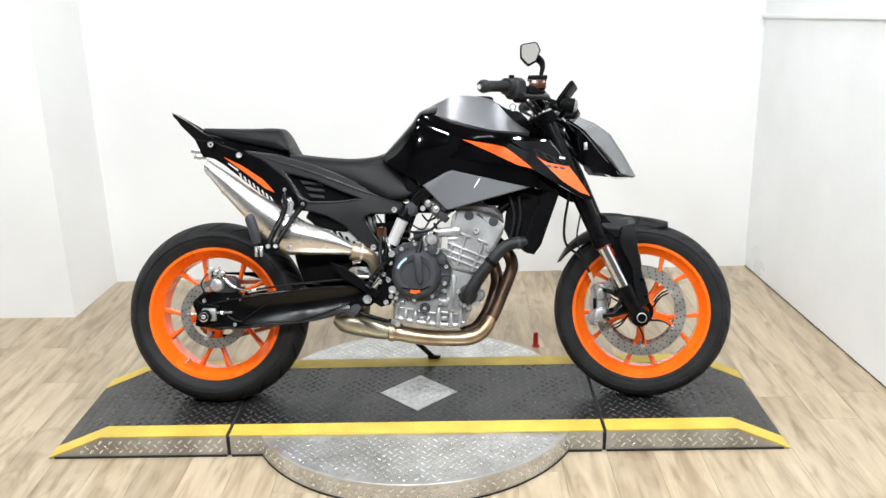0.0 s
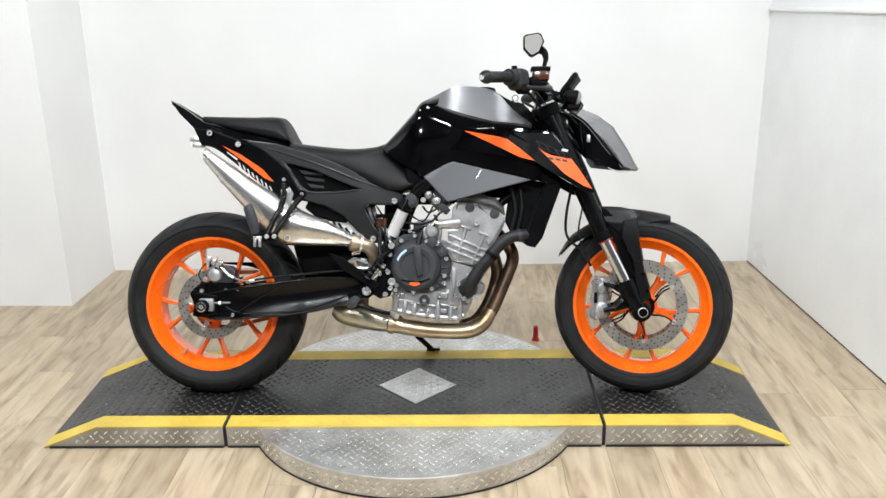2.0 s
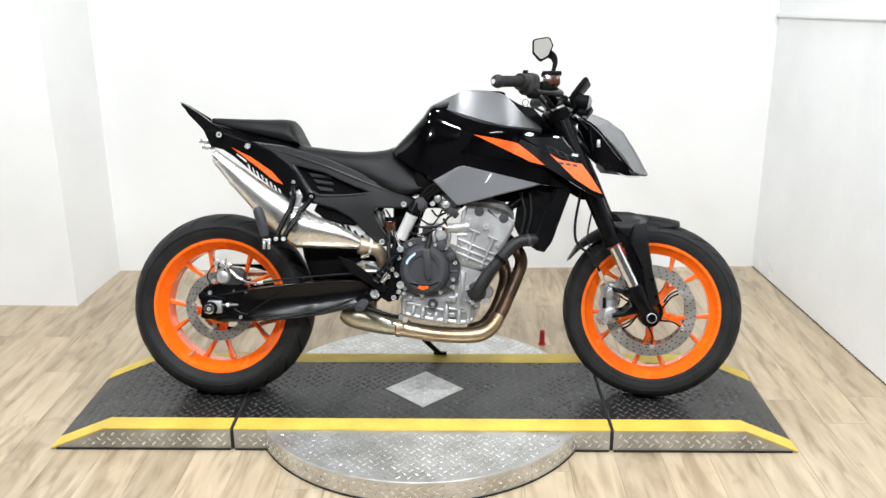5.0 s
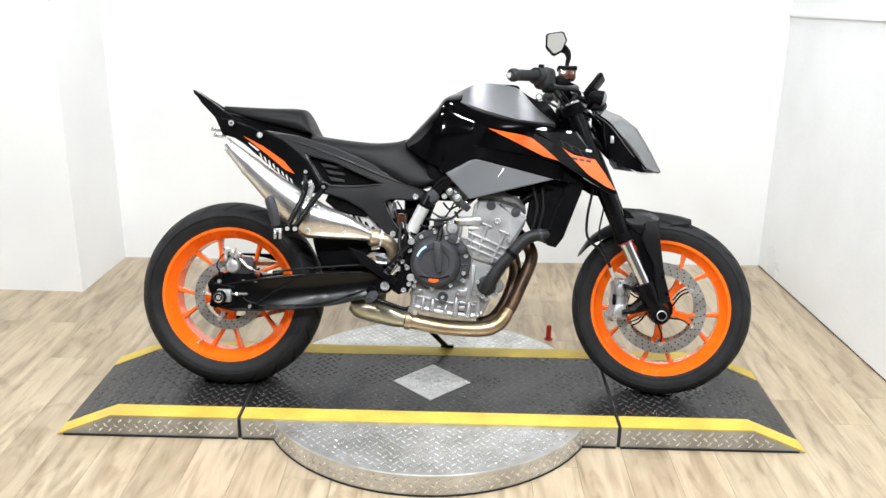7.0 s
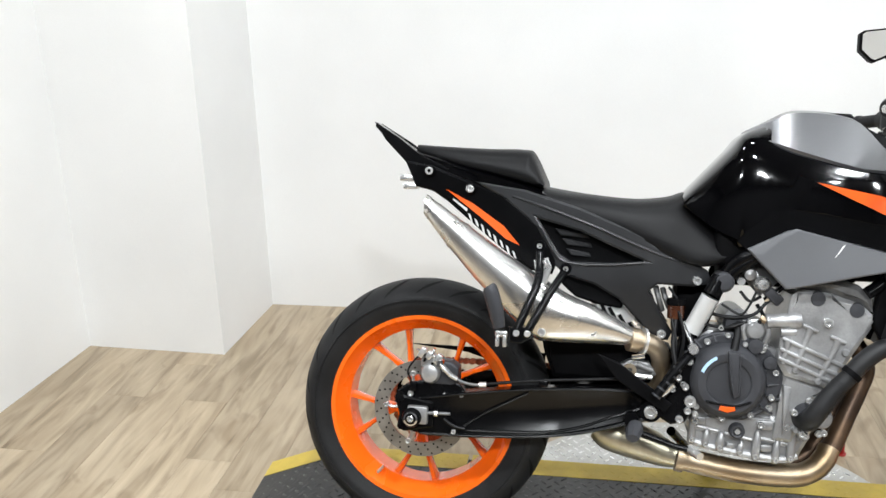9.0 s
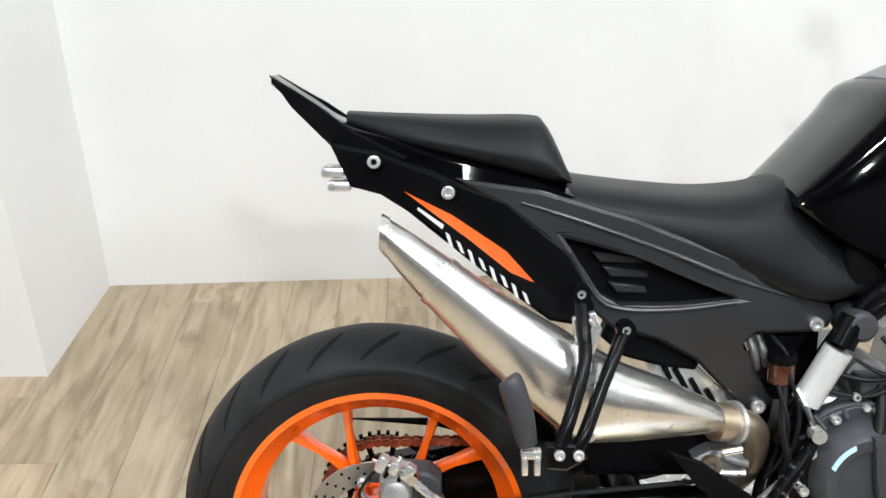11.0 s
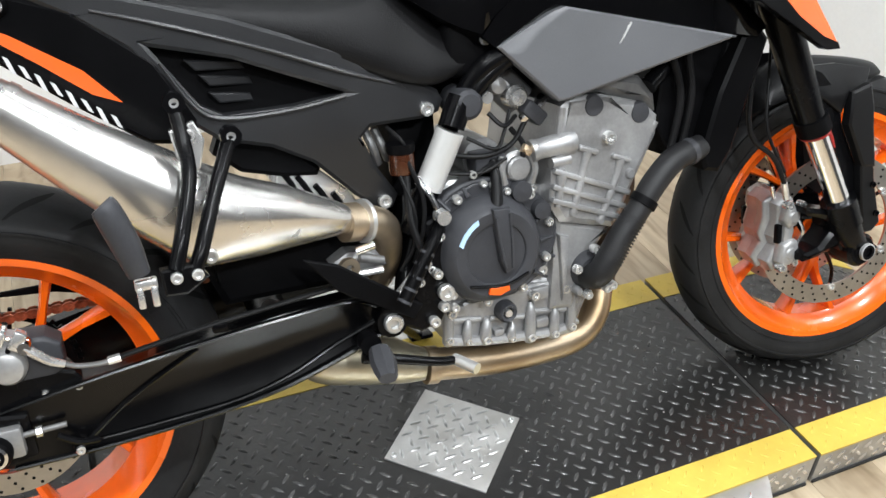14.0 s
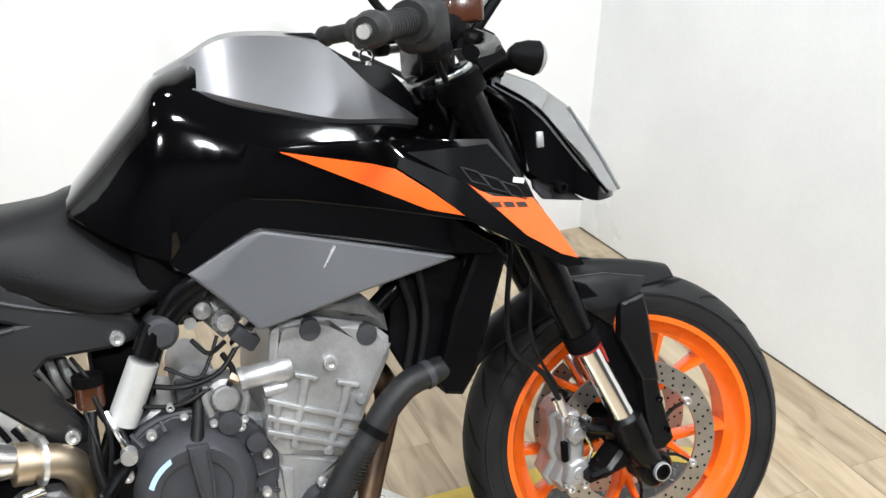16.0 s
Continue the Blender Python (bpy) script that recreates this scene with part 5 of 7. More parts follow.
part("injector_plug", boxed((0, 0, 0), (0.040, 0.030, 0.024), Matrix.Translation((0.812, -0.090, 0.642)) @ pose(0, 0, 0, 0, 42, 0), 0.005), COVER, tb)
part("injector_rail", tubed([(0.798, -0.085, 0.632), (0.812, -0.095, 0.645), (0.832, -0.090, 0.662)], 0.009, 10, 3), CHROME, tb)
part("throttle_spindle", rod((0.742, -0.088, 0.672), (0.742, -0.070, 0.672), 0.009, 12), CASTLIGHT, tb)
part("water_pump", lathed([(0, -0.122), (0.016, -0.121), (0.019, -0.118), (0.019, -0.112), (0.026, -0.108), (0.028, -0.06), (0, -0.06)], 24, Matrix.Translation((0.774, 0, 0.566))), CAST, engine, "machined pump housing")
for pts in ([(0.752, -0.11, 0.586), (0.747, -0.114, 0.566), (0.752, -0.11, 0.545)], [(0.797, -0.11, 0.584), (0.802, -0.114, 0.562), (0.796, -0.11, 0.540)]):
    part("pump_ear", tubed(pts, [0.007, 0.006, 0.007], 10, 3), CAST, engine)
part("pump_neck", tubed([(0.774, -0.09, 0.545), (0.772, -0.096, 0.525), (0.768, -0.096, 0.510)], [0.022, 0.019, 0.020], 16, 3), CAST, engine)
for x, z in ((0.754, 0.534), (0.796, 0.532), (0.700, 0.568), (0.716, 0.552)):
    one_bolt((x, -0.114, z), 0.006, 0.006, engine)
part("sensor_block", boxed((0.735, -0.085, 0.578), (0.05, 0.04, 0.03), None, 0.006), COVER, engine)
WIRE = [([(0.66, -0.09, 0.60), (0.72, -0.11, 0.592), (0.77, -0.10, 0.60), (0.80, -0.09, 0.63)], 0.0055), ([(0.65, -0.10, 0.575), (0.71, -0.118, 0.57), (0.755, -0.115, 0.585)], 0.0045),
        ([(0.70, -0.10, 0.62), (0.74, -0.11, 0.60), (0.76, -0.10, 0.62), (0.775, -0.09, 0.65)], 0.004), ([(0.78, -0.08, 0.62), (0.79, -0.10, 0.60), (0.78, -0.12, 0.585)], 0.006),
        ([(0.606, -0.10, 0.60), (0.620, -0.115, 0.55), (0.615, -0.12, 0.50), (0.60, -0.115, 0.45)], 0.005), ([(0.593, -0.10, 0.58), (0.604, -0.12, 0.53), (0.600, -0.12, 0.48), (0.58, -0.11, 0.44)], 0.004),
        ([(0.625, -0.10, 0.57), (0.640, -0.118, 0.53), (0.645, -0.12, 0.515)], 0.006), ([(0.70, -0.105, 0.56), (0.715, -0.118, 0.572), (0.735, -0.11, 0.58)], 0.005),
        ([(0.585, -0.08, 0.65), (0.60, -0.10, 0.63), (0.615, -0.09, 0.60)], 0.004), ([(0.74, -0.09, 0.65), (0.76, -0.10, 0.63), (0.785, -0.09, 0.64)], 0.005)]
for pts, r in WIRE:
    part("cable", tubed(pts, r * 0.72, 8), HOSE, bike)
part("silver_pipe", tubed([(0.618, -0.105, 0.575), (0.630, -0.122, 0.548), (0.640, -0.128, 0.520)], 0.0045, 8), CHROME, bike)
# Dark boxes added to block bright see-through spots among the shaded clutter.
part("dark_core", boxed((0.645, 0.03, 0.60), (0.085, 0.10, 0.16), None, 0.02), MATT, bike, "added dark filler box for the shaded clutter behind the frame")
part("airbox_base", boxed((0.775, 0.03, 0.700), (0.150, 0.15, 0.085), None, 0.02, 3), MATT, bike, "added dark filler box under the tank")
part("coil_cover", boxed((1.010, 0.03, 0.735), (0.130, 0.17, 0.110), None, 0.02, 3), MATT, bike, "added dark filler box behind the frame")
part("starter", rod((0.74, 0.09, 0.575), (0.74, -0.06, 0.575), 0.032, 24), CAST, engine)
# shock with its pale reservoir tube
shock = new("rear_shock")
shock.parent = bike
shock["label"] = "rear shock with a pale aluminium body"
part("shock_body", rod((0.675, -0.100, 0.634), (0.637, -0.093, 0.553), 0.0208, 28), WHITEPLATE, shock, "pale aluminium tube")
part("shock_top", rod((0.697, -0.095, 0.680), (0.677, -0.099, 0.640), 0.020), FRAMEBLACK, shock)
part("shock_rod", rod((0.637, -0.092, 0.554), (0.610, -0.085, 0.486), 0.0185), FRAMEBLACK, shock)
part("frame_cap", lathed([(0, -0.112), (0.016, -0.111), (0.022, -0.106), (0.024, -0.096), (0.024, -0.05), (0, -0.05)], 28, Matrix.Translation((0.702, -0.004, 0.670))), COVER, bike, "round black frame cap")
pot = part("brake_fluid_pot", lathed([(0, 0.0), (0.018, 0.0), (0.019, 0.004), (0.019, 0.03), (0, 0.03)], 24, Matrix.Translation((0.602, -0.085, 0.580)) @ pose(0, 0, 0, 90)), AMBER, bike, "amber brake fluid pot")
part("pot_cap", lathed([(0, 0.0), (0.020, 0.0), (0.021, 0.003), (0.021, 0.014), (0, 0.014)], 24, Matrix.Translation((0.602, -0.085, 0.611)) @ pose(0, 0, 0, 90)), MATT, pot)
for pts in ([(0.556, -0.062, 0.648), (0.564, -0.074, 0.621), (0.573, -0.062, 0.594)], [(0.572, -0.058, 0.645), (0.580, -0.070, 0.619), (0.590, -0.058, 0.598)]):
    part("spring_coil", tubed(pts, 0.0065, 10, 4), CASTDARK, shock, "bare steel spring coil")
# water hose in front of the cylinder
hose = part("water_hose", tubed([(0.885, -0.120, 0.372), (0.893, -0.142, 0.380), (0.905, -0.150, 0.400), (0.929, -0.152, 0.440), (0.959, -0.152, 0.476), (0.990, -0.150, 0.515), (1.028, -0.146, 0.546), (1.074, -0.138, 0.555), (1.105, -0.12, 0.553)],
                                [0.020, 0.0215, 0.0215, 0.0200, 0.0190, 0.0200, 0.0200, 0.0195, 0.0195], 20), BARGREY, bike, "ribbed black water hose")
part("hose_clamp", rod((0.966, -0.152, 0.485), (0.974, -0.1515, 0.495), 0.0222, 24), MATT, hose)
part("hose_clamp", rod((1.056, -0.141, 0.552), (1.066, -0.139, 0.554), 0.0215, 24), COVER, hose)
for k in range(15):
    t = k / 14
    p = Vector((0.909, -0.1505, 0.406)).lerp(Vector((0.952, -0.152, 0.468)), t)
    d = Vector((0.043, -0.002, 0.062)).normalized()
    part("hose_rib", rod(p - d * 0.0013, p + d * 0.0013, 0.0224 - 0.0019 * t, 20), BARGREY, hose)
part("pump_cover", lathed([(0, -0.130), (0.024, -0.128), (0.032, -0.118), (0.036, -0.10), (0.036, -0.08), (0, -0.08)], 28, Matrix.Translation((0.893, 0, 0.380))), COVER, engine, "black pump cover")
for x, z in ((0.862, 0.392), (0.880, 0.345), (0.925, 0.352), (0.893, 0.42), (0.917, 0.42), (0.915, 0.349)):
    one_bolt((x, -0.132, z), 0.0075, 0.008, engine)
part("oil_filter_cover", lathed([(0, -0.118), (0.020, -0.116), (0.024, -0.106), (0.024, -0.06), (0, -0.06)], 24, Matrix.Translation((0.925, 0, 0.378))), CAST, engine)

# ---- frame, radiator ----
frame_ob = new("main_frame")
frame_ob.parent = bike
frame_ob["label"] = "black tubular steel frame"
for s in (-1, 1):
    part("frame_tube", tubed([(1.13, s * 0.03, 0.90), (1.06, s * 0.10, 0.84), (0.90, s * 0.118, 0.77), (0.76, s * 0.105, 0.735), (0.705, s * 0.085, 0.68), (0.66, s * 0.045, 0.56), (0.615, s * 0.05, 0.45), (0.585, s * 0.08, 0.36)], 0.016, 14), FRAMEBLACK, frame_ob)
    part("frame_tube", tubed([(1.14, s * 0.03, 0.80), (1.05, s * 0.10, 0.70), (1.00, s * 0.115, 0.66)], 0.014, 14), FRAMEBLACK, frame_ob)
    part("frame_tube", tubed([(0.79, s * 0.112, 0.745), (0.73, s * 0.10, 0.70), (0.70, s * 0.095, 0.66)], 0.013, 12), FRAMEBLACK, frame_ob)
part("steering_head", rod((1.135, 0, 0.965), (1.205, 0, 0.79), 0.032, 24), FRAMEBLACK, frame_ob)
rad = new("radiator")
rad.parent = bike
RM = Matrix.Translation((1.125, 0, 0.62)) @ pose(0, 0, 0, 0, 18, 0)
part("core", boxed((0, 0, 0), (0.030, 0.25, 0.21), RM, 0.004), MATT, rad)
for k in range(20):
    part("fin", boxed((0.017, 0, -0.095 + k * 0.01), (0.003, 0.24, 0.002), RM), SATIN, rad)
RS = [(1.150, 0.726), (1.180, 0.736), (1.198, 0.715), (1.174, 0.650), (1.137, 0.546), (1.113, 0.514), (1.086, 0.520), (1.078, 0.545), (1.108, 0.640)]
part("radiator_shroud", panel([RS], lambda x, z: -0.146, 0.03, 0.006), SATIN, rad, "satin black radiator side cover")
part("radiator_shroud", flip_y(panel([RS], lambda x, z: -0.146, 0.03, 0.006)), SATIN, rad)
part("inner_shroud", panel([[(1.03, 0.70), (1.10, 0.735), (1.145, 0.72), (1.105, 0.60), (1.085, 0.545), (1.04, 0.55), (1.015, 0.60)]], lambda x, z: -0.112, 0.02, 0.004), MATT, rad)
for k in range(2):
    part("radiator_pipe", tubed([(1.035 + 0.03 * k, -0.125, 0.71), (1.05 + 0.02 * k, -0.130, 0.64), (1.035 + 0.02 * k, -0.128, 0.56)], 0.006, 10), HOSE, rad)

# ---- tank, seat, tail ----
tank = part("fuel_tank", loft([
    (0.608, [(0, 0.862), (0.05, 0.860), (0.095, 0.854), (0.112, 0.846), (0.114, 0.838), (0.06, 0.83), (0, 0.83)]),
    (0.660, [(0, 0.919), (0.060, 0.917), (0.108, 0.905), (0.130, 0.880), (0.132, 0.800), (0.06, 0.80), (0, 0.80)]),
    (0.706, [(0, 0.970), (0.064, 0.968), (0.112, 0.955), (0.141, 0.920), (0.142, 0.775), (0.06, 0.76), (0, 0.76)]),
    (0.745, [(0, 1.012), (0.064, 1.010), (0.116, 0.994), (0.150, 0.935), (0.147, 0.770), (0.126, 0.755), (0, 0.75)]),
    (0.830, [(0, 1.040), (0.060, 1.030), (0.116, 0.966), (0.162, 0.915), (0.150, 0.815), (0.126, 0.755), (0, 0.75)]),
    (0.900, [(0, 1.045), (0.064, 1.032), (0.120, 0.946), (0.166, 0.895), (0.152, 0.820), (0.126, 0.755), (0, 0.75)]),
    (0.975, [(0, 1.035), (0.064, 1.020), (0.118, 0.928), (0.166, 0.880), (0.152, 0.800), (0.126, 0.755), (0, 0.75)]),
    (1.040, [(0, 0.985), (0.062, 0.970), (0.110, 0.920), (0.158, 0.868), (0.146, 0.780), (0.126, 0.755), (0, 0.75)]),
    (1.110, [(0, 0.930), (0.056, 0.922), (0.095, 0.905), (0.140, 0.855), (0.130, 0.770), (0.126, 0.755), (0, 0.75)]),
    (1.160, [(0, 0.900), (0.040, 0.895), (0.070, 0.885), (0.105, 0.850), (0.100, 0.780), (0.05, 0.76), (0, 0.76)]),
], 4, round_profile=2), GLOSS, bike, "gloss black fuel tank", angle=38)
part("tank_top", loft([
    (0.746, [(0, 1.016), (0.050, 1.013), (0.106, 0.998), (0.100, 0.985), (0, 0.985)]),
    (0.790, [(0, 1.038), (0.050, 1.033), (0.113, 0.986), (0.105, 0.970), (0, 0.970)]),
    (0.840, [(0, 1.063), (0.058, 1.054), (0.120, 0.970), (0.112, 0.955), (0, 0.96)]),
    (0.900, [(0, 1.066), (0.062, 1.055), (0.125, 0.952), (0.116, 0.938), (0, 0.95)]),
    (0.965, [(0, 1.058), (0.064, 1.044), (0.124, 0.935), (0.116, 0.922), (0, 0.93)]),
    (1.000, [(0, 1.036), (0.063, 1.022), (0.120, 0.930), (0.112, 0.918), (0, 0.92)]),
    (1.045, [(0, 0.988), (0.058, 0.977), (0.112, 0.927), (0.104, 0.915), (0, 0.91)]),
    (1.105, [(0, 0.938), (0.045, 0.934), (0.096, 0.922), (0.090, 0.912), (0, 0.90)]),
], 4, round_profile=1), GREYTOP, tank, "satin grey tank cover", angle=30)
part("filler_cap", lathed([(0, 0.0), (0.040, 0.0), (0.042, 0.006), (0.036, 0.012), (0, 0.012)], 28, Matrix.Translation((0.945, MID, 1.046)) @ pose(0, 0, 0, 90, 0, 0)), MATT, tank)
part("tank_spine", loft([(0.998, [(0, 1.038), (0.030, 1.034), (0.040, 1.012), (0, 1.0)]), (1.035, [(0, 1.016), (0.034, 1.012), (0.046, 0.985), (0, 0.97)]), (1.080, [(0, 1.004), (0.036, 1.000), (0.050, 0.955), (0, 0.94)]), (1.118, [(0, 0.960), (0.036, 0.956), (0.050, 0.925), (0, 0.92)])], 2, round_profile=1), SATIN, tank, "dark ignition cover", angle=20)
part("key_loop", lathed([(0.009, -0.0015), (0.012, -0.0015), (0.012, 0.0015), (0.009, 0.0015)], 20, Matrix.Translation((1.052, -0.005, 1.019)), True), CHROME, tank)
part("key_blade", boxed((1.053, -0.005, 1.004), (0.010, 0.003, 0.014), None, 0.001), CASTLIGHT, tank)


def flank(x, z):
    """The outer skin of the tank shrouds."""
    base = between(x, [(0.72, -0.108), (0.80, -0.116), (0.86, -0.131), (0.89, -0.1385), (0.94, -0.158), (1.00, -0.188), (1.10, -0.216), (1.20, -0.205), (1.31, -0.186)])
    return base + 0.25 * max(0, z - between(x, [(0.88, 0.90), (1.0, 0.872), (1.11, 0.800), (1.30, 0.70)]))


SH = [(0.800, 0.868), (0.862, 0.905), (0.960, 0.906), (1.060, 0.900), (1.166, 0.890), (1.200, 0.845), (1.244, 0.780), (1.303, 0.692), (1.272, 0.694), (1.196, 0.738), (1.115, 0.785), (1.00, 0.812), (0.90, 0.830), (0.835, 0.838)]
shroud = part("tank_shroud", panel([SH], flank, 0.016, 0.002, 0.0006), GLOSS, bike, "gloss black tank shroud with orange flashes")
part("tank_shroud", flip_y(panel([SH], flank, 0.016, 0.005)), GLOSS, bike)
STRIPE = [(0.880, 0.898), (0.995, 0.873), (1.022, 0.864), (1.062, 0.833), (1.108, 0.793), (1.060, 0.806), (0.962, 0.856)]
part("orange_flash", panel([STRIPE], lambda x, z: flank(x, z) - 0.0034, 0.003, 0.0), DECAL, shroud, "orange flash")
TIP = [(1.118, 0.836), (1.135, 0.824), (1.160, 0.812), (1.226, 0.801), (1.254, 0.764), (1.293, 0.704), (1.262, 0.716), (1.204, 0.752)]
part("orange_flash", panel([TIP], lambda x, z: flank(x, z) - 0.0034, 0.003, 0.0), DECAL, shroud, "orange flash")
SPEAR = [(1.040, 0.884), (1.162, 0.884), (1.228, 0.804), (1.200, 0.806), (1.140, 0.824), (1.116, 0.834)]
part("shroud_insert", panel([SPEAR], lambda x, z: flank(x, z) - 0.0034, 0.003, 0.0), SATIN, shroud, "satin grey-black insert")
for k in range(3):
    x, z = 1.112 + 0.031 * k, 0.858 - 0.0135 * k
    quad = [(x, z), (x + 0.026, z - 0.010), (x + 0.040, z - 0.030), (x + 0.014, z - 0.021), (x, z)]
    part("outline_mark", tubed([(px, flank(px, pz) - 0.0042, pz) for px, pz in quad], 0.0010, 6, 1, smooth=False), COVER, shroud, "thin grey outline print")
for k in range(3):
    x, z = 1.150 + 0.022 * k, 0.806 - 0.003 * k
    part("dark_bar", panel([[(x, z), (x + 0.016, z - 0.002), (x + 0.020, z - 0.010), (x + 0.004, z - 0.008)]], lambda x, z: flank(x, z) - 0.0046, 0.002, 0.0), DARKINK, shroud)
part("white_bar", panel([[(1.197, 0.834), (1.216, 0.830), (1.213, 0.823), (1.194, 0.827)]], lambda x, z: flank(x, z) - 0.0046, 0.002, 0.0), WHITEINK, shroud)
BAND = [(1.030, 0.880), (1.117, 0.836), (1.203, 0.752), (1.261, 0.716), (1.297, 0.703), (1.303, 0.692), (1.272, 0.694), (1.196, 0.738), (1.110, 0.790), (1.064, 0.835), (1.024, 0.866)]
part("shroud_band", panel([BAND], lambda x, z: flank(x, z) - 0.0030, 0.003, 0.0), SATIN, shroud)
# black cheek under the tank, then the dull grey panel
CHEEK = [(0.724, 0.764), (0.745, 0.790), (0.812, 0.846), (0.90, 0.846), (1.02, 0.826), (1.118, 0.792), (1.190, 0.735), (1.170, 0.722), (1.103, 0.735), (0.853, 0.780), (0.757, 0.735)]
part("tank_cheek", panel([CHEEK], lambda x, z: between(x, [(0.72, -0.119), (0.80, -0.124), (0.85, -0.126), (0.95, -0.139), (1.1, -0.172), (1.2, -0.150)]), 0.02, 0.0), GLOSS, bike)
part("tank_cheek", flip_y(panel([CHEEK], lambda x, z: between(x, [(0.72, -0.122), (0.85, -0.142), (1.1, -0.170), (1.2, -0.150)]), 0.02, 0.006)), GLOSS, bike)
GP = [(0.745, 0.748), (0.824, 0.790), (0.845, 0.796), (1.098, 0.734), (0.972, 0.702), (0.840, 0.667), (0.826, 0.665)]


def gp_skin(x, z):
    return between(x, [(0.74, -0.118), (0.84, -0.142), (1.11, -0.197)]) - 0.10 * max(0, 0.78 - z)


side_panel = part("grey_side_panel", panel([GP], gp_skin, 0.018, 0.003), GREYPANEL, bike, "dull grey plastic side panel")
part("grey_side_panel", flip_y(panel([GP], gp_skin, 0.018, 0.006)), GREYPANEL, bike)
part("pale_bar", panel([[(0.917, 0.738), (0.921, 0.740), (0.938, 0.766), (0.935, 0.768)]], lambda x, z: gp_skin(x, z) - 0.0030, 0.002, 0.0), CASTLIGHT, side_panel, "thin pale bar")

seat = part("rider_seat", loft([
    (0.225, [(0, 0.884), (0.06, 0.880), (0.098, 0.868), (0.104, 0.855), (0.08, 0.845), (0, 0.845)]),
    (0.300, [(0, 0.870), (0.07, 0.866), (0.110, 0.852), (0.116, 0.832), (0.09, 0.82), (0, 0.82)]),
    (0.400, [(0, 0.856), (0.08, 0.852), (0.122, 0.832), (0.126, 0.796), (0.10, 0.78), (0, 0.78)]),
    (0.500, [(0, 0.849), (0.08, 0.844), (0.124, 0.818), (0.130, 0.764), (0.10, 0.75), (0, 0.75)]),
    (0.575, [(0, 0.856), (0.07, 0.850), (0.112, 0.818), (0.132, 0.738), (0.10, 0.72), (0, 0.72)]),
    (0.625, [(0, 0.866), (0.05, 0.860), (0.094, 0.824), (0.130, 0.722), (0.10, 0.705), (0, 0.705)]),
    (0.670, [(0, 0.80), (0.05, 0.80), (0.098, 0.782), (0.128, 0.716), (0.10, 0.70), (0, 0.70)]),
    (0.722, [(0, 0.75), (0.05, 0.75), (0.098, 0.745), (0.120, 0.732), (0.10, 0.722), (0, 0.722)]),
], 4, round_profile=3), VINYL, bike, "black vinyl rider seat", angle=60)
part("pillion_seat", loft([
    (-0.030, [(0, 0.966), (0.025, 0.964), (0.036, 0.956), (0.03, 0.945), (0, 0.945)]),
    (0.060, [(0, 0.962), (0.05, 0.958), (0.072, 0.940), (0.068, 0.922), (0, 0.92)]),
    (0.150, [(0, 0.960), (0.06, 0.955), (0.092, 0.932), (0.092, 0.902), (0, 0.90)]),
    (0.235, [(0, 0.960), (0.07, 0.953), (0.104, 0.926), (0.106, 0.882), (0, 0.88)]),
    (0.262, [(0, 0.948), (0.07, 0.940), (0.104, 0.915), (0.107, 0.876), (0, 0.87)]),
    (0.290, [(0, 0.886), (0.07, 0.884), (0.104, 0.880), (0.107, 0.870), (0, 0.866)]),
], 4, round_profile=3), VINYL, bike, "black pillion seat pad", angle=60)
tail = part("tail_fairing", loft([
    (-0.138, [(0, 1.018), (0.02, 1.018), (0.032, 1.014), (0.032, 1.006), (0, 1.006)]),
    (-0.080, [(0, 0.976), (0.03, 0.980), (0.048, 0.976), (0.046, 0.952), (0, 0.95)]),
    (-0.030, [(0, 0.950), (0.04, 0.950), (0.062, 0.936), (0.058, 0.900), (0, 0.90)]),
    (0.040, [(0, 0.935), (0.05, 0.935), (0.080, 0.918), (0.074, 0.866), (0, 0.86)]),
    (0.140, [(0, 0.910), (0.06, 0.910), (0.098, 0.896), (0.092, 0.850), (0, 0.84)]),
    (0.240, [(0, 0.880), (0.07, 0.880), (0.108, 0.872), (0.104, 0.830), (0, 0.82)]),
    (0.320, [(0, 0.850), (0.07, 0.850), (0.112, 0.842), (0.108, 0.800), (0, 0.80)]),
], 4, round_profile=2), GLOSS, bike, "gloss black tail fairing", angle=34)
LOW = [(-0.052, 0.925), (-0.022, 0.862), (0.022, 0.852), (0.062, 0.828), (0.118, 0.784), (0.180, 0.735), (0.262, 0.676), (0.318, 0.668), (0.330, 0.700), (0.285, 0.780), (0.200, 0.848), (0.110, 0.880), (0.02, 0.912)]


def low_skin(x, z):
    return between(x, [(-0.05, -0.040), (0.10, -0.072), (0.3, -0.098)])


part("under_tail", panel([LOW], low_skin, 0.03, 0.006), SATIN, bike, "satin black under-tail side")
part("under_tail", flip_y(panel([LOW], low_skin, 0.03, 0.006)), SATIN, bike)
part("orange_flash", panel([[(0.056, 0.858), (0.124, 0.826), (0.200, 0.776), (0.240, 0.732), (0.206, 0.746), (0.150, 0.790)]], lambda x, z: low_skin(x, z) - 0.0058, 0.003, 0.0), DECAL, bike, "orange tail flash")
for k in range(8):
    x, z = 0.114 + 0.0155 * k, 0.802 - 0.0118 * k
    tall = 0.016 if k % 2 else 0.020
    part("white_bar", panel([[(x, z), (x + 0.006, z - 0.004), (x + 0.012, z - 0.004 - tall), (x + 0.006, z - tall)]], lambda x, z: low_skin(x, z) - 0.0070, 0.002, 0.0), WHITEINK, bike, "slanted white print mark")
part("white_line", panel([[(0.076, 0.836), (0.112, 0.812), (0.110, 0.806), (0.074, 0.833)]], lambda x, z: low_skin(x, z) - 0.0070, 0.002, 0.0), WHITEINK, bike)
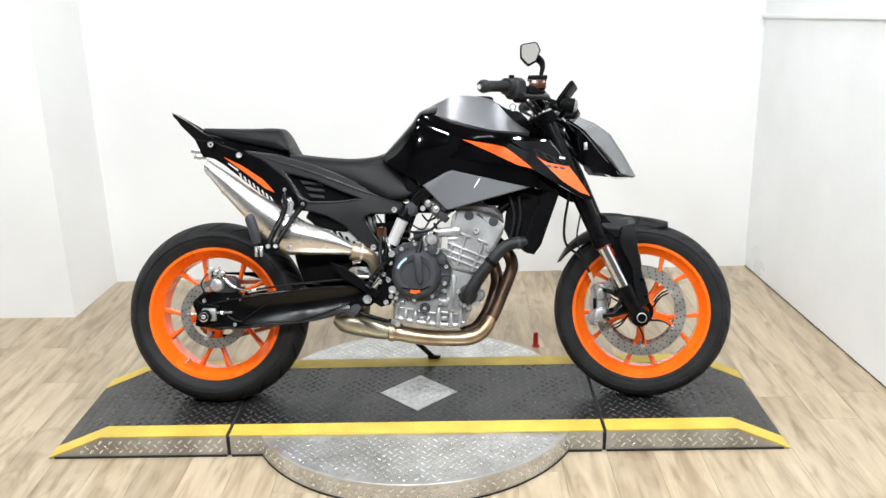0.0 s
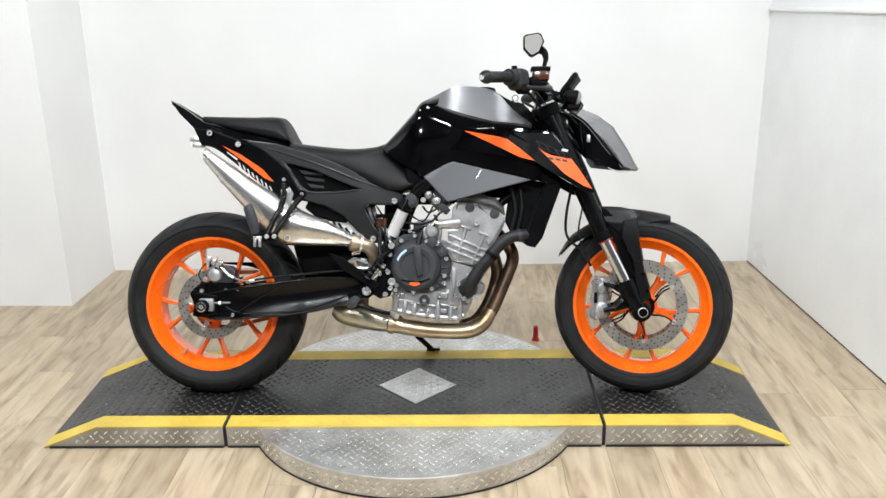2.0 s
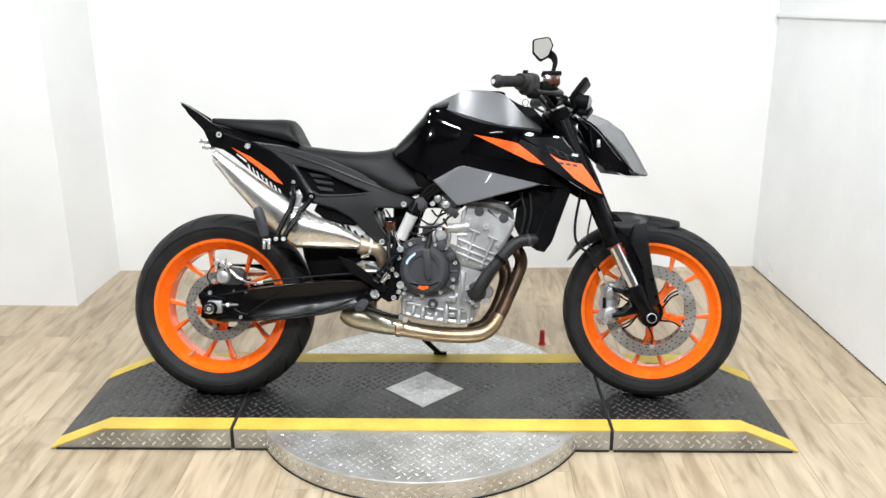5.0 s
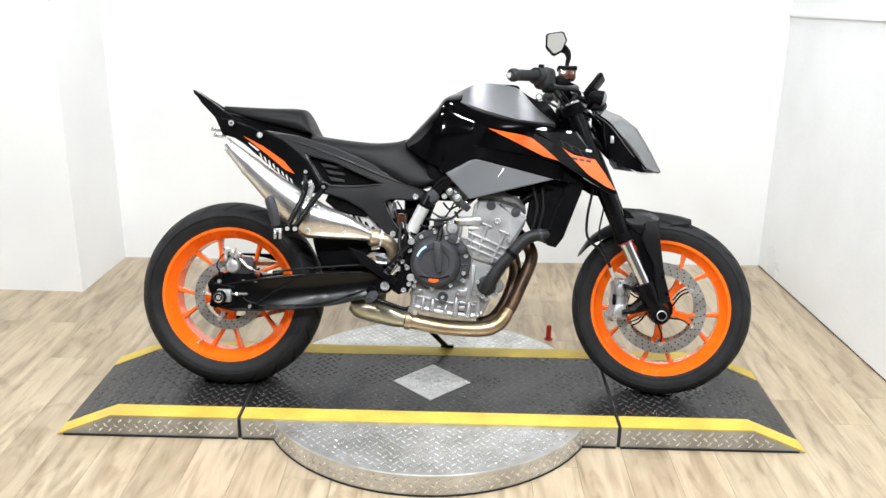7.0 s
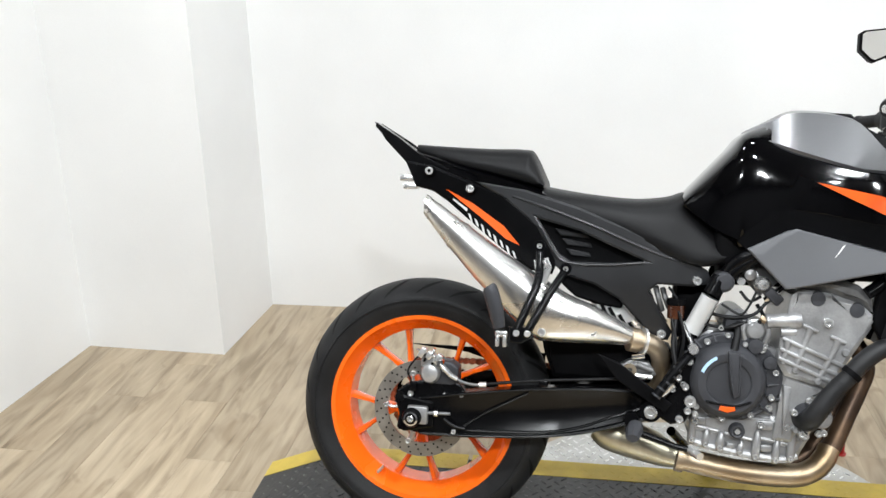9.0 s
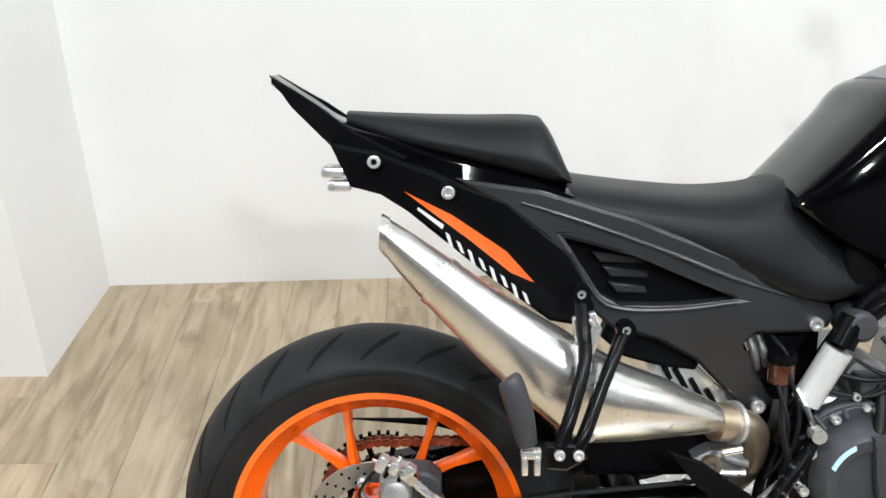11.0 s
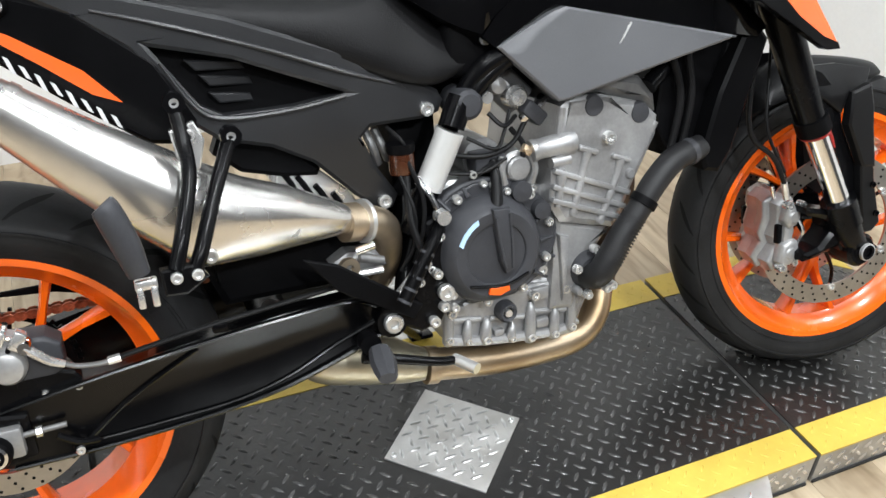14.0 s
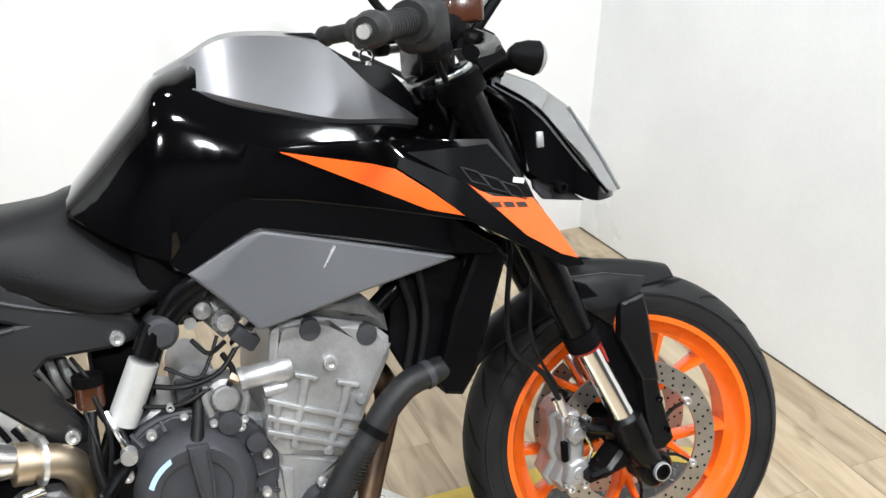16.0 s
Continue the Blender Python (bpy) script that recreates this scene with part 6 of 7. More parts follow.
for x, z in ((0.118, 0.860), (0.014, 0.900)):
    part("tail_boss", lathed([(0, -0.115), (0.010, -0.114), (0.014, -0.108), (0.015, -0.07), (0, -0.07)], 20, Matrix.Translation((x, 0.022 if x > 0.1 else 0.045, z))), MATT, tail)
    one_bolt((x, -0.092 if x > 0.1 else -0.068, z), 0.0095, 0.006, tail)
for k, (x, z) in enumerate(((-0.048, 0.882), (-0.039, 0.862))):
    part("tail_bracket", boxed((x, -0.02, z), (0.034, 0.05, 0.015), pose(0, 0, 0), 0.004), CASTLIGHT, bike, "bare metal plate bracket")
part("tail_wing", panel([[(-0.140, 1.019), (-0.110, 0.974), (-0.050, 0.918), (-0.020, 0.868), (0.030, 0.858), (0.060, 0.905), (-0.020, 0.942), (-0.068, 0.976)]], lambda x, z: between(x, [(-0.11, -0.010), (-0.05, -0.030), (0.06, -0.058)]), 0.008, 0.003), SATIN, tail)
part("tail_wing", flip_y(panel([[(-0.140, 1.019), (-0.110, 0.974), (-0.050, 0.918), (-0.020, 0.868), (0.030, 0.858), (0.060, 0.905), (-0.020, 0.942), (-0.068, 0.976)]], lambda x, z: between(x, [(-0.11, -0.010), (-0.05, -0.030), (0.06, -0.058)]), 0.008, 0.003)), SATIN, tail)
# Dark block added to cover a bright gap below the seat nose.
part("seat_bridge", boxed((0.735, MID, 0.755), (0.11, 0.245, 0.10), None, 0.015, 3), MATT, bike, "added dark block filling the gap under the seat nose")
# charcoal side panel with an open triangular vent
SP_UP = [(0.128, 0.878), (0.247, 0.862), (0.378, 0.824), (0.527, 0.765), (0.621, 0.718), (0.668, 0.692), (0.676, 0.676), (0.668, 0.660), (0.600, 0.690), (0.528, 0.708), (0.378, 0.772), (0.279, 0.797), (0.201, 0.838)]
SP_LOW = [(0.279, 0.797), (0.332, 0.716), (0.360, 0.700), (0.453, 0.700), (0.528, 0.708), (0.600, 0.690), (0.668, 0.660), (0.640, 0.654), (0.558, 0.657), (0.543, 0.643), (0.566, 0.593), (0.598, 0.545), (0.588, 0.526), (0.566, 0.526),
          (0.528, 0.559), (0.472, 0.618), (0.416, 0.650), (0.350, 0.668), (0.318, 0.694), (0.290, 0.749), (0.257, 0.795), (0.201, 0.838)]


def sp_skin(x, z):
    return between(x, [(0.12, -0.078), (0.25, -0.092), (0.40, -0.104), (0.55, -0.096), (0.68, -0.072)]) + 0.16 * max(0, 0.66 - z)


sub = part("side_cover", panel([SP_UP, SP_LOW], sp_skin, 0.022, 0.005), SIDEGREY, bike, "charcoal plastic side cover with a vent")
part("side_cover", flip_y(panel([SP_UP, SP_LOW], sp_skin, 0.022, 0.005)), SIDEGREY, bike)
part("cover_ridge", tubed([(x, sp_skin(x, z) - 0.004, z) for x, z in ((0.22, 0.846), (0.30, 0.822), (0.42, 0.780), (0.53, 0.736), (0.60, 0.712))], [0.003, 0.005, 0.005, 0.005, 0.003], 8, 4, flat=0.7), SIDEGREY, sub)
part("cover_ridge", tubed([(x, sp_skin(x, z) - 0.004, z) for x, z in ((0.290, 0.776), (0.325, 0.716), (0.360, 0.697), (0.44, 0.696), (0.525, 0.705))], [0.003, 0.005, 0.006, 0.005, 0.004], 8, 4, flat=0.7), SIDEGREY, sub)
# Matt black sheet added behind the vent for its shaded inside.
part("vent_back", panel([[(0.25, 0.83), (0.36, 0.81), (0.56, 0.735), (0.56, 0.69), (0.45, 0.68), (0.34, 0.68), (0.29, 0.71)]], lambda x, z: -0.066, 0.008, 0.0), MATT, sub)
for za, zb, xa, xb in ((0.774, 0.764, 0.322, 0.396), (0.752, 0.742, 0.338, 0.404), (0.728, 0.720, 0.348, 0.402)):
    part("vent_louvre", panel([[(xa, za), (xb, zb), (xb + 0.004, zb - 0.011), (xa + 0.012, za - 0.015)]], lambda x, z: -0.086 + 0.22 * (x - 0.32), 0.014, 0.002), SIDEGREY, sub)
for x, z in ((0.646, 0.668), (0.573, 0.541)):
    one_bolt((x, sp_skin(x, z) - 0.006, z), 0.0105, 0.008, sub)
part("inner_fender", panel([[(0.285, 0.57), (0.42, 0.55), (0.53, 0.52), (0.60, 0.50), (0.60, 0.42), (0.328, 0.42), (0.305, 0.48)]], lambda x, z: -0.055, 0.11, 0.01), MATT, bike, "matt black inner mudguard")

slot_plate = part("slotted_bracket", panel([[(0.405, 0.612), (0.440, 0.628), (0.480, 0.604), (0.530, 0.556), (0.540, 0.530), (0.50, 0.528), (0.43, 0.560)]], lambda x, z: -0.060, 0.006, 0.002), CASTLIGHT, bike, "bare slotted metal bracket")
# Black bars lie on the plate in place of shaded slots.
for k in range(4):
    x, z = 0.436 + 0.024 * k, 0.600 - 0.016 * k
    part("slot", tubed([(x - 0.008, -0.0655, z + 0.010), (x + 0.002, -0.0655, z - 0.006), (x + 0.010, -0.0655, z - 0.022)], 0.0042, 8, 2), MATT, slot_plate)

part("inner_cover", panel([[(0.350, 0.668), (0.400, 0.668), (0.448, 0.640), (0.486, 0.606), (0.480, 0.594), (0.43, 0.600), (0.375, 0.615), (0.340, 0.645)]], lambda x, z: -0.072, 0.03, 0.006), MATT, bike, "matt black inner cover above the silencer")

# ---- foot controls ----
foot = new("foot_controls")
foot.parent = bike
foot["label"] = "black foot peg hanger with brake pedal"
part("hanger_plate", panel([[(0.560, 0.365), (0.600, 0.342), (0.632, 0.350), (0.650, 0.39), (0.655, 0.470), (0.640, 0.520), (0.618, 0.51), (0.615, 0.44), (0.585, 0.40)]], lambda x, z: -0.122, 0.014, 0.004), FRAMEBLACK, foot)
peg_ob = part("foot_peg", tubed([(0.640, -0.128, 0.508), (0.618, -0.150, 0.490), (0.591, -0.158, 0.455), (0.561, -0.166, 0.412)], [0.008, 0.0095, 0.0105, 0.0105], 14, 3), SATIN, foot, "grey ribbed foot peg")
for k in range(5):
    p = Vector((0.607, -0.153, 0.476)).lerp(Vector((0.563, -0.1655, 0.415)), k / 4)
    d = Vector((-0.044, -0.012, -0.061)).normalized()
    part("peg_rib", rod(p - d * 0.002, p + d * 0.002, 0.0113, 12), COVER, peg_ob)
part("peg_bolt", rod((0.640, -0.125, 0.520), (0.640, -0.145, 0.520), 0.011), CASTLIGHT, foot)
part("heel_guard", panel([[(0.432, 0.495), (0.480, 0.478), (0.545, 0.432), (0.60, 0.392), (0.585, 0.372), (0.53, 0.405), (0.475, 0.440)]], lambda x, z: -0.138, 0.006, 0.002), MATT, foot, "black heel guard")
part("pedal_arm", tubed([(0.500, -0.140, 0.330), (0.545, -0.142, 0.318), (0.610, -0.148, 0.300), (0.640, -0.150, 0.296)], [0.009, 0.008, 0.007, 0.007], 12), FRAMEBLACK, foot)
part("pedal_pad", rod((0.640, -0.145, 0.296), (0.662, -0.182, 0.290), 0.009), CASTLIGHT, foot, "bright pedal tip")
part("pedal_pivot", rod((0.512, -0.150, 0.352), (0.512, -0.128, 0.352), 0.016, 20), SATIN, foot)
part("pedal_block", tubed([(0.522, -0.155, 0.345), (0.518, -0.185, 0.336), (0.514, -0.215, 0.328)], [0.016, 0.019, 0.014], 8, 2, flat=0.7), COVER, foot, "worn grey rubber pedal block")
for x, z, r in ((0.508, 0.358, 0.007), (0.612, 0.452, 0.008), (0.628, 0.432, 0.008), (0.640, 0.40, 0.013), (0.635, 0.378, 0.008), (0.618, 0.357, 0.009), (0.652, 0.372, 0.007), (0.635, 0.49, 0.008), (0.60, 0.425, 0.007)):
    one_bolt((x, -0.130, z), r, 0.008, foot)
part("master_cylinder", rod((0.600, -0.128, 0.438), (0.568, -0.128, 0.405), 0.011), CASTLIGHT, foot)
part("reservoir_hose", tubed([(0.602, -0.10, 0.578), (0.598, -0.118, 0.52), (0.606, -0.13, 0.47), (0.60, -0.13, 0.44)], 0.006, 10), HOSE, foot)
link = part("linkage", panel([[(0.480, 0.462), (0.505, 0.478), (0.548, 0.474), (0.566, 0.446), (0.54, 0.430), (0.50, 0.440)]], lambda x, z: -0.086 - 0.3 * (z - 0.45), 0.03, 0.008), CAST, bike, "bare metal linkage casting")
part("link_eye", lathed([(0.006, -0.104), (0.015, -0.104), (0.016, -0.09), (0.016, -0.06), (0.006, -0.06)], 20, Matrix.Translation((0.505, 0, 0.456)), True), GOLD, link)
part("link_pin", rod((0.520, -0.102, 0.470), (0.556, -0.100, 0.458), 0.007), CASTDARK, link)
part("link_rib", tubed([(0.486, -0.094, 0.450), (0.52, -0.096, 0.444), (0.556, -0.094, 0.442)], 0.006, 8, 3), CASTLIGHT, link)
# side stand on the far flank
stand = part("side_stand", tubed([(0.62, 0.10, 0.27), (0.66, 0.19, 0.215), (0.71, 0.275, 0.15), (0.745, 0.335, 0.106)], [0.012, 0.011, 0.010, 0.010], 12, 3), FRAMEBLACK, bike, "black side stand")
part("stand_foot", boxed((0.752, 0.343, 0.103), (0.05, 0.03, 0.010), None, 0.003), FRAMEBLACK, stand)

# ---- fork, front brake, mudguard ----
GUARDBLACK = material("smooth_black_moulding", (0.005, 0.005, 0.0055), 0.34, vary=0.15, scale=9, fine=260, bump=0.03, spec=0.2)
fork = new("front_fork")
fork.parent = bike
fork["label"] = "black upside-down front fork with polished legs"
for s in (-1, 1):
    y = -0.106
    flank_of = (lambda b: b) if s < 0 else far
    leg = part("upper_tube", flank_of(tubed([(1.146, y, 0.990), (1.18, y, 0.915), (1.25, y, 0.755), (1.335, y, 0.560)], [0.0265, 0.0275, 0.029, 0.0265], 24, 2, smooth=False)), FRAMEBLACK, fork)
    part("dust_seal", flank_of(rod((1.333, y, 0.566), (1.345, y, 0.540), 0.030, 24)), MATT, fork)
    part("red_ring", flank_of(rod((1.346, y, 0.537), (1.3475, y, 0.5335), 0.0262, 24)), REDPART, fork)
    part("stanchion", flank_of(rod((1.346, y, 0.538), (1.418, y, 0.392), 0.0215, 28)), CHROME, fork, "polished chrome leg")
    part("fork_foot", flank_of(tubed([(1.412, y, 0.402), (1.432, y, 0.358), (1.452, y * 0.98, 0.325), (1.474, y * 0.98, 0.300)], [0.027, 0.029, 0.026, 0.020], 18, 3)), FRAMEBLACK, fork)
    part("fork_web", flank_of(panel([[(1.345, 0.296), (1.380, 0.300), (1.425, 0.312), (1.447, 0.280), (1.474, 0.272), (1.490, 0.290), (1.488, 0.312), (1.472, 0.345), (1.461, 0.378), (1.417, 0.380), (1.362, 0.395), (1.342, 0.400), (1.345, 0.386), (1.400, 0.366), (1.405, 0.345), (1.378, 0.318), (1.345, 0.310)]], lambda x, z: -0.102, 0.045, 0.008)), FRAMEBLACK, fork)
    part("fork_collar", flank_of(rod((1.412, y, 0.404), (1.432, y, 0.358), 0.032, 24)), FRAMEBLACK, fork)
    part("axle_boss", flank_of(lathed([(0, -0.122), (0.026, -0.122), (0.032, -0.116), (0.033, -0.07), (0, -0.07)], 28, Matrix.Translation((1.466, 0, 0.300)))), FRAMEBLACK, fork)
    upper = [(1.404, 0.602), (1.447, 0.612), (1.452, 0.580), (1.456, 0.534), (1.468, 0.462), (1.438, 0.466), (1.416, 0.510), (1.398, 0.546)]
    part("fork_guard", flank_of(panel([upper], lambda x, z: -0.128 + 0.12 * max(0, z - 0.565), 0.016, 0.004)), GUARDBLACK, fork, "satin black fork guard")
    lower = [(1.437, 0.472), (1.467, 0.468), (1.476, 0.424), (1.496, 0.352), (1.480, 0.338), (1.459, 0.337), (1.446, 0.400)]
    part("guard_tail", flank_of(panel([lower], lambda x, z: -0.124, 0.014, 0.003)), GUARDBLACK, fork, "black lower end of the fork guard")
    flange = [(1.330, 0.648), (1.350, 0.640), (1.390, 0.600), (1.402, 0.545), (1.440, 0.470), (1.462, 0.338), (1.442, 0.345), (1.402, 0.470), (1.372, 0.545), (1.345, 0.600)]
    part("guard_flange", flank_of(panel([flange], lambda x, z: -0.108, 0.012, 0.002)), FRAMEBLACK, fork)
    web = [(1.330, 0.650), (1.395, 0.648), (1.470, 0.632), (1.450, 0.610), (1.404, 0.598), (1.392, 0.565), (1.345, 0.600)]
    part("mudguard_side", flank_of(panel([web], lambda x, z: -0.116 + 0.5 * max(0, z - 0.600) + 0.10 * max(0, x - 1.42), 0.006, 0.002)), GUARDBLACK, fork, "black web joining mudguard and fork")
    for gx, gz in ((1.468, 0.428), (1.482, 0.372)):
        hole = bmesh.new()
        bolt(hole, (gx, -0.127, gz), 0.006, 0.004)
        part("guard_bolt", flank_of(hole), GLOSS, fork)
for z, t in ((0.968, 0.03), (0.80, 0.035)):
    x = 1.155 + (0.968 - z) * 0.436
    part("triple_clamp", boxed((x, 0, z), (0.060, 0.27, t), STEER @ Matrix.Translation((x, 0, z)) @ pose(0, 0, 0, 0, -23.5, 0) @ Matrix.Translation((-x, 0, -z)), 0.010, 3), FRAMEBLACK, fork)
for s in (-1, 1):
    ring = lathed([(0.0, -0.018), (0.034, -0.018), (0.037, -0.012), (0.037, 0.014), (0.034, 0.018), (0.0, 0.018)], 28, Matrix.Translation((1.158, -0.106, 0.965)) @ pose(0, 0, 0, 0, -23.5, 0) @ pose(0, 0, 0, 90))
    part("clamp_collar", ring if s < 0 else far(ring), MATT, fork)
for s in (-1, 1):
    cap = lathed([(0, 0.010), (0.029, 0.010), (0.030, 0.022), (0.027, 0.025), (0.012, 0.025), (0.010, 0.021), (0, 0.021)], 28, Matrix.Translation((1.158, -0.106, 0.965)) @ pose(0, 0, 0, 0, -23.5, 0) @ pose(0, 0, 0, 90))
    part("fork_cap", cap if s < 0 else far(cap), CASTLIGHT, fork, "bright fork cap")
part("axle_nut", lathed([(0.009, -0.134), (0.014, -0.134), (0.016, -0.128), (0.016, -0.09), (0.009, -0.09)], 24, Matrix.Translation((1.468, 0, 0.300)), True), FRAMEBLACK, fork)
part("axle_ring", lathed([(0.0140, -0.1345), (0.0165, -0.1335), (0.0165, -0.128), (0.0140, -0.128)], 28, Matrix.Translation((1.468, 0, 0.300)), True), CALIPER, fork)
part("axle_cap", lathed([(0, -0.128), (0.010, -0.128), (0.022, -0.120), (0.024, -0.108), (0.024, -0.08), (0, -0.08)], 24, Matrix.Translation((1.468, 0, 0.300))), MATT, fork)
for s in (-1, 1):
    on_leg = (lambda b: b) if s < 0 else far
    c = part("front_caliper", on_leg(join(
        prismed([(1.321, 0.396), (1.340, 0.410), (1.356, 0.405), (1.366, 0.382), (1.360, 0.362), (1.366, 0.338), (1.361, 0.325), (1.372, 0.304), (1.354, 0.275), (1.318, 0.266), (1.305, 0.288), (1.322, 0.318), (1.316, 0.335), (1.324, 0.365)], "y", -0.058, 0.034, 0.008, 3),
        prismed([(1.328, 0.392), (1.343, 0.402), (1.358, 0.392), (1.360, 0.372), (1.352, 0.356), (1.334, 0.352), (1.324, 0.368)], "y", -0.078, -0.05, 0.010, 3),
        prismed([(1.322, 0.324), (1.340, 0.332), (1.356, 0.328), (1.364, 0.306), (1.352, 0.284), (1.326, 0.276), (1.314, 0.292)], "y", -0.078, -0.05, 0.010, 3),
        prismed([(1.330, 0.362), (1.350, 0.360), (1.350, 0.322), (1.328, 0.324)], "y", -0.070, -0.05, 0.005, 2))), CALIPER, bike, "silver four-piston front brake caliper")
    for zz, xx in ((0.375, 1.343), (0.305, 1.340)):
        part("piston_cap", on_leg(lathed([(0, -0.081), (0.010, -0.080), (0.013, -0.077), (0.0135, -0.06), (0, -0.06)], 22, Matrix.Translation((xx, 0, zz)))), CALIPER, c)
    # A black block paints the shade inside the pad slot.
    part("pad_slot", on_leg(boxed((1.322, -0.060, 0.342), (0.010, 0.012, 0.036), None, 0.002)), MATT, c)
    part("crossover_pipe", on_leg(tubed([(1.356, -0.070, 0.372), (1.366, -0.076, 0.345), (1.360, -0.070, 0.318)], 0.003, 8, 3)), CHROME, c)
    if s < 0:
        one_bolt((1.333, -0.068, 0.398), 0.009, 0.010, c)
        one_bolt((1.362, -0.068, 0.396), 0.006, 0.010, c)
        one_bolt((1.324, -0.068, 0.279), 0.009, 0.010, c)
        one_bolt((1.352, -0.068, 0.284), 0.007, 0.010, c)
        part("bleed_nipple", rod((1.326, -0.04, 0.405), (1.314, -0.045, 0.432), 0.004), CHROME, c)
part("brake_line", tubed([(1.312, -0.085, 0.420), (1.302, -0.090, 0.448), (1.274, -0.090, 0.500), (1.232, -0.090, 0.535), (1.218, -0.090, 0.570), (1.221, -0.088, 0.630), (1.234, -0.080, 0.700), (1.238, -0.060, 0.760)], 0.0045, 10), HOSE, bike)
part("hose_ferrule", rod((1.313, -0.085, 0.418), (1.301, -0.090, 0.450), 0.006, 12), CASTLIGHT, bike)
part("brake_line", tubed([(1.300, -0.09, 0.47), (1.262, -0.085, 0.55), (1.272, -0.07, 0.63), (1.290, -0.05, 0.70)], 0.003, 10), HOSE, bike)
part("red_stub", tubed([(1.364, -0.122, 0.538), (1.370, -0.122, 0.526), (1.378, -0.120, 0.508)], 0.0024, 8), REDPART, fork)


def mudguard():
    """An arched sheet over the front tyre, pointed in front."""
    keys = [(1.190, 0.478, 0.046, 0.010), (1.222, 0.528, 0.056, 0.026), (1.258, 0.558, 0.060, 0.034), (1.303, 0.586, 0.062, 0.042), (1.346, 0.618, 0.062, 0.056), (1.380, 0.630, 0.060, 0.062), (1.437, 0.629, 0.056, 0.054), (1.505, 0.620, 0.050, 0.036), (1.548, 0.611, 0.043, 0.022), (1.568, 0.605, 0.034, 0.014)]
    bm = bmesh.new()
    rings = []
    for p in smooth_path(keys, 4):
        x, z, half, drop = p
        ring = []
        for lift, sgn in ((0.0, 1), (-0.005, -1)):
            row = [(x, u * half / 4, z + lift - drop * abs(u / 4) ** 1.7) for u in range(-4, 5)]
            ring += row if sgn > 0 else row[::-1]
        rings.append([bm.verts.new(q) for q in ring])
    k = len(rings[0])
    for p, q in zip(rings, rings[1:]):
        for j in range(k):
            bm.faces.new((p[j], p[(j + 1) % k], q[(j + 1) % k], q[j]))
    bm.faces.new(rings[0])
    bm.faces.new(rings[-1])
    bmesh.ops.recalc_face_normals(bm, faces=bm.faces)
    return bm


part("front_mudguard", moved(mudguard(), ON_FRONT), GUARDBLACK, bike, "satin black front mudguard", angle=40)

# ---- headlamp, dash, bars ----
lamp_unit = part("headlamp", moved(loft([
    (1.240, [(0, 0.972), (0.040, 0.966), (0.070, 0.952), (0.066, 0.885), (0, 0.88)]),
    (1.296, [(0, 0.950), (0.050, 0.944), (0.094, 0.932), (0.090, 0.822), (0, 0.82)]),
    (1.345, [(0, 0.918), (0.050, 0.906), (0.097, 0.884), (0.092, 0.795), (0, 0.79)]),
    (1.395, [(0, 0.870), (0.046, 0.850), (0.088, 0.820), (0.084, 0.770), (0, 0.770)]),
    (1.425, [(0, 0.820), (0.040, 0.806), (0.074, 0.784), (0.070, 0.768), (0, 0.768)]),
    (1.445, [(0, 0.790), (0.026, 0.785), (0.048, 0.776), (0.046, 0.768), (0, 0.768)]),
], 3, round_profile=1, mid=0), STEER), GLOSS, bike, "black split headlamp with a clear lens", angle=24)
OUTER = [Vector((1.268, 0.012, 0.984)), Vector((1.332, 0.014, 0.957)), Vector((1.386, 0.014, 0.916)), Vector((1.430, 0.012, 0.845)), Vector((1.470, 0.010, 0.772))]
INNER = [Vector((1.252, 0.074, 0.964)), Vector((1.294, 0.100, 0.934)), Vector((1.322, 0.104, 0.906)), Vector((1.370, 0.096, 0.843)), Vector((1.424, 0.078, 0.780))]


def strip(rows, thick):
    """A shell over rows of points, thickened inwards."""
    bm = bmesh.new()
    back = Vector((-thick, 0, -thick * 0.5))
    front_v = [[bm.verts.new(p) for p in r] for r in rows]
    back_v = [[bm.verts.new(p + back) for p in r] for r in rows]
    for layer in (front_v, back_v):
        for p, q in zip(layer, layer[1:]):
            for i in range(len(p) - 1):
                bm.faces.new((p[i], p[i + 1], q[i + 1], q[i]))
    for f, g in ((front_v[0], back_v[0]), (front_v[-1], back_v[-1]), ([r[0] for r in front_v], [r[0] for r in back_v]), ([r[-1] for r in front_v], [r[-1] for r in back_v])):
        for i in range(len(f) - 1):
            bm.faces.new((f[i], f[i + 1], g[i + 1], g[i]))
    bmesh.ops.recalc_face_normals(bm, faces=bm.faces)
    return bm


def side(p, sgn):
    return Vector((p.x, p.y * sgn, p.z))


for sgn in (-1, 1):
    part("lens", moved(strip([[side(p, sgn) for p in OUTER], [side(p, sgn) for p in INNER]], 0.006), STEER), LENS, lamp_unit, "clear lens over a pale reflector", angle=20)
    part("light_guide", moved(tubed([side(p, sgn) + Vector((0.001, 0, 0.001)) for p in OUTER[2:]], [0.0022, 0.0030, 0.0022], 10), STEER), CLEARLENS, lamp_unit, "pale light guide strip")
    part("lens_edge", moved(tubed([side(p, sgn) for p in INNER], 0.0030, 8), STEER), GLOSS, lamp_unit, "black lens edge")
part("lamp_spine", moved(strip([[side(p, -1) for p in OUTER], [p + Vector((0.003, -p.y, 0.003)) for p in OUTER], [side(p, 1) for p in OUTER]], 0.008), STEER), GLOSS, lamp_unit, "black spine between the lenses")
part("reflector", boxed((1.312, -0.092, 0.874), (0.013, 0.010, 0.026), STEER, 0.003), CAST, lamp_unit, "bright reflector tab")
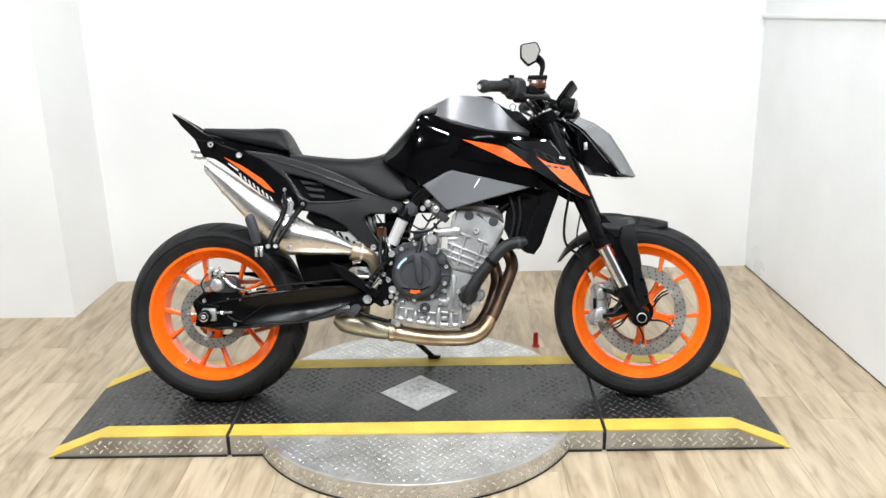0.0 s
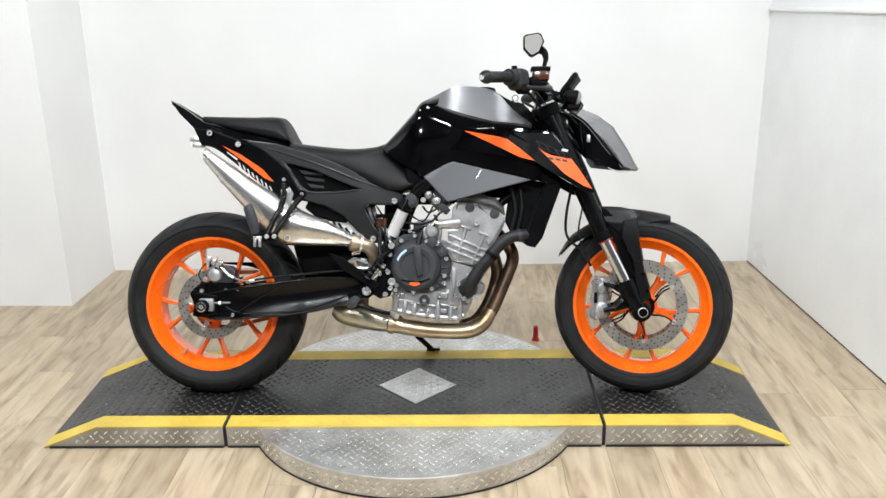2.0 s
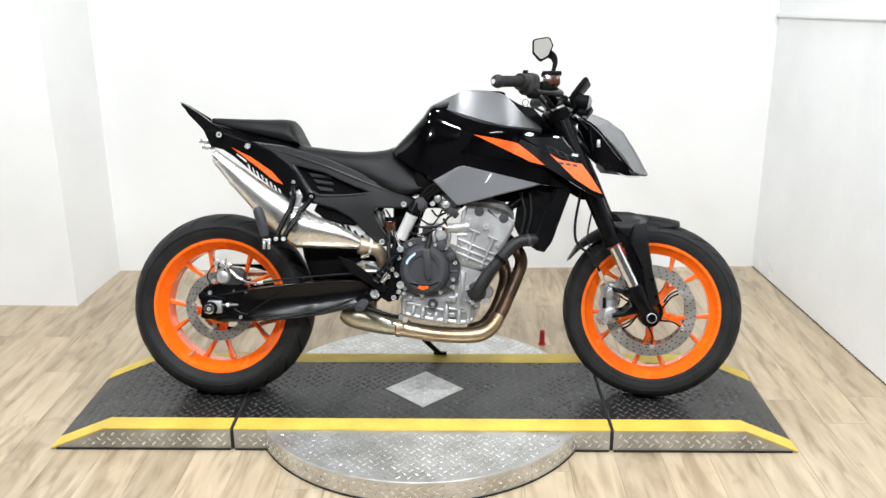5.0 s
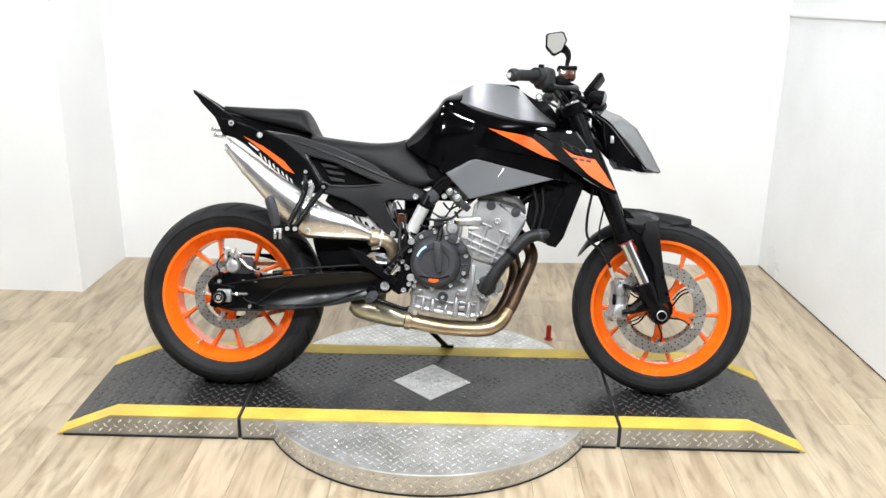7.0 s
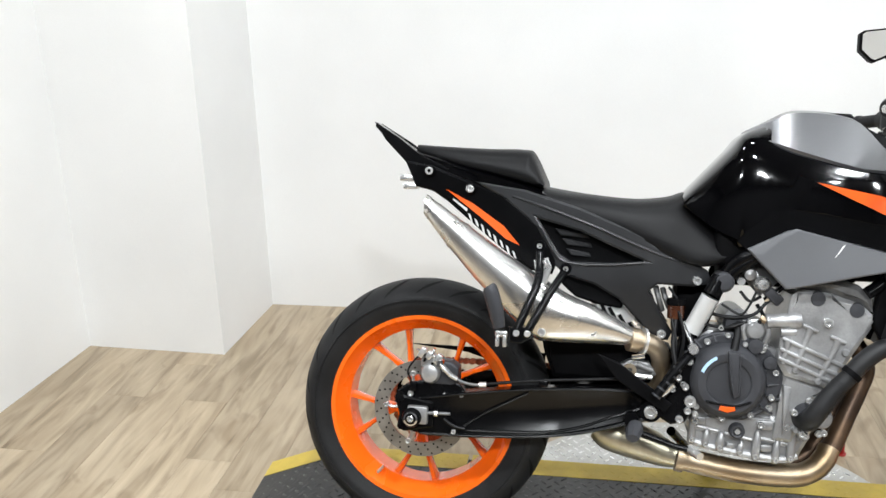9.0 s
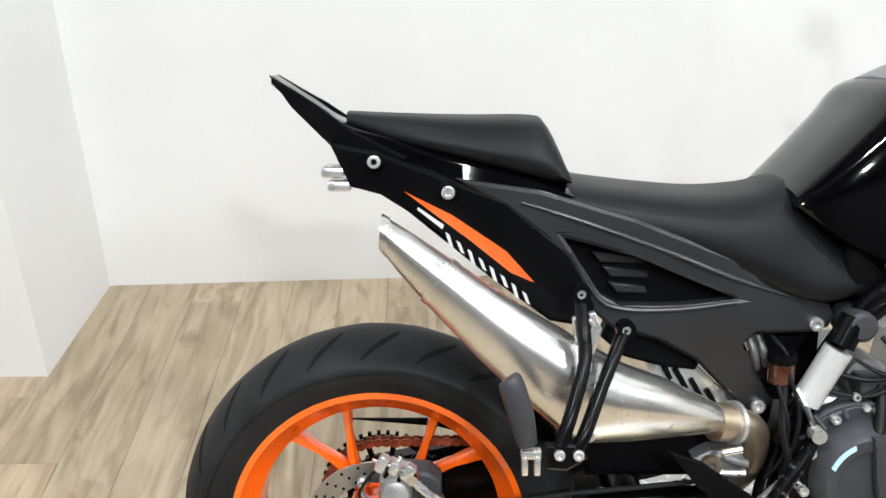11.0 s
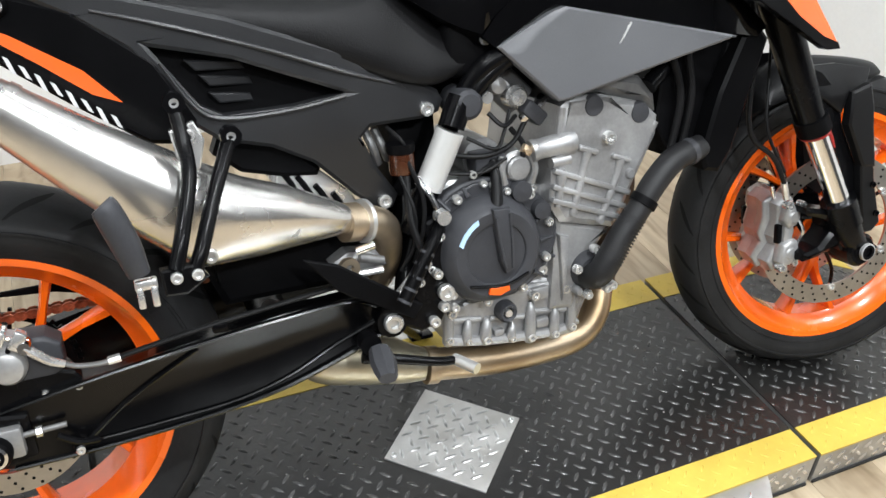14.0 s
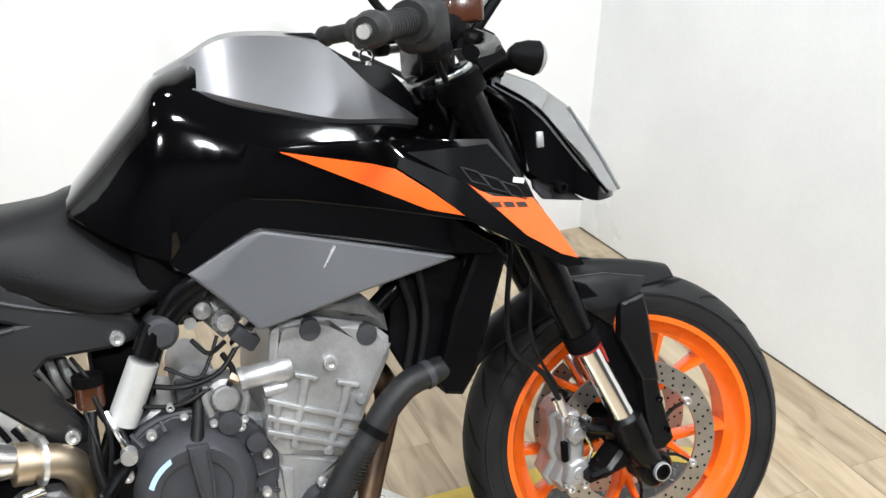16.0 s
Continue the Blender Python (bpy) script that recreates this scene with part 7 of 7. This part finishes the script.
part("lamp_bracket", moved(panel([[(1.300, 0.822), (1.345, 0.800), (1.385, 0.770), (1.350, 0.774), (1.318, 0.778), (1.304, 0.796)]], lambda x, z: -0.076, 0.012, 0.002), STEER), COVER, lamp_unit, "dull black bracket under the lamp")
one_bolt((1.318, -0.100, 0.797), 0.010, 0.010, lamp_unit, MATT)
part("lamp_stay", tubed([(1.20, -0.05, 0.93), (1.235, -0.065, 0.88), (1.275, -0.065, 0.83), (1.31, -0.06, 0.80)], 0.009, 10), FRAMEBLACK, bike)
part("lamp_stay", tubed([(1.20, -0.05, 0.97), (1.24, -0.065, 0.94), (1.28, -0.065, 0.90)], 0.008, 10), FRAMEBLACK, bike)
part("horn_bracket", lathed([(0, -0.012), (0.018, -0.012), (0.022, -0.004), (0.022, 0.02), (0, 0.02)], 24, Matrix.Translation((1.278, -0.02, 0.742))), MATT, bike)
dash = part("dash_display", boxed((0, 0, 0), (0.014, 0.15, 0.088), STEER @ Matrix.Translation((1.243, 0, 1.062)) @ pose(0, 0, 0, 0, 38, 0), 0.006), MATT, bike, "slim black dash display")
part("screen", boxed((-0.0085, 0, 0.002), (0.003, 0.132, 0.072), STEER @ Matrix.Translation((1.243, 0, 1.062)) @ pose(0, 0, 0, 0, 38, 0), 0.001), GLOSS, dash)
part("dash_shroud", moved(panel([[(1.205, 1.035), (1.235, 1.055), (1.262, 1.040), (1.285, 1.00), (1.272, 0.972), (1.235, 0.975)]], lambda x, z: -0.045, 0.09, 0.008), STEER), MATT, bike)
for s in (-1, 1):
    to = (lambda b: b) if s < 0 else (lambda b: moved(b, Matrix.Translation((0, 0.08, 0)) @ Matrix.Diagonal((1, -1, 1, 1))))
    hull = Matrix.Translation((1.240, -0.188, 0.996)) @ pose(0, 0, 0, 0, 12, 2) @ Matrix.Diagonal((1.0, 0.88, 0.96, 1)) @ pose(0, 0, 0, 0, 0, -90)
    ind = part("indicator", to(lathed([(0, -0.042), (0.009, -0.040), (0.017, -0.032), (0.0235, -0.014), (0.0255, 0.002), (0, 0.002)], 28, hull)), MATT, bike, "black indicator lamp with a clear lens")
    part("indicator_lens", to(lathed([(0, 0.003), (0.0245, 0.003), (0.0215, 0.009), (0.014, 0.014), (0.007, 0.016), (0, 0.0165)], 28, hull)), CLEARLENS, ind, "clear almond lens")
    part("indicator_stalk", to(tubed([(1.228, -0.170, 0.997), (1.218, -0.130, 0.990), (1.212, -0.085, 0.978)], [0.013, 0.010, 0.009], 14, 3)), MATT, ind)
SWUNG = Matrix.Translation((1.145, MID, 1.02)) @ pose(0, 0, 0, 5.0) @ Matrix.Translation((-1.145, -MID, -1.02))
bars = new("handlebar")
bars.parent = bike
bars["label"] = "black tapered handlebar with grips and controls"
for s in (-1, 1):
    to = (lambda b: b) if s < 0 else (lambda b: moved(far(b), SWUNG))
    part("bar_tube", to(tubed([(1.150, 0, 1.020), (1.145, -0.06, 1.022), (1.105, -0.15, 1.045), (1.060, -0.23, 1.052), (1.020, -0.30, 1.048), (0.952, -0.372, 1.036)], [0.014, 0.014, 0.013, 0.011, 0.011, 0.011], 14)), FRAMEBLACK, bars)
    grip = part("grip", to(tubed([(1.028, -0.292, 1.048), (1.020, -0.300, 1.047), (0.975, -0.348, 1.040), (0.958, -0.366, 1.037)], [0.019, 0.0165, 0.0165, 0.0175], 18, 3)), BARGREY, bars, "ribbed rubber grip")
    for k in range(10):
        p = Vector((1.012, -0.309, 1.0455)).lerp(Vector((0.966, -0.357, 1.0385)), k / 9)
        d = Vector((-0.046, -0.048, -0.007)).normalized()
        part("grip_ring", to(rod(p - d * 0.0012, p + d * 0.0012, 0.0174, 16)), BARGREY, grip)
    part("bar_end", to(tubed([(0.962, -0.362, 1.0375), (0.956, -0.368, 1.037), (0.949, -0.375, 1.036), (0.942, -0.382, 1.034)], [0.0175, 0.0205, 0.0205, 0.016], 20, 2)), BARGREY, bars)
    b = rod((0.944, -0.380, 1.035), (0.937, -0.388, 1.033), 0.008, 16)
    part("bar_end_bolt", to(b), CASTLIGHT, bars)
    part("switch_block", to(boxed((0, 0, 0), (0.056, 0.064, 0.068), Matrix.Translation((1.052, -0.258, 1.044)) @ pose(0, 0, 0, 0, 0, 45), 0.020, 4)), BARGREY, bars, "black switch block")
    part("lever", to(tubed([(1.118, -0.205, 1.034), (1.148, -0.235, 1.020), (1.128, -0.290, 1.012), (1.092, -0.340, 1.007), (1.066, -0.374, 1.005)], [0.015, 0.016, 0.011, 0.0095, 0.011], 12, flat=0.8)), FRAMEBLACK, bars, "black hand lever")
    part("switch_collar", to(rod((1.038, -0.276, 1.048), (1.020, -0.297, 1.0465), 0.026, 24)), BARGREY, bars)
    part("switch_step", to(boxed((0, 0, 0), (0.040, 0.036, 0.030), Matrix.Translation((1.066, -0.262, 1.014)) @ pose(0, 0, 0, 0, 0, 45), 0.010, 3)), MATT, bars)
    part("lever_pivot", to(rod((1.118, -0.212, 1.050), (1.118, -0.212, 1.014), 0.014, 16)), FRAMEBLACK, bars)
    part("pivot_bolt", to(rod((1.118, -0.212, 1.054), (1.118, -0.212, 1.048), 0.007, 12)), CASTLIGHT, bars)
    part("master_clamp", to(boxed((0, 0, 0), (0.05, 0.07, 0.035), Matrix.Translation((1.098, -0.200, 1.042)) @ pose(0, 0, 0, 0, 0, 35), 0.012, 3)), MATT, bars)
part("bar_clamp", boxed((1.150, 0, 1.005), (0.06, 0.10, 0.05), None, 0.010, 3), FRAMEBLACK, bars)
part("start_button", boxed((1.040, -0.268, 1.080), (0.018, 0.014, 0.012), None, 0.003), MATT, bars)
pot = part("front_fluid_pot", boxed((0, 0, 0), (0.054, 0.046, 0.034), Matrix.Translation((1.125, -0.205, 1.064)), 0.006, 3), AMBER, bars, "amber front brake fluid pot")
part("pot_lid", boxed((1.125, -0.205, 1.084), (0.062, 0.050, 0.014), None, 0.004), MATT, pot)
perch = SWUNG @ FAR @ Vector((1.100, -0.235, 1.058))
part("mirror_stalk", tubed([perch, (1.168, 0.335, 1.140), (1.176, 0.375, 1.190), (1.184, 0.405, 1.222), (1.180, 0.435, 1.250), (1.163, 0.452, 1.268)], [0.009, 0.008, 0.008, 0.010, 0.014, 0.017], 12), MATT, bars)
MH = [(x * 0.92 + 1.132 * 0.08, z) for x, z in ((1.098, 1.322), (1.108, 1.328), (1.160, 1.327), (1.170, 1.320), (1.182, 1.290), (1.164, 1.250), (1.134, 1.238), (1.124, 1.243), (1.098, 1.275))]
mirror = part("mirror", panel([MH], lambda x, z: 0.445 - (x - 1.14) * 0.9, 0.024, 0.004), MATT, bars, "angular black mirror")
MC = (1.138, 1.287)
part("mirror_glass", panel([[(MC[0] + (x - MC[0]) * 0.86, MC[1] + (z - MC[1]) * 0.87) for x, z in MH]], lambda x, z: 0.4395 - (x - 1.14) * 0.9, 0.003, 0.0), MIRRORGLASS, mirror, "mirror glass")
for pts, r in (([(1.095, -0.20, 1.03), (1.14, -0.12, 0.99), (1.19, -0.07, 0.93), (1.24, -0.06, 0.85)], 0.005), ([(1.06, -0.25, 1.03), (1.12, -0.14, 0.985), (1.16, -0.08, 0.93), (1.15, -0.06, 0.86)], 0.005),
               ([(1.09, 0.20, 1.03), (1.15, 0.10, 0.98), (1.18, 0.05, 0.92)], 0.005)):
    part("control_cable", tubed(pts, r, 8), HOSE, bars)


# ---- floor planks ----
PW, PL = 0.152, 1.22
rng = random.Random(11)
bm = bmesh.new()
box(bm, (0, 0, -0.005), (PW - 0.0007, PL - 0.0007, 0.010))
top = [e for e in bm.edges if all(v.co.z > -0.001 for v in e.verts)]
bmesh.ops.bevel(bm, geom=top, offset=0.0004, segments=1, affect="EDGES")
mesh_plank = bpy.data.meshes.new("plank")
bm.to_mesh(mesh_plank)
bm.free()
mesh_plank.materials.append(PLANK)
for i in range(-18, 24):
    x = i * PW + 0.04
    shift = rng.random() * PL
    for j in range(-5, 4):
        y = j * PL + shift
        left, right = -1.56 - 0.60 * (1.8 - y) / 5.9, 2.56 + 0.28 * (1.8 - y) / 6.3
        near, far_end = max(y - PL / 2, -4.07 - 0.096 * (x + 2.16)), min(y + PL / 2, 1.85)
        if far_end - near < 0.06 or x < left + 0.02 or x > right - 0.02:
            continue
        p = new("plank", mesh_plank)
        p.parent = floor
        p.location = (x, (near + far_end) / 2, 0.0)
        p.scale = (1, (far_end - near) / PL, 1)
